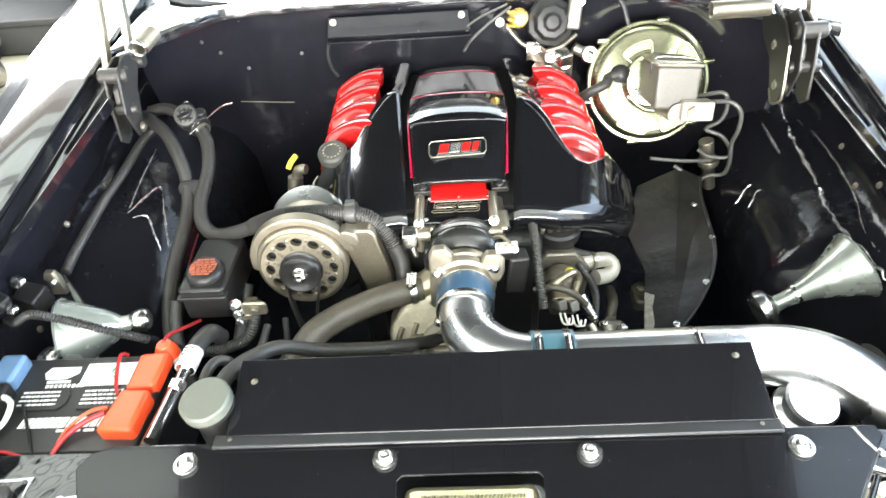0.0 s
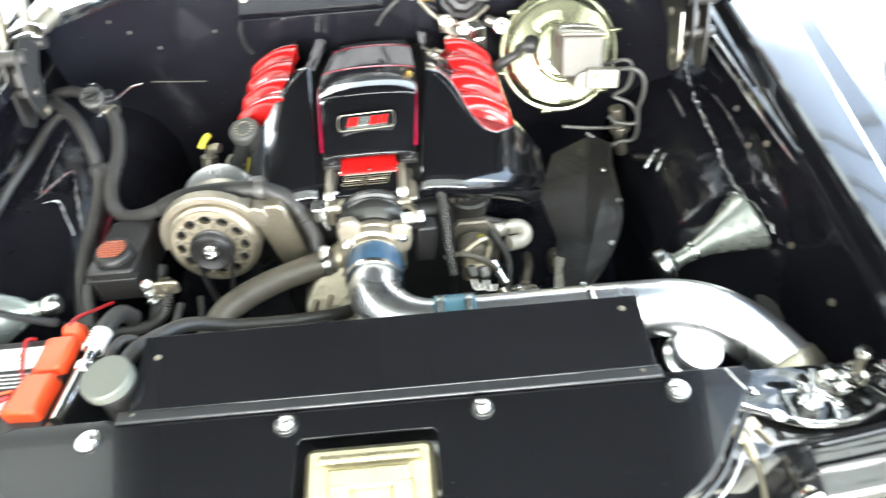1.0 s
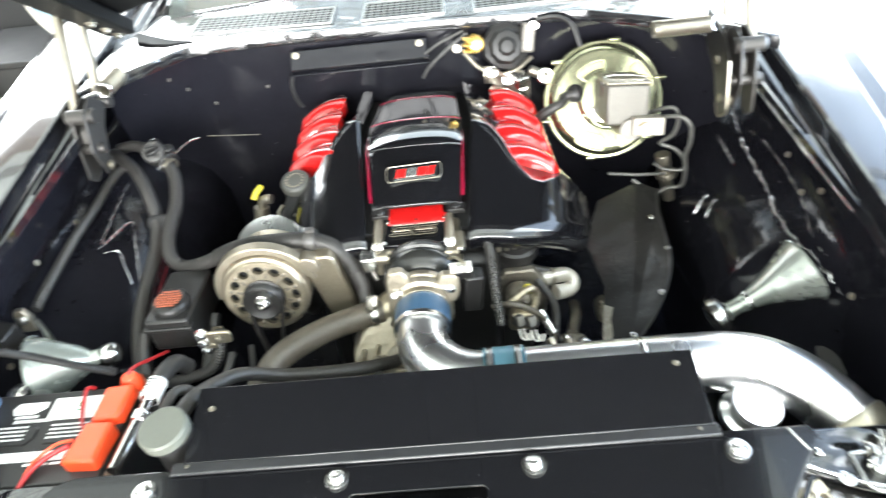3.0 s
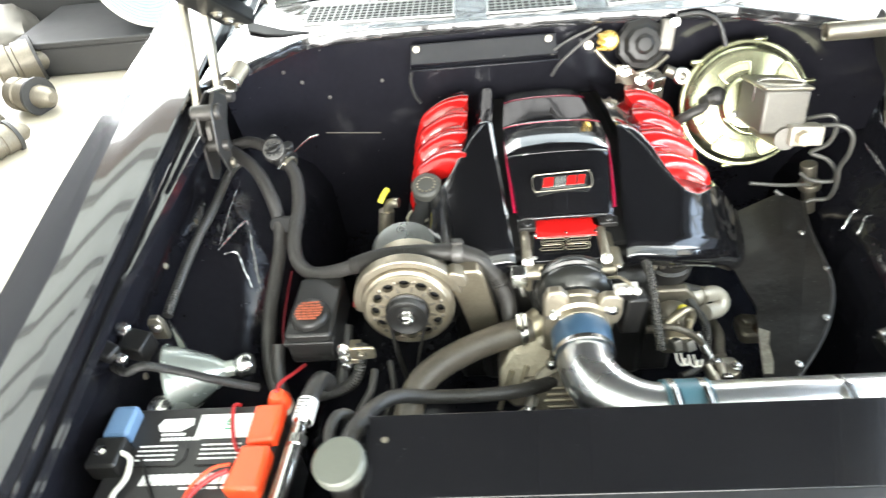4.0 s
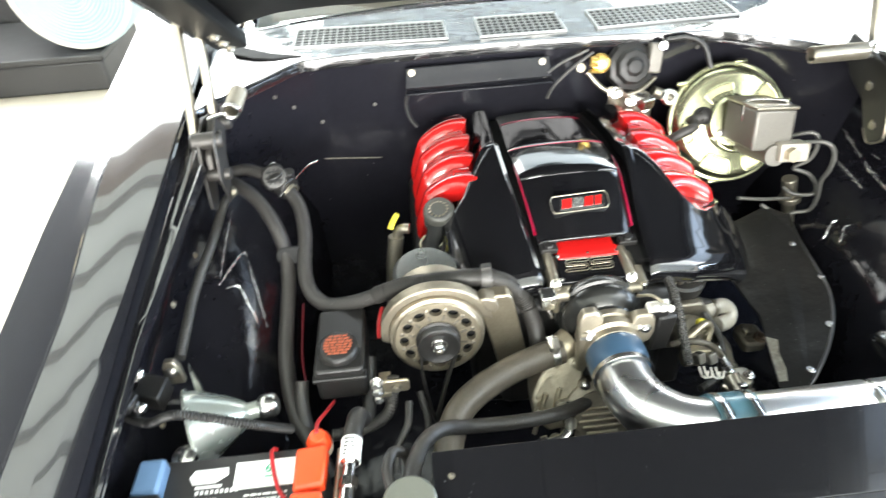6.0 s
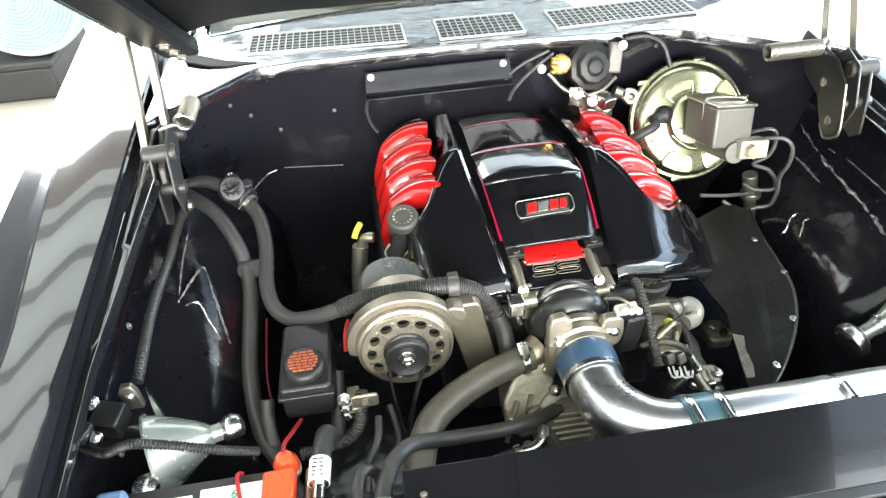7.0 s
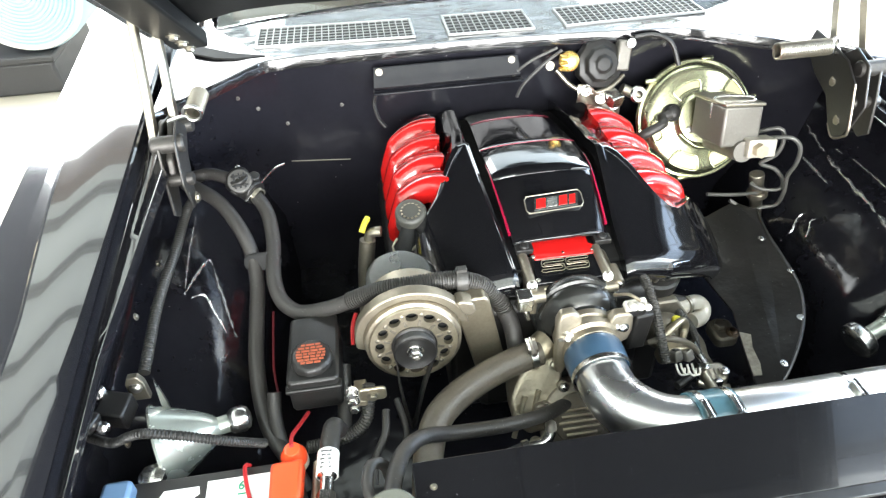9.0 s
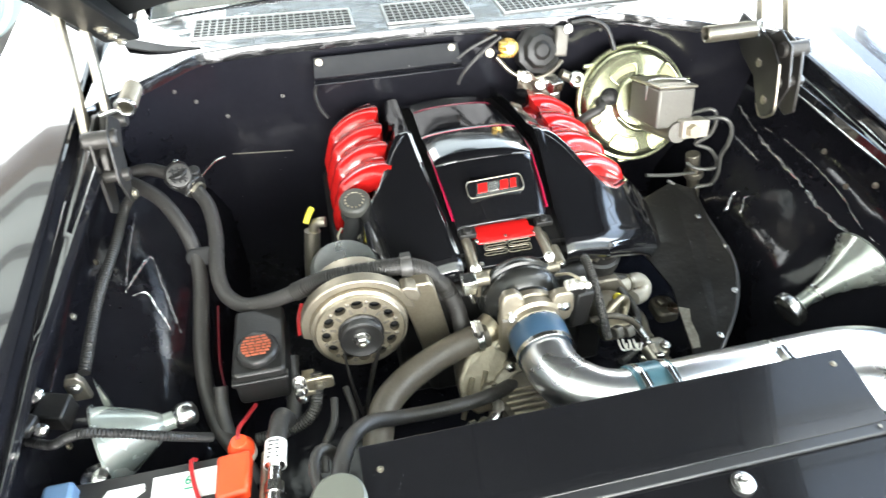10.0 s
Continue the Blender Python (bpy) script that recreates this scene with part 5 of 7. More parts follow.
hose("battery_wire", [(-0.770, 0.600, 0.815), (-0.752, 0.590, 0.812), (-0.750, 0.560, 0.805), (-0.763, 0.535, 0.80), (-0.752, 0.512, 0.795)], 0.0045, WHITE_PLASTIC, "pale earth cable of the battery", "wire", 10)
hose("battery_wire", [(-0.745, 0.600, 0.798), (-0.725, 0.570, 0.797), (-0.700, 0.530, 0.794), (-0.68, 0.50, 0.785)], 0.0025, PLASTIC, "thin black wire over the battery", "wire", 8)
hose("battery_wire", [(-0.745, 0.515, 0.795), (-0.715, 0.508, 0.795), (-0.685, 0.50, 0.79)], 0.0026, REDWIRE, "short red wire at the battery", "wire", 8)

# ---- radiator covers ----
cover = thing("radiator_cover", (0.0, 0.45, 0.80), "satin black radiator cover plate with four bright bolts", "cover plate")


def rear_z(y):
    return 0.846 + 0.19 * (y - 0.49)


bm = B()
prism(bm, [(-0.368, 0.492), (0.392, 0.492), (0.394, 0.612), (-0.368, 0.612)], lambda u, v, w: V(u, v, rear_z(v) + w), 0.004)
prism(bm, [(-0.368, 0.608), (0.394, 0.608), (0.394, 0.612), (-0.368, 0.612)], lambda u, v, w: V(u, v, rear_z(v) - 0.004 + w), 0.05)
prism(bm, [(0.3905, 0.492), (0.394, 0.492), (0.394, 0.608), (0.3905, 0.608)], lambda u, v, w: V(u, v, rear_z(v) - 0.004 + w), 0.05)
part("rear_plate", bm, PANEL, cover, "satin black rear plate", bevel=0.0015)
bm = B()
left = [(-0.530, 0.488), (-0.560, 0.478), (-0.574, 0.455), (-0.556, 0.415), (-0.520, 0.372), (-0.492, 0.335), (-0.482, 0.30)]
right = [(0.366, 0.30), (0.396, 0.318), (0.422, 0.340), (0.442, 0.364), (0.466, 0.396), (0.488, 0.425), (0.506, 0.447), (0.524, 0.470), (0.520, 0.486)]
notch = [(-0.122, 0.30), (-0.122, 0.424), (-0.116, 0.431), (0.064, 0.431), (0.070, 0.424), (0.070, 0.30)]
prism(bm, left + notch + right, lambda u, v, w: V(u, v, 0.836 + 0.05 * (v - 0.455) + w), 0.004)
front_plate = part("front_plate", bm, PANEL, cover, "satin black front plate with a latch notch", bevel=0.0015, smooth=False)
part("folded_edge", sweep(B(), [(u + 0.001, v, 0.834 + 0.05 * (v - 0.455)) for u, v in right[:7]], 0.0020, 8, 0.01), STRIP, front_plate)
# bright beads here and below paint highlights on the black edges
part("bright_fold", sweep(B(), [(0.506, 0.447, 0.8355), (0.497, 0.466, 0.8365), (0.490, 0.484, 0.8375)], 0.0022, 8), WORN_GLINT, front_plate)
for off, low, m in ((0.012, 0.018, PRESSED), (0.026, 0.032, WORN_GLINT)):
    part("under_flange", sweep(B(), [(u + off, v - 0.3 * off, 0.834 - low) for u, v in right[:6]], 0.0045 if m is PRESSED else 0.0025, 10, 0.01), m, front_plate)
strip_bm = B()
prism(strip_bm, [(-0.385, 0.4755), (0.398, 0.4755), (0.398, 0.4965), (-0.385, 0.4965)], lambda u, v, w: V(u, v, 0.8475 - 0.25 * abs(v - 0.486) + w), 0.006)
strip = part("edge_strip", strip_bm, STRIP, cover, "satin black edge strip", bevel=0.0025)
for x in (-0.36, 0.37):
    part("rivet", lathe(B(), (x, 0.486, 0.8475), (0, 0, 1), [(0.003, 0), (0.003, 0.001), (0, 0.0015)], 10), DULL_STEEL, strip)
for k in range(4):
    at = (-0.416 + 0.2757 * k, 0.455, 0.8365)
    b0 = part("bolt", lathe(B(), at, (0, 0, 1), [(0.0, 0.0), (0.0165, 0.0), (0.0172, 0.002), (0.0165, 0.0045), (0.012, 0.0052), (0.0115, 0.0048), (0.0, 0.0048)], 32), STEEL, cover, "bright washer bolt")
    part("bolt_head", lathe(B(), (at[0], at[1], at[2] + 0.0048), (0, 0, 1), [(0.0095, 0), (0.0095, 0.004), (0.007, 0.0065), (0.0045, 0.0068), (0.004, 0.003), (0, 0.003)], 20), STEEL, b0)
for x, y in ((-0.342, 0.575), (0.365, 0.59)):
    bolt(cover, (x, y, rear_z(y)), (0, 0, 1), 0.0035, 0.003, DULL_STEEL)

# hood latch
latch = thing("hood_latch", (-0.02, 0.38, 0.70), "yellow zinc-plated hood latch behind the front plate", "latch")
bm = B()
prism(bm, [(-0.114, 0.30), (0.064, 0.30), (0.064, 0.42), (0.05, 0.424), (-0.10, 0.424), (-0.114, 0.42)], lambda u, v, w: V(u, v, 0.822 - 0.25 * (0.42 - v) + w), 0.05)
part("latch_body", bm, LATCH_ZINC, latch, bevel=0.008)
bm = B()
box(bm, (-0.025, 0.375, 0.817), (0.11, 0.028, 0.016), (12, 0, 0))
box(bm, (-0.065, 0.345, 0.812), (0.03, 0.05, 0.014), (12, 0, 0))
box(bm, (0.02, 0.345, 0.812), (0.03, 0.05, 0.014), (12, 0, 0))
part("latch_catch", bm, LATCH_ZINC, latch, bevel=0.004)
part("latch_spring", sweep(B(), [(-0.09, 0.398, 0.829), (0.045, 0.398, 0.829)], 0.006, 10, 0.01, 0.002, 0.005), LATCH_ZINC, latch)

# radiator cap and its neck
radcap = thing("radiator", (0.0, 0.555, 0.42), "black radiator with a dull grey round cap", "radiator")
bm = B()
lathe(bm, (-0.400, 0.535, 0.862), (-0.05, -0.10, 1), [(0, 0), (0.034, 0.0), (0.037, 0.003), (0.037, 0.017), (0.034, 0.020), (0, 0.0205)], 44)
part("cap", bm, GREYCAP, radcap)
bm = B()
lathe(bm, (-0.400, 0.535, 0.78), (0, 0, 1), [(0.026, 0), (0.026, 0.07), (0.036, 0.076), (0.036, 0.082), (0, 0.082)], 30)
part("neck", bm, PLASTIC, radcap)
bm = B()
box(bm, (0.0, 0.555, 0.62), (0.80, 0.07, 0.40))
part("core", bm, PLASTIC, radcap, "black radiator core under its cover plate", bevel=0.01)

# ---- hoses ----
hose("radiator_hose", [(-0.110, 0.875, 0.752), (-0.150, 0.865, 0.752), (-0.215, 0.842, 0.748), (-0.275, 0.808, 0.744), (-0.315, 0.770, 0.738), (-0.338, 0.720, 0.715), (-0.348, 0.67, 0.67), (-0.35, 0.64, 0.60)], 0.0255, OLD_RUBBER, "thick dusty upper radiator hose", seg=22)
clampA = thing("hose_clamp", (-0.13, 0.87, 0.75), "steel screw clamp on the radiator hose", "hose clamp")
bm = B()
lathe(bm, (-0.135, 0.869, 0.752), (1, 0.25, 0), [(0.026, 0), (0.0285, 0), (0.0285, 0.012), (0.026, 0.012)], 32)
box(bm, (-0.128, 0.866, 0.783), (0.018, 0.03, 0.010))
rod(bm, (-0.128, 0.842, 0.785), (-0.128, 0.882, 0.785), 0.005, seg=10)
part("band", bm, STEEL, clampA)
hose("heater_hose", [(-0.04, 0.83, 0.69), (-0.075, 0.80, 0.692), (-0.13, 0.765, 0.715), (-0.20, 0.742, 0.735), (-0.29, 0.735, 0.745), (-0.345, 0.705, 0.79), (-0.377, 0.668, 0.812), (-0.392, 0.615, 0.842), (-0.40, 0.575, 0.850)], 0.0125, RUBBER, "black bypass hose running to the radiator cap", seg=16)
hose("overflow_hose", [(-0.425, 0.572, 0.835), (-0.432, 0.605, 0.842), (-0.425, 0.640, 0.836), (-0.408, 0.650, 0.815), (-0.402, 0.652, 0.77)], 0.0085, RUBBER, "small looped overflow hose", seg=12)
main = [(-0.775, 1.34, 0.91), (-0.741, 1.300, 0.918), (-0.690, 1.250, 0.906), (-0.651, 1.190, 0.876), (-0.634, 1.150, 0.838), (-0.628, 1.100, 0.806), (-0.629, 1.030, 0.780), (-0.629, 0.950, 0.756), (-0.622, 0.880, 0.728), (-0.605, 0.820, 0.706), (-0.575, 0.770, 0.69), (-0.55, 0.73, 0.65)]
hose("heater_hose", main, 0.0145, RUBBER, "black heater hose down the inner fender", seg=16)
hose("heater_hose", [(-0.760, 1.345, 0.92), (-0.72, 1.345, 0.925), (-0.675, 1.325, 0.918)], 0.0135, RUBBER, "short black heater hose at the hinge", seg=16)
hose("heater_hose", [(-0.625, 1.285, 0.895), (-0.602, 1.24, 0.880), (-0.592, 1.18, 0.852), (-0.592, 1.12, 0.835), (-0.588, 1.075, 0.822), (-0.574, 1.038, 0.808), (-0.543, 1.010, 0.803), (-0.50, 0.994, 0.816), (-0.455, 0.983, 0.836), (-0.43, 0.977, 0.85)], 0.0145, RUBBER, "black heater hose bending towards the alternator", seg=16)
hose("corrugated_loom", [(-0.445, 0.980, 0.842), (-0.399, 0.970, 0.866), (-0.357, 0.962, 0.879), (-0.296, 0.960, 0.883), (-0.238, 0.960, 0.880)], 0.0155, LOOM, "black corrugated loom over the alternator", seg=16, rib=0.003, pitch=0.0045)
hose("corrugated_loom", [(-0.238, 0.960, 0.880), (-0.199, 0.957, 0.860), (-0.172, 0.948, 0.828), (-0.160, 0.940, 0.805)], 0.0155, LOOM, "black corrugated loom bending down", seg=16, rib=0.003, pitch=0.0045)
hose("heater_hose", [(-0.161, 0.941, 0.808), (-0.150, 0.928, 0.775), (-0.146, 0.905, 0.742)], 0.0165, RUBBER, "black hose end by the throttle", seg=16)
hose("heater_hose", [(-0.592, 0.865, 0.755), (-0.594, 0.835, 0.728), (-0.587, 0.80, 0.70), (-0.57, 0.77, 0.67)], 0.0125, RUBBER, "black hose below the coolant tank", seg=14)
hose("heater_hose", [(-0.47, 0.92, 0.74), (-0.475, 0.86, 0.70), (-0.48, 0.82, 0.67)], 0.013, RUBBER, "black hose under the coolant tank", seg=14)
hose("corrugated_loom", [(-0.424, 0.838, 0.775), (-0.428, 0.82, 0.75), (-0.436, 0.80, 0.728), (-0.46, 0.788, 0.712), (-0.50, 0.78, 0.705), (-0.54, 0.78, 0.70)], 0.0105, LOOM, "black corrugated loom below the alternator", "cable", 12, 0.002, 0.005)
hose("thin_cable", [(-0.40, 0.80, 0.745), (-0.405, 0.76, 0.735), (-0.425, 0.725, 0.72), (-0.43, 0.69, 0.70)], 0.007, RUBBER, "thin black cable below the alternator", "cable", 10)
hose("thin_cable", [(-0.38, 0.84, 0.72), (-0.37, 0.78, 0.70), (-0.39, 0.72, 0.68)], 0.006, RUBBER, "thin black cable by the belt", "cable", 10)
hose("thin_wire", [(-0.437, 0.985, 0.805), (-0.445, 0.96, 0.795), (-0.447, 0.93, 0.78)], 0.004, REDWIRE, "red wire behind the alternator", "wire", 8)
hose("thin_wire", [(-0.600, 1.05, 0.775), (-0.598, 0.98, 0.765), (-0.596, 0.92, 0.75), (-0.585, 0.86, 0.74)], 0.0020, DARK_RED, "dark red wire beside the hose", "wire", 8)
loomclip = thing("loom_clip", (-0.237, 0.966, 0.86), "black plastic clip round the loom", "clip")
bm = B()
lathe(bm, (-0.248, 0.960, 0.880), (1, -0.05, -0.02), [(0.016, 0), (0.021, 0), (0.022, 0.004), (0.022, 0.016), (0.021, 0.02), (0.016, 0.02)], 24)
box(bm, (-0.238, 0.960, 0.903), (0.018, 0.012, 0.008))
part("collar", bm, LOOM, loomclip)
tie = thing("cable_tie", (-0.622, 1.13, 0.80), "black cable tie holding two hoses", "cable tie")
bm = B()
prism(bm, rounded(-0.650, 0.822, -0.576, 0.852, 0.014), lambda u, v, w: V(u, 1.140 + w + 0.6 * (v - 0.84), v), 0.007)
part("band", bm, DARKNESS, tie, bevel=0.003)
hose("brake_line", [(-0.752, 1.36, 0.868), (-0.765, 1.335, 0.874), (-0.777, 1.290, 0.872), (-0.783, 1.180, 0.860), (-0.794, 1.090, 0.848), (-0.800, 1.020, 0.836), (-0.797, 0.930, 0.830), (-0.798, 0.890, 0.822)], 0.0095, LOOM, "thin loomed cable along the inner fender", "cable", 12, 0.0012, 0.006)
hose("corrugated_loom", [(-0.875, 0.790, 0.80), (-0.805, 0.735, 0.846), (-0.769, 0.722, 0.872), (-0.739, 0.712, 0.886), (-0.690, 0.708, 0.874), (-0.644, 0.712, 0.846), (-0.614, 0.725, 0.814), (-0.593, 0.740, 0.784)], 0.0068, PLASTIC, "black corrugated loom behind the battery", "cable", 12, 0.0015, 0.005)
wye = thing("hose_connector", (-0.65, 1.30, 0.90), "dull metal four-way hose connector", "connector")
bm = B()
rod(bm, (-0.672, 1.328, 0.916), (-0.624, 1.288, 0.900), 0.026, seg=20)
rod(bm, (-0.648, 1.308, 0.90), (-0.655, 1.294, 0.946), 0.024, seg=18)
rod(bm, (-0.630, 1.315, 0.90), (-0.622, 1.305, 0.935), 0.012, seg=14)
rod(bm, (-0.648, 1.308, 0.925), (-0.670, 1.285, 0.905), 0.012, seg=14)
part("body", bm, PLASTIC, wye, bevel=0.003)
for c in ((-0.672, 1.330, 0.917), (-0.624, 1.287, 0.897)):
    part("clamp_ring", lathe(B(), c, (0.75, -0.6, -0.28), [(0.014, 0), (0.018, 0), (0.018, 0.008), (0.014, 0.008)], 20), DULL_STEEL, wye)
grid_at, grid_n = V(-0.650, 1.285, 0.936), V(0.1, -0.75, 0.65).normalized()
cap = part("grid_cap", lathe(B(), grid_at, grid_n, [(0.024, -0.02), (0.026, 0), (0.024, 0.004), (0.020, 0.005), (0, 0.005)], 28), LOOM, wye, "black cap with a raised grid")
GQ = Matrix.Translation(grid_at) @ turn_to(grid_n)
for k in (-1, 0, 1):
    part("grid_bar", sweep(B(), [GQ @ V(0.010 * k, -0.016, 0.006), GQ @ V(0.010 * k, 0.016, 0.006)], 0.0018, 6), DARKNESS, cap)
    part("grid_bar", sweep(B(), [GQ @ V(-0.016, 0.010 * k, 0.006), GQ @ V(0.016, 0.010 * k, 0.006)], 0.0018, 6), DARKNESS, cap)
bolt(wye, (-0.655, 1.318, 0.945), (0, 0, 1), 0.006, 0.008)
bolt(wye, (-0.630, 1.285, 0.917), (0, -0.3, 1), 0.005, 0.008)

# dipping hose and braided fitting beside the battery
fitting = thing("braided_hose", (-0.49, 0.62, 0.75), "silver threaded hose fitting beside the battery", "hose fitting")
part("hose_end", sweep(B(), [(-0.482, 0.775, 0.745), (-0.486, 0.755, 0.78), (-0.489, 0.715, 0.797), (-0.491, 0.690, 0.80)], 0.0155, 18), RUBBER, fitting, "black hose end")
sleeve = part("sleeve", lathe(B(), (-0.491, 0.695, 0.80), (-0.06, -1, 0.02), [(0.0155, 0), (0.0168, 0.001), (0.0168, 0.040), (0.0155, 0.041)], 28), LABEL, fitting, "white printed sleeve")
for k in range(5):
    part("print_bar", box(B(), (-0.492 - 0.0004 * k, 0.688 - 0.0068 * k, 0.8165), (0.017 - 0.003 * (k % 2), 0.0022, 0.001), (0, 0, -4)), BOX_DARK, sleeve, smooth=False)
bm = B()
lathe(bm, (-0.4935, 0.655, 0.80), (-0.06, -1, 0.02), [(0.015, 0), (0.010, 0.004), (0.010, 0.03)], 24)
lathe(bm, (-0.495, 0.628, 0.80), (-0.06, -1, 0.02), [(0.010, 0), (0.0145, 0.001), (0.0145, 0.018), (0.010, 0.02)], 6)
lathe(bm, (-0.497, 0.608, 0.80), (-0.06, -1, 0.02), [(0.011, 0), (0.011, 0.09), (0, 0.09)], 20)
part("fitting", bm, STEEL, fitting)
bm = B()
sweep(bm, [(-0.512, 0.70, 0.77), (-0.514, 0.62, 0.78), (-0.520, 0.52, 0.785)], 0.007, 12)
part("bracket_rail", bm, DULL_STEEL, fitting)

# ---- horns ----


def horn(name, neck, throat, mouth, r, flare, label, cap=1.0):
    t = thing(name, (mouth[0], mouth[1], mouth[2] - r), label, "horn", "horns")
    n, th, m = V(*neck), V(*throat), V(*mouth)
    d = (m - th)
    prof = []
    for k in range(15):
        s = k / 14
        prof.append((0.016 + (r - 0.016) * s ** flare, s * d.length))
    prof += [(r + 0.003, d.length), (r + 0.002, d.length + 0.004), (r - 0.004, d.length - 0.002), (r * 0.55, d.length * 0.7), (0, d.length * 0.5)]
    part("bell", lathe(B(), th, d, prof, 48), HORN, t, "silver trumpet bell")
    part("neck", sweep(B(), [n, n.lerp(th, 0.5), th + d * 0.05], 0.016, 18), HORN, t)
    part("driver", lathe(B(), n, n - th, [(cap * a, b) for a, b in ((0.016, -0.01), (0.034, 0.0), (0.038, 0.006), (0.038, 0.022), (0.030, 0.030), (0.012, 0.034), (0, 0.034))], 30), STEEL, t, "bright round driver")
    part("band", lathe(B(), th + d * 0.10, d, [(0.018, 0), (0.022, 0), (0.022, 0.007), (0.018, 0.007)], 24), STEEL, t)
    return t


hl = horn("horn", (-0.662, 0.816, 0.752), (-0.680, 0.810, 0.754), (-0.768, 0.782, 0.757), 0.070, 0.80, "silver-grey trumpet horn on the inner fender", 0.60)
hr = horn("horn", (0.570, 0.872, 0.668), (0.600, 0.877, 0.682), (0.722, 0.900, 0.742), 0.066, 1.45, "silver-grey trumpet horn by the intake pipe")
bm = B()
prism(bm, [(-0.815, 0.80), (-0.785, 0.80), (-0.785, 0.84), (-0.792, 0.855), (-0.808, 0.855), (-0.815, 0.84)], lambda u, v, w: V(u, 0.862 + w, v), 0.012)
part("mount", bm, DULL_STEEL, hl, bevel=0.002)
bolt(hl, (-0.80, 0.850, 0.832), (0, -1, 0.2), 0.007, 0.006, STEEL)
bm = B()
prism(bm, [(-0.768, 0.70), (-0.760, 0.70), (-0.757, 0.80), (-0.762, 0.86), (-0.768, 0.80)], lambda u, v, w: V(u, 0.842 + w, v), 0.004)
part("strap", bm, STEEL, hl)

# relay and connector on the inner fender
relay = thing("relay", (-0.83, 0.82, 0.79), "black relay block on the inner fender", "relay")
bm = B()
box(bm, (-0.826, 0.818, 0.822), (0.046, 0.044, 0.045), (10, 8, -12))
part("case", bm, PLASTIC, relay, bevel=0.004)
bm = B()
box(bm, (-0.852, 0.770, 0.868), (0.05, 0.03, 0.024), (4, 20, -20))
part("plug", bm, PLASTIC, relay, bevel=0.004)
bm = B()
lathe(bm, (-0.850, 0.835, 0.850), (0.2, -1, 0.6), [(0.012, 0), (0.014, 0.004), (0.010, 0.010), (0, 0.012)], 16)
part("terminal", bm, STEEL, relay)
bm = B()
lathe(bm, (-0.826, 0.768, 0.845), (0.2, -1, 0.6), [(0.010, 0), (0.011, 0.004), (0.007, 0.010), (0, 0.012)], 16)
part("terminal", bm, STEEL, relay)

# ---- brake booster and master cylinder ----
booster = thing("brake_booster", (0.438, 1.48, 0.72), "yellow zinc-plated round brake booster on the firewall", "brake booster")
BN = V(-0.06, -0.88, 0.47).normalized()
BC = V(0.440, 1.455, 0.868)
bm = B()
lathe(bm, BC - BN * 0.075, BN, [(0.0, 0.0), (0.10, 0.0), (0.135, 0.02), (0.142, 0.05), (0.147, 0.058), (0.149, 0.066), (0.145, 0.072), (0.139, 0.073), (0.136, 0.083), (0.128, 0.092),
                                (0.116, 0.096), (0.070, 0.098), (0.062, 0.103), (0.056, 0.110), (0.040, 0.112), (0.0, 0.112)], 64)
part("shell", bm, GOLD, booster, "yellow zinc shell")
QB = Matrix.Translation(BC + BN * 0.0215) @ turn_to(BN)
B_UP = (V(0, 0, 1) - BN * BN.z).normalized()
B_EX = B_UP.cross(-BN).normalized() * (1 if B_UP.cross(-BN).x > 0 else -1)


def on_b(r, deg, h=0.0):
    """A place on the booster's face: radius, angle from its right-hand side, and height."""
    return BC + BN * (0.0215 + h) + B_EX * (r * math.cos(radians(deg))) + B_UP * (r * math.sin(radians(deg)))


for a, half, r0, r1 in ((112, 24, 0.056, 0.096), (191, 13, 0.098, 0.122), (250, 19, 0.088, 0.126), (303, 18, 0.088, 0.126), (30, 20, 0.088, 0.122)):
    # pressed windows with rounded corners and raised rims
    n = 6
    loop = [(r1, a + half * k / n) for k in range(-n + 1, n)] + [(r1 - 0.007, a + half * 0.97)] + [(r0 + 0.007, a + half * 0.92)] + [(r0, a + half * 0.8 * k / n) for k in range(n - 1, -n, -1)] + [(r0 + 0.007, a - half * 0.92), (r1 - 0.007, a - half * 0.97)]
    well = part("window", prism(B(), loop, lambda r, t, w: on_b(r, t, w + 0.0012), 0.003), OLIVE, booster, "pressed olive window", smooth=False)
    part("window_rim", sweep(B(), [on_b(r, t, 0.001) for r, t in loop + loop[:1]], 0.0032, 10, 0.005), GOLD, well)
# the curved bead round the hub
bead = [(0.062, 212), (0.058, 224), (0.060, 242), (0.066, 262), (0.070, 282), (0.078, 300), (0.082, 312)]
part("bead", sweep(B(), [on_b(r, t, 0.003) for r, t in bead], 0.0065, 12, 0.005), GOLD, booster)
part("hub_plate", prism(B(), [(0.056, t) for t in range(0, 360, 12)], lambda r, t, w: on_b(r, t, w + 0.010), 0.006), CAST_DARK, booster, "dark stained hub plate", bevel=0.002)
for t in (215, 330):
    bolt(booster, on_b(0.040, t, 0.010), BN, 0.009, 0.010)
for k in range(6):
    t = math.tau * (k + 0.3) / 6
    part("tab", box(B(), QB @ V(0.149 * math.cos(t), 0.149 * math.sin(t), -0.028), (0.030, 0.010, 0.012), (28, 0, 0)), GOLD, booster, bevel=0.003)
valve = B()
lathe(valve, QB @ V(-0.074, 0.020, 0.004), BN, [(0.022, 0), (0.022, 0.010), (0.017, 0.012), (0.017, 0.022), (0.010, 0.026), (0, 0.026)], 24)
part("check_valve", valve, PLASTIC, booster, "black check valve")
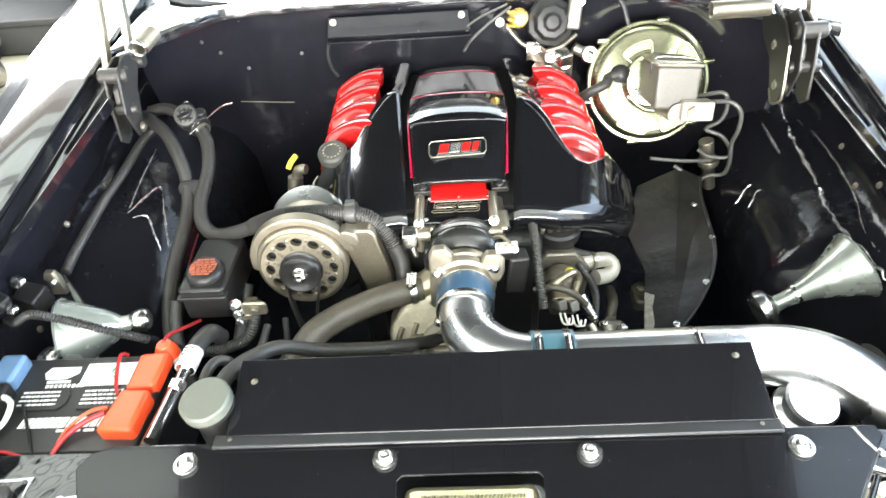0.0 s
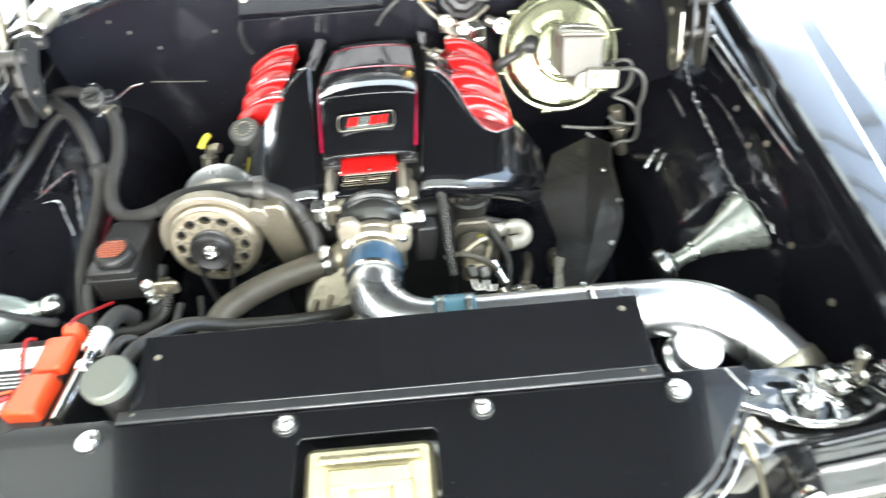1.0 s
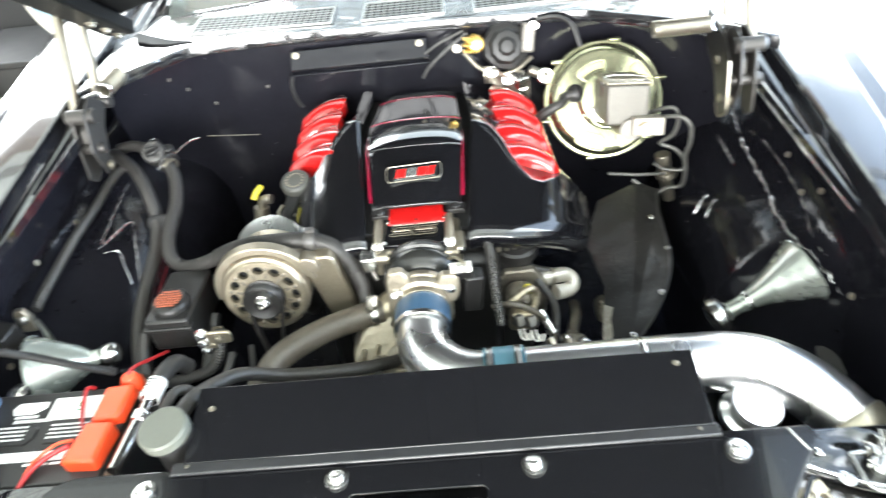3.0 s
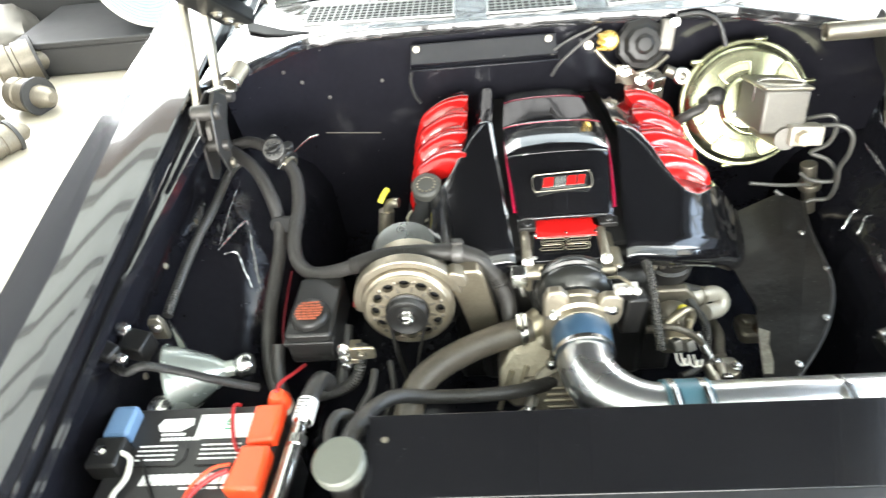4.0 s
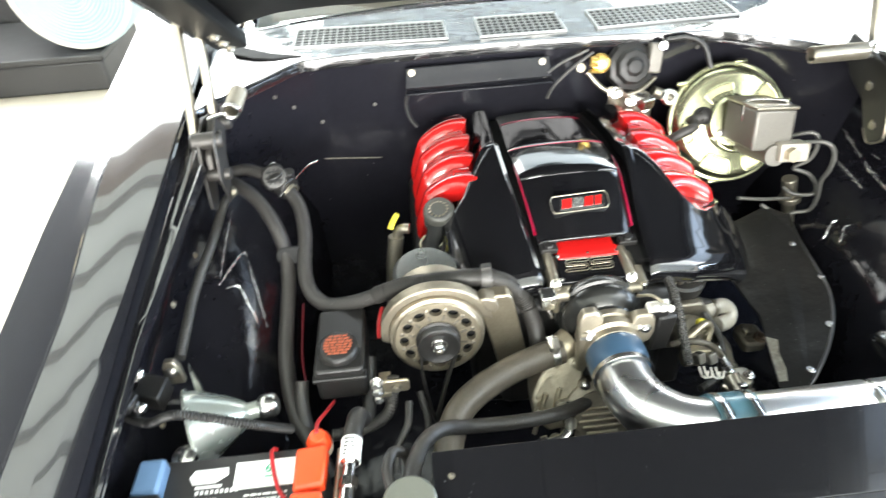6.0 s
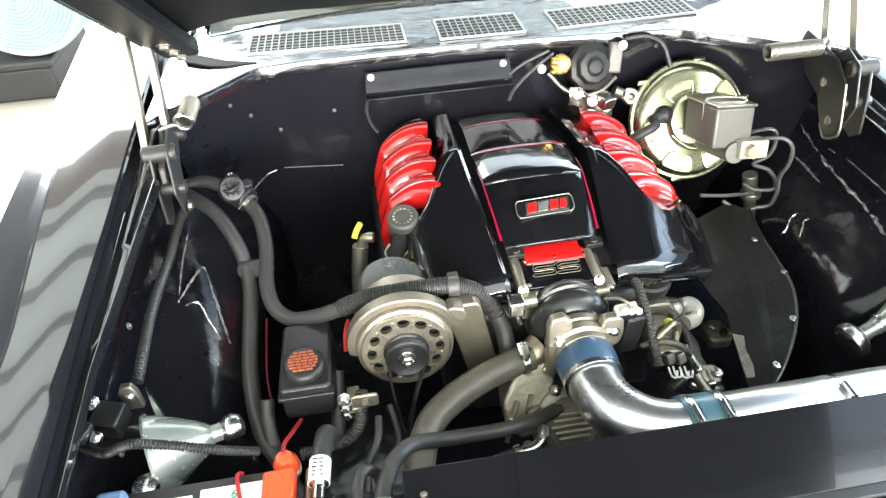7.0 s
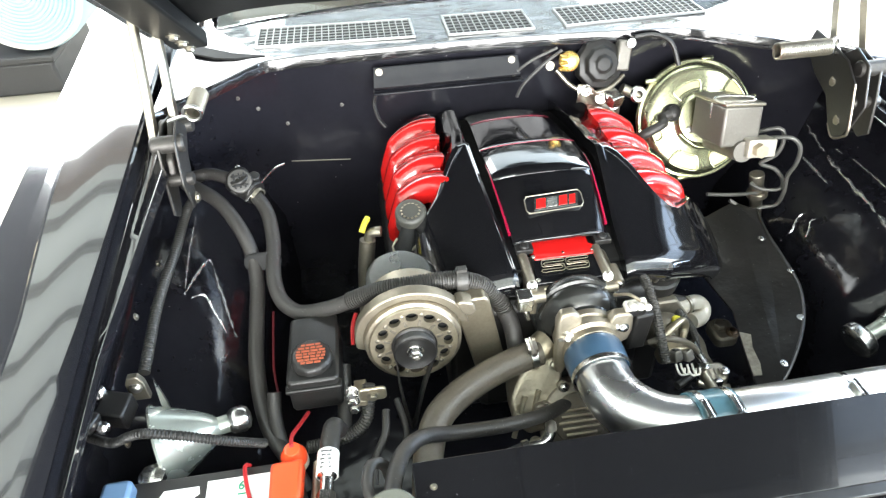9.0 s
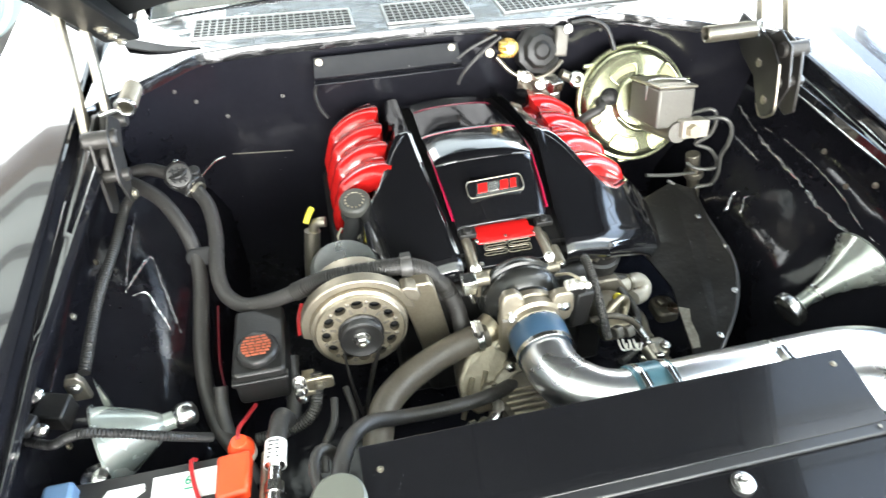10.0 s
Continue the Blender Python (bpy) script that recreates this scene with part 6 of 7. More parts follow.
hose("vacuum_hose", [QB @ V(-0.080, 0.018, 0.022), QB @ V(-0.105, 0.010, 0.026), V(0.325, 1.395, 0.90), V(0.290, 1.39, 0.885), V(0.265, 1.40, 0.86), V(0.25, 1.42, 0.82)], 0.0115, RUBBER, "black vacuum hose to the booster", seg=14)

master = thing("master_cylinder", (0.47, 1.36, 0.82), "grey iron brake master cylinder with a pale lid", "master cylinder")
MX, MY, MZ = V(0.985, 0.10, -0.12).normalized(), V(0.0, 0.965, -0.262), V(0.05, 0.262, 0.965)
MO = V(0.462, 1.372, 0.925)


def on_m(u, v, w):
    return MO + u * MX + v * MY + w * MZ


def mbox(bm, u0, u1, v0, v1, w0, w1):
    vs = [bm.verts.new(on_m(u, v, w)) for w in (w0, w1) for u, v in ((u0, v0), (u1, v0), (u1, v1), (u0, v1))]
    for f in ((3, 2, 1, 0), (4, 5, 6, 7), (0, 1, 5, 4), (1, 2, 6, 5), (2, 3, 7, 6), (3, 0, 4, 7)):
        bm.faces.new([vs[k] for k in f])
    return bm


part("reservoir", mbox(B(), -0.052, 0.048, -0.080, 0.060, -0.062, 0.030), GREY_IRON, master, "grey iron reservoir", bevel=0.006)
part("lid", mbox(B(), -0.055, 0.051, -0.083, 0.063, 0.030, 0.038), DULL_STEEL, master, "pale steel lid", bevel=0.003)
bm = B()
sweep(bm, [on_m(0.050, -0.04, -0.005), on_m(0.050, -0.04, 0.036), on_m(0.03, -0.035, 0.044), on_m(-0.03, -0.02, 0.044), on_m(-0.050, -0.02, 0.034), on_m(-0.050, -0.02, -0.005)], 0.003, 8)
part("bail_wire", bm, STEEL, master)
part("bore", rod(B(), on_m(0.004, 0.10, -0.078), on_m(0.004, -0.092, -0.070), 0.024, seg=28), GREY_IRON, master, "cast iron bore")
part("flange", mbox(B(), -0.055, 0.055, 0.080, 0.092, -0.085, -0.015), STEEL, master, bevel=0.004)
part("port_block", mbox(B(), 0.006, 0.080, -0.108, -0.062, -0.082, -0.040), PALE_PIPE, master, "pale brass-coloured port block", bevel=0.004)
part("port_nut", rod(B(), on_m(0.03, -0.105, -0.062), on_m(0.03, -0.126, -0.062), 0.016, seg=6), BRACKET, master)
DRUM_BLUE = surf("pale_blue_plastic", (0.36, 0.50, 0.58), 0.35, 0, 0.15, 5, 60, 0.1)
LINE = surf("brake_line_coat", (0.10, 0.098, 0.09), 0.4, 0.3, 0.2, 12, 100, 0.05)
hose("brake_line", [on_m(0.080, -0.075, -0.045), (0.575, 1.270, 0.901), (0.597, 1.260, 0.879), (0.601, 1.260, 0.836), (0.598, 1.270, 0.796), (0.604, 1.270, 0.750), (0.603, 1.280, 0.705), (0.572, 1.290, 0.694), (0.541, 1.290, 0.680), (0.508, 1.290, 0.708), (0.488, 1.300, 0.721)], 0.0048, LINE, "grey bent brake line", "brake line", 10)
hose("brake_line", [on_m(0.05, -0.02, -0.050), (0.567, 1.310, 0.905), (0.581, 1.300, 0.876), (0.573, 1.300, 0.839), (0.548, 1.310, 0.813), (0.583, 1.300, 0.799), (0.606, 1.290, 0.770), (0.605, 1.290, 0.745), (0.563, 1.300, 0.744), (0.545, 1.320, 0.751)], 0.0048, LINE, "grey looping brake line", "brake line", 10)
hose("brake_line", [(0.43, 1.31, 0.74), (0.445, 1.310, 0.737), (0.506, 1.310, 0.728), (0.574, 1.320, 0.718)], 0.0045, LINE, "short grey brake line", "brake line", 10)
valveb = thing("brake_valve", (0.585, 1.34, 0.66), "brass-coloured brake distribution valve on the firewall", "valve")
bm = B()
rod(bm, (0.566, 1.335, 0.766), (0.597, 1.330, 0.631), 0.018, 0.014, 18)
rod(bm, (0.580, 1.333, 0.715), (0.583, 1.332, 0.70), 0.025, seg=20)
part("valve_body", bm, DULL_STEEL, valveb, bevel=0.002)

# ---- firewall fittings ----
wiper = thing("wiper_motor", (0.19, 1.54, 0.94), "dark round wiper motor with brass terminals", "wiper motor")
bm = B()
lathe(bm, (0.205, 1.565, 0.990), (0.05, -0.9, 0.35), [(0.0, 0), (0.060, 0), (0.062, 0.01), (0.060, 0.030), (0.044, 0.036), (0.040, 0.046), (0.022, 0.048), (0.018, 0.054), (0, 0.055)], 9)
part("motor", bm, PLASTIC, wiper, "dark cast motor housing", bevel=0.003)
bm = B()
box(bm, (0.262, 1.545, 1.015), (0.034, 0.03, 0.072), (-18, 8, 0))
part("gear_case", bm, GREY_IRON, wiper, bevel=0.005)
bm = B()
lathe(bm, (0.128, 1.548, 1.012), (-0.15, -0.9, 0.3), [(0.0, 0), (0.024, 0), (0.024, 0.012), (0.018, 0.016), (0, 0.016)], 28)
term = part("terminal_disc", bm, BRASS, wiper, "brass terminal disc")
for dz in (-0.014, 0.002, 0.018):
    part("terminal", box(B(), (0.108, 1.522, 1.018 + dz), (0.020, 0.012, 0.006), (0, 10, 10)), BRASS, term, bevel=0.001)
bm = B()
sweep(bm, [(0.10, 1.55, 0.99), (0.135, 1.53, 0.955), (0.18, 1.515, 0.938), (0.23, 1.52, 0.945), (0.27, 1.54, 0.965)], 0.006, 12)
part("strap", bm, DULL_STEEL, wiper, "dull steel strap")
bm = B()
box(bm, (0.235, 1.50, 0.925), (0.035, 0.04, 0.03), (10, 0, 20))
part("bracket", bm, STEEL, wiper, bevel=0.003)
def linkage(u, v):
    x = 0.146 + 0.115 * u
    return V(x, 1.512 + 0.006 * math.sin(60 * x) * math.cos(5 * v), 0.966 - 0.052 * u - 0.050 * v + 0.010 * math.sin(9 * u) + 0.004 * math.sin(70 * x + 4 * v))


part("linkage_bracket", sheet(B(), linkage, 36, 14, 0.004), DULL_STEEL, wiper, "bent bright linkage bracket")
part("crank", rod(B(), (0.262, 1.520, 0.940), (0.312, 1.515, 0.915), 0.013, seg=18), DULL_STEEL, wiper)
part("crank_eye", lathe(B(), (0.300, 1.508, 0.925), (0.1, -1, 0.4), [(0.010, 0), (0.020, 0), (0.022, 0.005), (0.018, 0.010), (0.010, 0.010)], 20), STEEL, wiper)
for x, zz in ((0.165, 0.950), (0.205, 0.925), (0.242, 0.905)):
    bolt(wiper, (x, 1.508, zz), (0, -1, 0.4), 0.009, 0.008)
bolt(wiper, (0.082, 1.545, 1.005), (0, -1, 0.3), 0.007, 0.006, DULL_STEEL)
bolt(wiper, (0.275, 1.53, 1.05), (0, -1, 0.3), 0.007, 0.006)

chan = thing("firewall_bracket", (-0.17, 1.56, 0.97), "dark steel channel bracket on the firewall", "bracket")
bm = B()
prism(bm, [(-0.345, 1.035), (0.005, 1.035), (0.010, 0.992), (-0.350, 0.992)], lambda u, v, w: V(u, 1.562 - 0.5 * (1.035 - v) + w, v), -0.006)
prism(bm, [(-0.350, 1.541), (0.010, 1.541), (0.012, 1.515), (-0.352, 1.515)], lambda u, v, w: V(u, v, 0.990 + w), 0.004)
part("channel", bm, BAY, chan, bevel=0.002)
for x in (-0.332, -0.012):
    bolt(chan, (x, 1.556, 1.026), (0, -1, 0.4), 0.0055, 0.005, DULL_STEEL)
hose("thin_cable", [(-0.345, 1.53, 0.985), (-0.352, 1.525, 0.96), (-0.345, 1.51, 0.93), (-0.33, 1.50, 0.91)], 0.0045, PLASTIC, "thin black cable by the bracket", "cable", 8)
hose("thin_cable", [(0.11, 1.55, 1.04), (0.06, 1.54, 1.01), (0.01, 1.52, 0.975), (-0.01, 1.50, 0.955)], 0.004, LOOM, "thin dark cable by the wiper motor", "cable", 8)
hose("thin_cable", [(0.10, 1.555, 1.045), (0.04, 1.555, 1.02), (-0.0, 1.545, 1.0)], 0.0035, LOOM, "thin dark cable along the bracket", "cable", 8)
hose("thin_cable", [(0.285, 1.54, 1.06), (0.33, 1.53, 1.065), (0.365, 1.51, 1.05), (0.385, 1.49, 1.0)], 0.006, PLASTIC, "black cable over the booster", "cable", 8)
hose("thin_wire", [(-0.645, 1.26, 0.90), (-0.59, 1.33, 0.925), (-0.565, 1.36, 0.922)], 0.0022, STEEL, "thin bright wire on the firewall", "wire", 6)
hose("thin_wire", [(-0.55, 1.38, 0.915), (-0.49, 1.38, 0.91), (-0.42, 1.37, 0.91)], 0.0011, DULL_STEEL, "thin dull rod on the firewall", "rod", 6)
for x, z in ((-0.62, 0.98), (-0.56, 0.935), (-0.43, 0.945), (-0.66, 1.01), (0.38, 1.02), (0.0, 0.975), (-0.25, 0.965)):
    bolt(car, (x, 1.572 - 0.05 * (abs(x) > 0.5), z), (0, -1, 0.2), 0.0032, 0.004, HINGE, "bolt")
for y, z in ((0.62, 0.80), (0.78, 0.78), (0.98, 0.87), (1.05, 0.82), (1.15, 0.85)):
    bolt(car, (in_l(y) - 0.001, y, z), (1, 0, 0.3), 0.0045, 0.004, DULL_STEEL, "bolt")
    bolt(car, (in_r(y) + 0.001, y, z), (-1, 0, 0.3), 0.0045, 0.004, DULL_STEEL, "bolt")

# ---- hood hinges ----


def hinge(side):
    x = -0.755 if side < 0 else 0.690
    z = 0.0 if side < 0 else 0.010
    bm = B()
    prism(bm, [(1.20, 0.925), (1.225, 0.905), (1.25, 0.915), (1.285, 0.98), (1.36, 1.02), (1.37, 1.06), (1.30, 1.075), (1.235, 1.06), (1.215, 1.0)], lambda u, v, w: V(x + side * 0.012 + w, u, v + z), 0.006)
    t = part("hood_hinge", bm, HINGE, car, "dark steel hood hinge with a coil spring", bevel=0.002)
    bm = B()
    prism(bm, [(1.20, 0.99), (1.22, 0.925), (1.245, 0.925), (1.285, 1.01), (1.33, 1.05), (1.28, 1.09), (1.23, 1.07)], lambda u, v, w: V(x - side * 0.022 + w, u, v + z), 0.005)
    part("plate", bm, HINGE, t, bevel=0.002)
    if side > 0:
        bm = B()
        prism(bm, [(1.195, 0.945), (1.205, 0.922), (1.235, 0.905), (1.262, 0.925), (1.300, 0.975), (1.365, 1.000), (1.420, 1.045), (1.405, 1.085), (1.330, 1.078), (1.270, 1.068), (1.225, 1.035)], lambda u, v, w: V(x - side * 0.040 + 0.06 * side * (u - 1.3) + w, u, v + z), 0.005)
        wide = part("wide_plate", bm, PLASTIC, t, "dark pressed hinge plate", bevel=0.003)
        for u, v in ((1.235, 0.945), (1.290, 1.010), (1.385, 1.055)):
            bolt(wide, V(x - side * 0.043 + 0.06 * side * (u - 1.3), u, v + z), (-side, 0, 0), 0.009, 0.006, DULL_STEEL)
        part("plate_edge", sweep(B(), [V(x - side * 0.043 + 0.06 * side * (u - 1.3), u, v + z) for u, v in ((1.225, 1.035), (1.195, 0.945), (1.205, 0.922), (1.235, 0.905), (1.262, 0.925))], 0.0026, 8), DULL_STEEL, wide)
    # two flat arms up to the hood
    for a, b, off in (((1.30, 1.04), (1.415, 1.262), 0.030), ((1.36, 1.04), (1.44, 1.235), 0.0)):
        bm = B()
        d = Vector((b[0] - a[0], b[1] - a[1])).normalized()
        nrm = Vector((-d.y, d.x)) * 0.011
        quad = [(a[0] + nrm.x, a[1] + nrm.y), (b[0] + nrm.x, b[1] + nrm.y), (b[0] - nrm.x, b[1] - nrm.y), (a[0] - nrm.x, a[1] - nrm.y)]
        prism(bm, quad, lambda u, v, w: V(x + side * off + w, u, v + z), 0.015)
        part("arm", bm, DULL_STEEL, t, "long flat hinge arm", bevel=0.002)
    # spring along the car, with hooks
    sx = x - side * 0.05
    y0, y1 = (1.30, 1.38)
    bm = B()
    turns, r = 30, 0.0160
    pts = [V(sx + side * (-0.002) + r * math.cos(k * math.tau / 10), y0 + (y1 - y0) * k / (turns * 10), 1.092 + z + r * math.sin(k * math.tau / 10)) for k in range(turns * 10 + 1)]
    if side > 0:
        pts = [V(0.505 + 0.12 * k / (turns * 10), 1.315 + r * math.cos(k * math.tau / 10), 1.092 + r * math.sin(k * math.tau / 10)) for k in range(turns * 10 + 1)]
    sweep(bm, pts, 0.0023, 6, 0.02)
    part("spring", bm, DULL_STEEL, t, "coil spring")
    c = V(sx, y0 - 0.004, 1.092 + z) if side < 0 else V(0.64, 1.315, 1.092)
    nrm = (0, 1, 0.2) if side < 0 else (0.5, -0.8, 0.3)
    ring = [c + turn_to(nrm) @ V(0.017 * math.cos(k * 0.5), 0.017 * math.sin(k * 0.5), 0) for k in range(13)]
    part("spring_hook", sweep(B(), ring + [c + V(side * 0.05, 0, -0.012)], 0.0035, 8, 0.004), STEEL, t)
    for yy, zz, rr in ((1.25, 1.055, 0.017), (1.335, 1.05, 0.015), (1.235, 0.985, 0.013)):
        part("pivot", lathe(B(), (x - side * 0.034, yy, zz + z), (side, 0, 0), [(0, 0), (rr * 0.8, 0), (rr, 0.004), (rr, 0.060), (rr * 0.8, 0.064), (0, 0.064)], 20), HINGE, t)
    part("link", prism(B(), [(1.225, 1.0), (1.26, 0.985), (1.345, 1.035), (1.35, 1.065), (1.315, 1.072), (1.235, 1.03)], lambda u, v, w: V(x - side * 0.006 + w, u, v + z), 0.014), HINGE, t, bevel=0.004)
    for yy, zz in ((1.235, 0.94), (1.255, 1.06), (1.34, 1.055)):
        bolt(t, (x - side * 0.026, yy, zz + z), (-side, 0, 0), 0.008, 0.006, DULL_STEEL)
    return t


hinge(-1)
hinge(1)

# ---- heat shield and right-hand accessories ----
shield = thing("heat_shield", (0.42, 1.0, 0.55), "matt black curved splash shield with small bolts", "shield")
outl = [(0.322, 0.835), (0.322, 0.812), (0.335, 0.795), (0.37, 0.815), (0.405, 0.848), (0.435, 0.882), (0.462, 0.92), (0.485, 0.965), (0.500, 1.01), (0.508, 1.06), (0.514, 1.12), (0.522, 1.19), (0.54, 1.26), (0.50, 1.30), (0.40, 1.28), (0.345, 1.15), (0.352, 1.06), (0.358, 1.0), (0.347, 0.95), (0.333, 0.89)]


def shield_z(u, v):
    return 0.70 - 0.33 * max(0, 0.5 - u) + 0.05 * (v - 1.0)


bm = B()
prism(bm, outl, lambda u, v, w: V(u, v, shield_z(u, v) + w), 0.005)
part("shield_edge", sweep(B(), [V(u, v, shield_z(u, v)) for u, v in outl[2:13]], 0.0035, 8), SHIELD, shield)
part("shield_plate", bm, SHIELD, shield, bevel=0.001, smooth=False)
# thin pale patch standing for glare along the shield's left edge
part("glare_patch", prism(B(), [(0.3455, 0.945), (0.3325, 0.885), (0.3235, 0.840), (0.338, 0.836), (0.347, 0.862), (0.351, 0.900), (0.362, 0.930)], lambda u, v, w: V(u, v, shield_z(u, v) + 0.0015 + w), 0.002), SHIELD_GLARE, shield, "pale patch painting glare on the shield's edge", smooth=False)
for x, y in ((0.497, 1.16), (0.505, 1.048), (0.462, 0.93), (0.385, 0.845)):
    bolt(shield, (x, y, 0.70 - 0.33 * max(0, 0.5 - x) + 0.05 * (y - 1.0)), (0, 0, 1), 0.0055, 0.004)

pump = thing("steering_pump", (0.17, 0.92, 0.60), "cast power steering pump with a pale outlet pipe", "pump")
bm = B()
lathe(bm, (0.168, 0.955, 0.690), (0, -1, 0.15), [(0, 0), (0.034, 0), (0.038, 0.006), (0.038, 0.03), (0.030, 0.040), (0.016, 0.044), (0.014, 0.05), (0, 0.05)], 36)
part("pump_body", bm, CAST_DARK, pump, "grimy brown cast pump body")
part("outlet_pipe", sweep(B(), [(0.183, 0.985, 0.709), (0.213, 0.985, 0.702), (0.249, 1.000, 0.694), (0.276, 1.010, 0.684), (0.288, 1.003, 0.670), (0.276, 0.986, 0.663), (0.246, 0.970, 0.672)], 0.0165, 22, 0.005), PALE_PIPE, pump, "pale curved outlet pipe")
part("feed_hose", sweep(B(), [(0.120, 1.000, 0.770), (0.158, 0.990, 0.749), (0.193, 0.992, 0.730), (0.225, 0.998, 0.712), (0.250, 1.004, 0.700)], 0.0095, 14), RUBBER, pump, "black feed hose")
part("pipe_clamp", lathe(B(), (0.236, 0.993, 0.698), (0.9, 0.3, -0.2), [(0.017, 0), (0.0195, 0), (0.0195, 0.008), (0.017, 0.008)], 22), DULL_STEEL, pump)
bm = B()
lathe(bm, (0.165, 1.02, 0.76), (0.05, -0.2, 1), [(0.045, 0), (0.050, 0.004), (0.050, 0.03), (0.044, 0.034), (0.044, 0.05), (0, 0.052)], 36)
part("reservoir", bm, PLASTIC, pump, "black reservoir")
for k in range(6):
    part("clip", rod(B(), (0.130 + 0.016 * k, 0.972 + 0.002 * k, 0.800), (0.130 + 0.016 * k, 0.966 + 0.002 * k, 0.812), 0.005, seg=8), DULL_STEEL, pump)
for dx, dz in ((-0.024, 0.014), (0.0, 0.030), (0.026, 0.014), (0.016, -0.022), (-0.020, -0.016)):
    bolt(pump, (0.168 + dx, 0.918, 0.698 + dz), (0, -1, 0.15), 0.006, 0.008, DULL_STEEL)
part("pump_bracket", prism(B(), [(0.112, 0.62), (0.225, 0.62), (0.232, 0.70), (0.20, 0.745), (0.14, 0.745), (0.108, 0.70)], lambda u, v, w: V(u, 0.965 + w, v), -0.02), CAST_DARK, pump, bevel=0.004)
part("valve_body", prism(B(), rounded(0.138, 0.655, 0.198, 0.715, 0.014), lambda u, v, w: V(u, 0.905 - 0.25 * (v - 0.68) + w, v), 0.03), BRACKET, pump, "tan cast valve body", bevel=0.006)
part("valve_arm", sweep(B(), [(0.142, 0.893, 0.726), (0.166, 0.905, 0.737), (0.188, 0.916, 0.740), (0.200, 0.918, 0.722), (0.192, 0.905, 0.700)], lambda w: 0.0085 - 0.002 * w, 12), BRACKET, pump, "tan curved arm")
part("yellow_tip", lathe(B(), (0.184, 0.930, 0.726), (-0.2, -0.6, 0.8), [(0.010, 0), (0.010, 0.008), (0.006, 0.012), (0, 0.012)], 16), YELLOW, pump)
for k in range(2):
    x, tilt = 0.153 + 0.024 * k, -28 - 6 * k
    plug = part("plug", box(B(), (x, 0.872, 0.700 - 0.006 * k), (0.019, 0.046, 0.022), (tilt, 0, 22)), GREY_IRON, pump, "grey wire plug", bevel=0.003)
    part("plug_lock", box(B(), (x + 0.001, 0.870, 0.7125 - 0.006 * k), (0.008, 0.026, 0.004), (tilt, 0, 22)), PLASTIC, plug, bevel=0.001)
    for q in range(2):
        part("lead", sweep(B(), [(x + 0.002 + 0.009 * q, 0.850, 0.694 - 0.006 * k), (x + 0.006 + 0.009 * q, 0.838, 0.680 - 0.006 * k), (x + 0.016 + 0.008 * q, 0.836, 0.676 - 0.006 * k), (x + 0.020 + 0.008 * q, 0.846, 0.684 - 0.006 * k)], 0.0022, 8), WHITE_PLASTIC, plug)
part("hose_barb", rod(B(), (0.20, 0.89, 0.70), (0.225, 0.86, 0.665), 0.012, 0.009, 14), STEEL, pump)
part("hose_barb", rod(B(), (0.215, 0.85, 0.66), (0.235, 0.82, 0.63), 0.010, 0.010, 14), DULL_STEEL, pump)
bm = B()
sweep(bm, [(0.305, 1.06, 0.545), (0.298, 1.00, 0.569), (0.283, 0.95, 0.578), (0.276, 0.92, 0.590)], 0.012, 14)
tagged(part("steering_shaft", bm, CAST_DARK, None), "grimy steering shaft below the shield", "shaft")
joint = thing("steering_joint", (0.275, 0.89, 0.56), "worn steel steering coupling with two bolts", "joint")
part("yoke", prism(B(), rounded(0.248, 0.868, 0.302, 0.912, 0.014), lambda u, v, w: V(u, v, 0.600 + 0.2 * (v - 0.89) + w), 0.022), DULL_STEEL, joint, "worn steel yoke", bevel=0.005)
part("cross", rod(B(), (0.262, 0.898, 0.600), (0.270, 0.868, 0.578), 0.014, seg=16), CAST_DARK, joint)
for x, y in ((0.258, 0.900), (0.294, 0.888)):
    bolt(joint, (x, y, 0.601), (0, 0, 1), 0.0075, 0.009)
part("clamp_ear", prism(B(), rounded(0.262, 0.572, 0.282, 0.604, 0.006), lambda u, v, w: V(u, 0.872 + w, v), 0.012), STEEL, joint, bevel=0.003)
part("rod_end", sweep(B(), [(0.236, 0.880, 0.585), (0.256, 0.872, 0.580), (0.282, 0.866, 0.578), (0.300, 0.866, 0.574)], 0.0075, 12), DULL_STEEL, joint)
fitting = thing("frame_fitting", (0.38, 1.04, 0.52), "rusty bolted fitting behind the shield", "fitting")
part("base", prism(B(), rounded(0.352, 1.005, 0.408, 1.070, 0.016), lambda u, v, w: V(u, v, 0.556 + w), 0.03), CAST_DARK, fitting, "rusty cast base", bevel=0.006)
bolt(fitting, (0.372, 1.045, 0.556), (0, -0.2, 1), 0.013, 0.014, DULL_STEEL)
bolt(fitting, (0.394, 1.022, 0.556), (0, -0.2, 1), 0.010, 0.010, COPPER)

coil = thing("sensor_plug", (0.08, 0.88, 0.72), "black sensor block with a white plug", "sensor")
bm = B()
box(bm, (0.070, 0.874, 0.790), (0.038, 0.036, 0.085), (0, 6, 8))
part("block", bm, PLASTIC, coil, bevel=0.005)
bm = B()
for k in range(3):
    rod(bm, (0.040 + 0.012 * k, 0.860 - 0.002 * k, 0.862), (0.042 + 0.012 * k, 0.842 - 0.002 * k, 0.872), 0.0068, seg=10)
box(bm, (0.052, 0.860, 0.860), (0.040, 0.018, 0.012), (20, 0, 5))
part("plug", bm, WHITE_PLASTIC, coil, "white three-pin plug", bevel=0.002)
part("plug_body", box(B(), (0.056, 0.868, 0.845), (0.036, 0.026, 0.026), (20, 0, 5)), PLASTIC, coil, bevel=0.003)
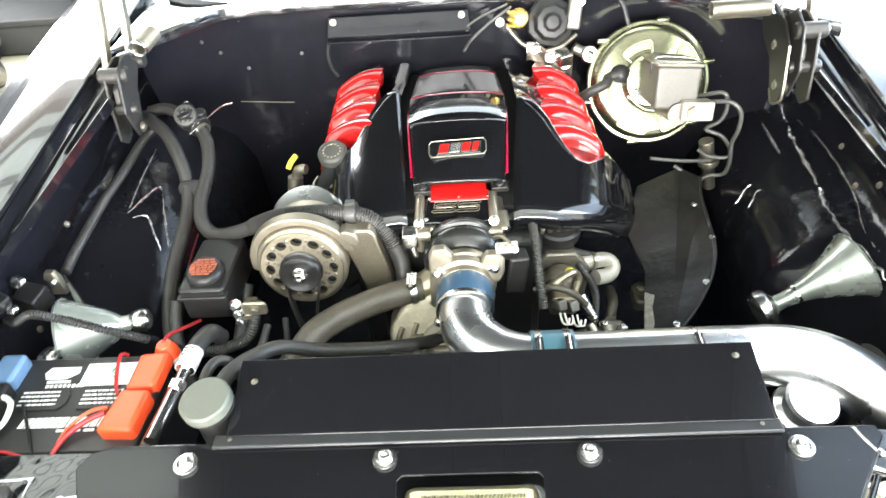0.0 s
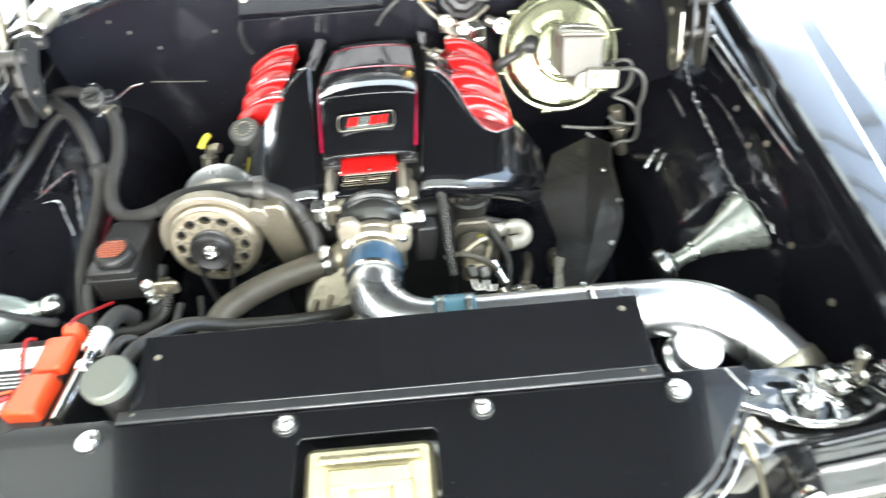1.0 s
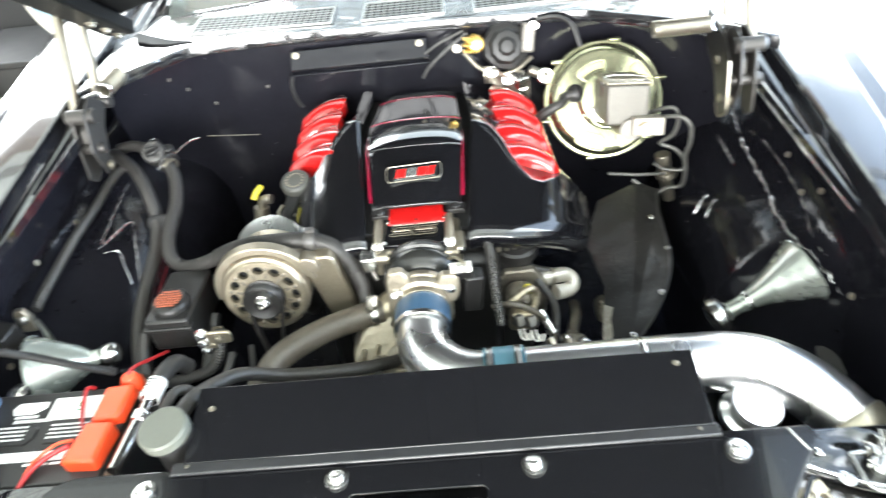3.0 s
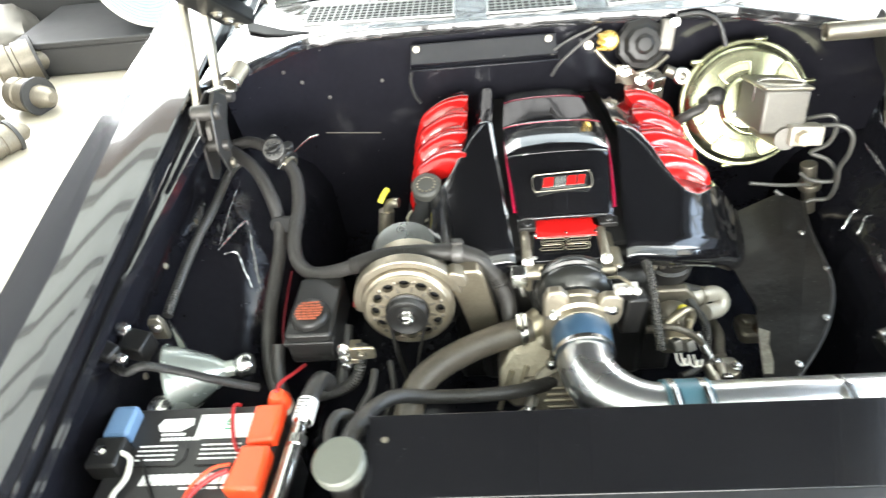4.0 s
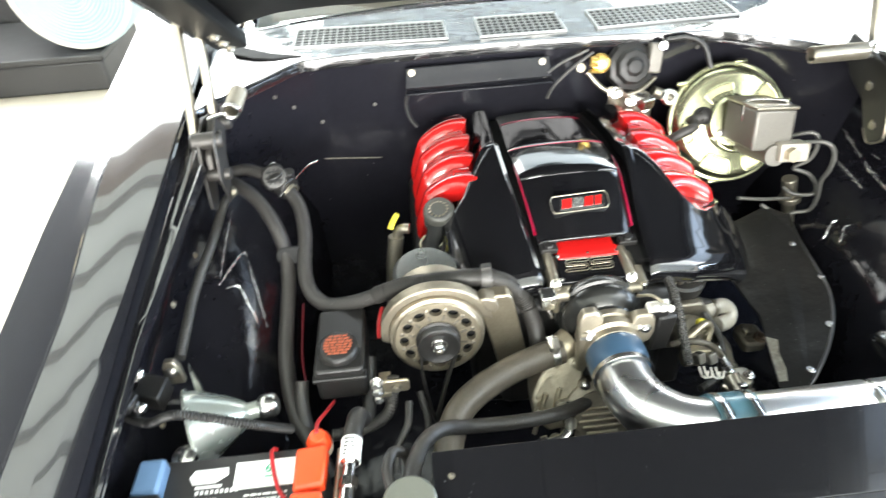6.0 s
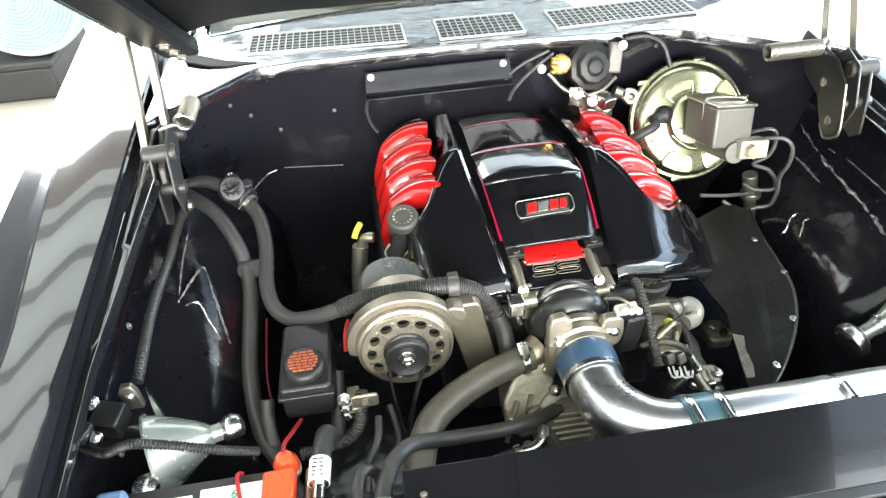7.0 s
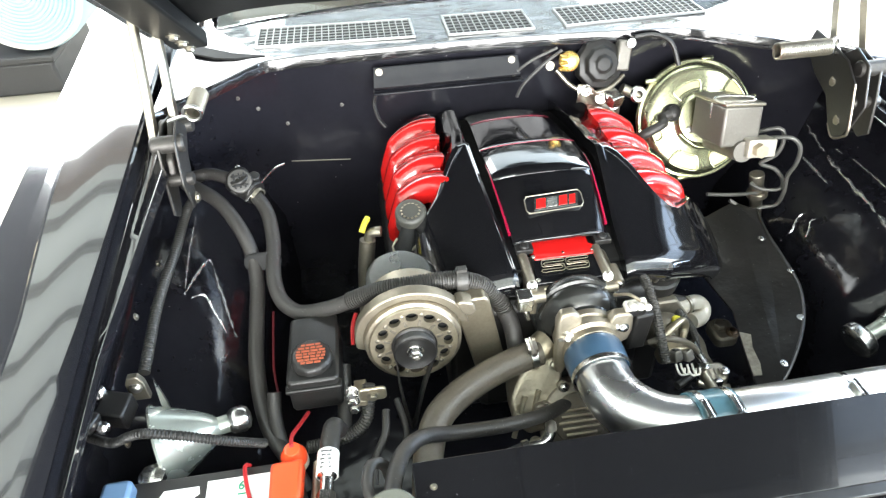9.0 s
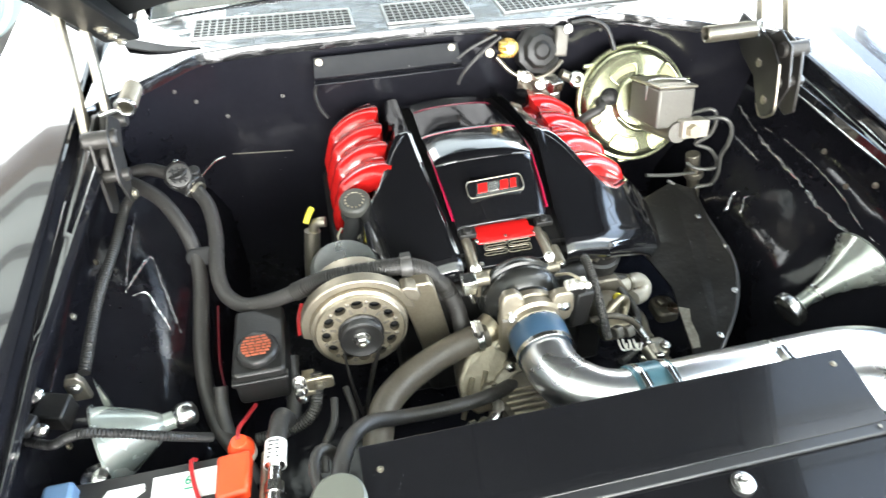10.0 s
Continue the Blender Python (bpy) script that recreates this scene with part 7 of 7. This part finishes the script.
hose("corrugated_loom", [(0.095, 0.99, 0.85), (0.108, 0.95, 0.835), (0.112, 0.90, 0.81), (0.115, 0.86, 0.77), (0.12, 0.83, 0.73)], 0.0085, LOOM, "black corrugated loom by the throttle", "cable", 12, 0.0016, 0.0045)
hose("corrugated_loom", [(0.206, 0.970, 0.717), (0.219, 0.955, 0.700), (0.233, 0.945, 0.681), (0.241, 0.930, 0.656), (0.239, 0.910, 0.633), (0.230, 0.890, 0.611), (0.199, 0.870, 0.609), (0.179, 0.860, 0.611)], 0.0075, LOOM, "thin corrugated loom round the pump", "cable", 10, 0.0014, 0.0045)
hose("pump_hose", [(0.107, 0.880, 0.731), (0.126, 0.875, 0.741), (0.146, 0.868, 0.746), (0.173, 0.866, 0.735), (0.203, 0.872, 0.702), (0.222, 0.880, 0.660), (0.236, 0.895, 0.603)], 0.0062, OLD_RUBBER, "thin brown rubber hose looped over the pump", "hose", 12)
hose("sensor_wire", [(0.03, 0.90, 0.85), (0.045, 0.875, 0.872), (0.06, 0.86, 0.868)], 0.003, BRACKET, "tan sensor wire by the throttle", "wire", 8)

water = thing("water_pump", (-0.08, 0.83, 0.66), "tan cast water pump housing", "water pump")
bm = B()
prism(bm, [(-0.176, 0.668), (-0.150, 0.648), (-0.105, 0.652), (-0.082, 0.690), (-0.070, 0.745), (-0.100, 0.764), (-0.150, 0.735), (-0.176, 0.700)], lambda u, v, w: V(u, 0.815 + w + 0.8 * (v - 0.70), v), -0.05)
wp = part("housing", bm, CAST, water, "tan cast housing", bevel=0.006)
part("neck", sweep(B(), [(-0.128, 0.872, 0.735), (-0.112, 0.880, 0.748), (-0.092, 0.890, 0.752)], lambda q: 0.024 + 0.008 * q, 22), BRACKET, wp)
for c in ((-0.165, 0.79, 0.680), (-0.090, 0.825, 0.745), (-0.075, 0.79, 0.690), (-0.14, 0.775, 0.640)):
    bolt(wp, (c[0], 0.812 + 0.8 * (c[2] - 0.70), c[2]), (0, -0.8, 0.62), 0.007, 0.008, DULL_STEEL)
for k in range(3):
    part("web", sweep(B(), [(-0.178 + 0.03 * k, 0.772 + 0.012 * k, 0.650), (-0.150 + 0.028 * k, 0.812 + 0.010 * k, 0.712)], 0.005, 8), BRACKET, wp)
bm = B()
lathe(bm, (-0.125, 0.800, 0.690), (0, -1, 0.4), [(0.012, 0), (0.012, 0.01), (0.008, 0.012), (0, 0.008)], 20)
part("boss", bm, CAST_DARK, water)
for c in ((-0.035, 0.80, 0.765), (-0.05, 0.825, 0.81), (-0.085, 0.85, 0.81)):
    part("stud", rod(B(), c, V(*c) + V(0.01, -0.02, 0.02), 0.006, seg=6), STEEL, water)
fan = thing("ribbed_cover", (-0.055, 0.78, 0.62), "ribbed cast cover with a ring of bolts", "cover")
GN = V(0.0, -0.80, 0.60).normalized()
GC = V(-0.056, 0.778, 0.672)
G_UP = V(0, 0.60, 0.80).normalized()
bm = B()
lathe(bm, GC, GN, [(0.066, -0.05), (0.066, -0.004), (0.062, 0.0), (0.050, 0.002), (0.048, 0.005), (0.0, 0.006)], 44)
drum_part = part("cover_drum", bm, CAST_DARK, fan, "stained cast cover")
for k in range(5):
    half = 0.040 - 0.006 * abs(k - 2)
    c = GC + GN * 0.008 + G_UP * (0.011 * (k - 2) - 0.004)
    part("rib", sweep(B(), [c - V(half, 0, 0), c, c + V(half, 0, 0)], 0.0030, 8, 0.01), BRACKET, drum_part)
for t in (25, 75, 110, 155, 205, 250, 290, 335):
    c = GC + V(0.064 * math.cos(radians(t)), 0, 0) + G_UP * 0.064 * math.sin(radians(t))
    part("lug", lathe(B(), c - GN * 0.03, GN, [(0.011, 0), (0.011, 0.030), (0.009, 0.032), (0, 0.032)], 16), CAST_DARK, drum_part)
    bolt(drum_part, c + GN * 0.002, GN, 0.0055, 0.005)
coolant_pipe = thing("coolant_pipe", (-0.14, 0.75, 0.70), "short black coolant hose with a steel elbow", "hose")
part("hose_end", sweep(B(), [(-0.30, 0.70, 0.690), (-0.22, 0.705, 0.695), (-0.165, 0.715, 0.700)], 0.013, 16), RUBBER, coolant_pipe)
part("elbow", sweep(B(), [(-0.166, 0.715, 0.700), (-0.140, 0.720, 0.702), (-0.124, 0.735, 0.705), (-0.118, 0.755, 0.70)], 0.010, 14), STEEL, coolant_pipe, "bright steel elbow")
part("clamp", lathe(B(), (-0.178, 0.713, 0.699), (1, 0.18, 0.05), [(0.0135, 0), (0.0155, 0), (0.0155, 0.012), (0.0135, 0.012)], 20), STEEL, coolant_pipe)

# ---- radiator support fittings ----


def stud(x, y, tall, label):
    t = thing("hood_bumper", (x, y, 0.80), label, "hood bumper", "hood bumpers")
    part("washer", lathe(B(), (x, y, 0.803), (0, 0, 1), [(0, 0), (0.019, 0), (0.019, 0.003), (0.012, 0.006), (0, 0.006)], 28), STEEL, t)
    part("stem", sweep(B(), [(x, y, 0.805), (x - 0.002, y + 0.004, 0.805 + tall)], 0.006, 12), DULL_STEEL, t)
    part("head", lathe(B(), (x - 0.002, y + 0.004, 0.80 + tall), (0, 0.1, 1), [(0, 0), (0.010, 0.002), (0.011, 0.010), (0.008, 0.016), (0, 0.017)], 20), STEEL, t)


stud(-0.752, 0.468, 0.035, "bright adjustable hood bumper stud")
stud(0.690, 0.478, 0.040, "bright adjustable hood bumper stud")
for cx, name in ((-0.685, "grommet"), (0.600, "grommet")):
    t = thing(name, (cx, 0.432, 0.80), "black rubber grommet in a pressed square", "grommet")
    part("plug", lathe(B(), (cx, 0.432, 0.800), (0, 0, 1), [(0.015, 0), (0.015, 0.012), (0.012, 0.015), (0, 0.015)], 24), RUBBER if cx < 0 else STEEL, t)
    part("seat", sweep(B(), [V(cx + a, 0.432 + b, 0.803) for a, b in ((-0.028, -0.018), (-0.020, -0.030), (0.020, -0.030), (0.030, -0.016), (0.030, 0.024), (0.026, 0.028), (-0.026, 0.026), (-0.028, 0.02), (-0.028, -0.018))], 0.0030, 8, 0.01), WORN_GLINT, t)
for x, y in ((-0.82, 0.45), (-0.60, 0.41), (0.53, 0.45), (0.64, 0.42), (0.745, 0.46), (0.55, 0.41)):
    bolt(car, (x, y + 0.012, 0.802), (0, 0, 1), 0.007, 0.006)
# added crumpled bright sheet, bolted on, painting the pressed plate's white highlights
highlight_sheet = thing("plate_highlight", (0.645, 0.455, 0.803), "added bright sheet standing for highlights on the support plate", "bracket")


def bent(u, v):
    x, y = 0.578 + 0.122 * u + 0.020 * v, 0.424 + 0.030 * u + 0.050 * v
    return V(x, y, 0.8095 + 0.004 * math.sin(70 * x + 3 * math.sin(90 * y)) * math.cos(95 * y - 30 * x) + 0.003 * math.sin(150 * x + 60 * y))


part("plate", sheet(B(), bent, 44, 24, 0.002), CRUMPLED_GLINT, highlight_sheet, "crumpled bright sheet painting reflections")
for a, b in (((0.592, 0.430, 0.815), (0.618, 0.478, 0.824)), ((0.700, 0.440, 0.820), (0.724, 0.480, 0.826))):
    part("flange", sweep(B(), [a, (V(*a) + V(*b)) / 2 + V(0.004, 0, 0.002), b], 0.0035, 8), WORN_GLINT, highlight_sheet)
for x, y in ((0.612, 0.452), (0.668, 0.470)):
    bolt(highlight_sheet, (x, y, 0.810), (0, 0, 1), 0.008, 0.008)
hose("release_cable", [(0.486, 0.386, 0.806), (0.489, 0.370, 0.802), (0.490, 0.345, 0.800), (0.484, 0.315, 0.799), (0.476, 0.286, 0.795), (0.466, 0.240, 0.770), (0.46, 0.22, 0.74)], 0.0042, BRACKET, "tan hood release cable", "cable", 8)
t = thing("cable_clip", (0.485, 0.39, 0.80), "pale metal cable end clip", "clip")
bm = B()
lathe(bm, (0.482, 0.395, 0.806), (0.2, -0.3, 1), [(0.0, 0), (0.012, 0), (0.013, 0.006), (0.008, 0.010), (0, 0.011)], 18)
sweep(bm, [(0.484, 0.392, 0.812), (0.488, 0.376, 0.808), (0.490, 0.360, 0.803)], 0.0065, 10)
box(bm, (0.500, 0.408, 0.806), (0.030, 0.016, 0.004), (10, 0, 20))
box(bm, (0.516, 0.396, 0.800), (0.005, 0.034, 0.010), (0, 0, 24))
part("clip_body", bm, BRACKET, t)

# bright headlight bezels below the nose panel
for sx, name in ((-0.755, "headlight"), (0.695, "headlight")):
    t = thing(name, (sx, 0.27, 0.58), "twin round headlights in a bright chrome bezel", "headlight", "headlights")
    for dx in (-0.110, 0.110):
        def on_bezel(u, v, w):
            return V(u, 0.284 - 0.75 * (0.80 - v) - 0.8 * w, v + 0.052 + 0.10 * (abs(u + 0.03) - 0.5) + 0.6 * w)
        bz = part("bezel", prism(B(), rounded(sx + dx - 0.107, 0.60, sx + dx + 0.107, 0.80, 0.055, 10), on_bezel, 0.03), CHROME, t, "bright chrome bezel", bevel=0.010)
        part("bezel_slot", prism(B(), rounded(sx + dx - 0.075, 0.752, sx + dx + 0.085, 0.757, 0.002, 3), lambda u, v, w: on_bezel(u, v, w + 0.001), 0.002), PLASTIC, bz, "dark slot")
    for dx in (-0.105, 0.105):
        part("lens", lathe(B(), (sx + dx, 0.178, 0.730), (0, -1, 0.5), [(0.080, 0), (0.078, 0.006), (0.07, 0.004), (0.06, 0.016), (0.03, 0.026), (0, 0.03)], 36), LABEL, t, "pale round lens")

# ---- clutter on the garage floor ----


def lump(name, at, r, m, label, category, squash=0.6, seed=0):
    rng = random.Random(seed)
    bm = B()
    bmesh.ops.create_icosphere(bm, subdivisions=3, radius=r)
    off = V(rng.uniform(0, 9), rng.uniform(0, 9), rng.uniform(0, 9))
    for v in bm.verts:
        k = 1 + 0.35 * noise.noise(v.co / r * 1.3 + off) + 0.12 * noise.noise(v.co / r * 4 + off)
        v.co = V(v.co.x * k, v.co.y * k, max(-r * squash * 0.8, v.co.z * k * squash))
    low = min(v.co.z for v in bm.verts)
    bmesh.ops.translate(bm, vec=V(at[0], at[1], -low), verts=bm.verts)
    return tagged(part(name, bm, m, None), label, category)


trestle = thing("timber_trestle", (-3.3, 3.0, 0), "pale timber trestle among the clutter", "trestle")
for a, b in (((-3.35, 3.35, 0.9), (-2.95, 2.95, 0.0)), ((-3.75, 3.35, 0.9), (-4.0, 2.9, 0.0)), ((-3.0, 3.3, 0.75), (-3.9, 2.7, 0.35))):
    bm = B()
    d = (V(*b) - V(*a))
    m = Matrix.Translation((V(*a) + V(*b)) / 2) @ turn_to(d) @ Matrix.Diagonal((0.09, 0.05, d.length, 1))
    bmesh.ops.create_cube(bm, size=1, matrix=m)
    part("leg", bm, TIMBER, trestle, bevel=0.004)


def motor(at, r, length, yaw, label):
    t = thing("engine_part", (at[0], at[1], 0), label, "engine part", "spare engine parts")
    ax = V(math.cos(radians(yaw)), math.sin(radians(yaw)), 0)
    part("can", lathe(B(), V(at[0], at[1], r), ax, [(0, 0), (r * 0.8, 0), (r, 0.02), (r, length * 0.25), (r * 0.9, length * 0.27), (r * 0.9, length * 0.33), (r, length * 0.35), (r, length * 0.6), (r * 0.7, length * 0.65), (r * 0.6, length * 0.9), (r * 0.3, length), (0, length)], 28), CAST_DARK, t)
    part("flange", lathe(B(), V(at[0], at[1], r) + ax * length * 0.6, ax, [(r * 0.7, 0), (r * 1.15, 0), (r * 1.15, 0.02), (r * 0.7, 0.02)], 20), BOX_DARK, t)


motor((-3.05, 3.62), 0.10, 0.32, -20, "dusty tan starter motor on the floor")
motor((-3.35, 3.95), 0.13, 0.4, 35, "dusty tan gearbox part on the floor")
motor((-2.87, 2.97), 0.08, 0.25, 60, "small dusty tan motor on the floor")
lump("cloth", (-2.80, 2.58), 0.12, GREY_IRON, "crumpled grey cloth on the floor", "cloth", 0.5, 3)
lump("cardboard_scrap", (-2.70, 2.12), 0.16, ORANGE_INK, "flattened orange-brown cardboard on the floor", "cardboard", 0.12, 5)
lump("cloth", (-3.35, 2.55), 0.25, BROWN, "dark crumpled cloth on the floor", "cloth", 0.5, 8)
lump("casting", (-3.05, 3.15), 0.17, CAST_DARK, "tan stained metal casting on the floor", "casting", 0.7, 11)
lump("casting", (-3.5, 3.4), 0.22, CAST_DARK, "tan stained metal casting on the floor", "casting", 0.6, 14)
lump("casting", (-3.6, 4.5), 0.26, GREY_IRON, "grey metal casting on the floor", "casting", 0.7, 17)

chest = thing("tool_chest", (-2.75, 4.4, 0), "low dark grey storage chest standing on the floor", "chest")
part("body", box(B(), (-2.72, 4.42, 0.10), (1.08, 0.72, 0.20)), BOX_DARK, chest, bevel=0.02)
part("lid", box(B(), (-2.72, 4.42, 0.22), (1.12, 0.76, 0.04)), BOX_DARK, chest, bevel=0.01)
cabinet = thing("tool_cabinet", (-3.1, 5.15, 0), "tall dark grey cabinet against the clutter", "cabinet")
part("body", box(B(), (-3.15, 5.15, 0.65), (1.3, 0.6, 1.3)), BOX_DARK, cabinet, bevel=0.02)
part("top", box(B(), (-3.15, 5.15, 1.32), (1.34, 0.64, 0.04)), BOX_DARK, cabinet, bevel=0.01)
drum = thing("plastic_drum", (-2.24, 4.4, 0.24), "pale blue ribbed plastic drum lying on the chest", "drum")
dp = [(0.33, 0.012), (0.345, 0.0), (0.36, 0.02)]
for k in range(10):
    dp += [(0.36, 0.06 + 0.05 * k), (0.366, 0.08 + 0.05 * k)]
dp += [(0.35, 0.60), (0.3, 0.62), (0, 0.62)]
part("drum_body", lathe(B(), (-2.24, 4.10, 0.607), (0, 1, 0), dp, 56), DRUM_BLUE, drum)
end = [(0.0, 0.012)]
for k in range(15):
    end += [(0.020 + 0.021 * k, 0.014), (0.025 + 0.021 * k, 0.004), (0.033 + 0.021 * k, 0.004), (0.038 + 0.021 * k, 0.014)]
part("drum_end", lathe(B(), (-2.24, 4.10, 0.607), (0, 1, 0), end, 64), DRUM_BLUE, drum, "ringed pale blue end")
part("drum_rim", lathe(B(), (-2.24, 4.10, 0.607), (0, 1, 0), [(0.325, 0.014), (0.330, -0.004), (0.345, -0.006), (0.352, 0.004)], 64), WHITE_PLASTIC, drum, "pale rolled rim")
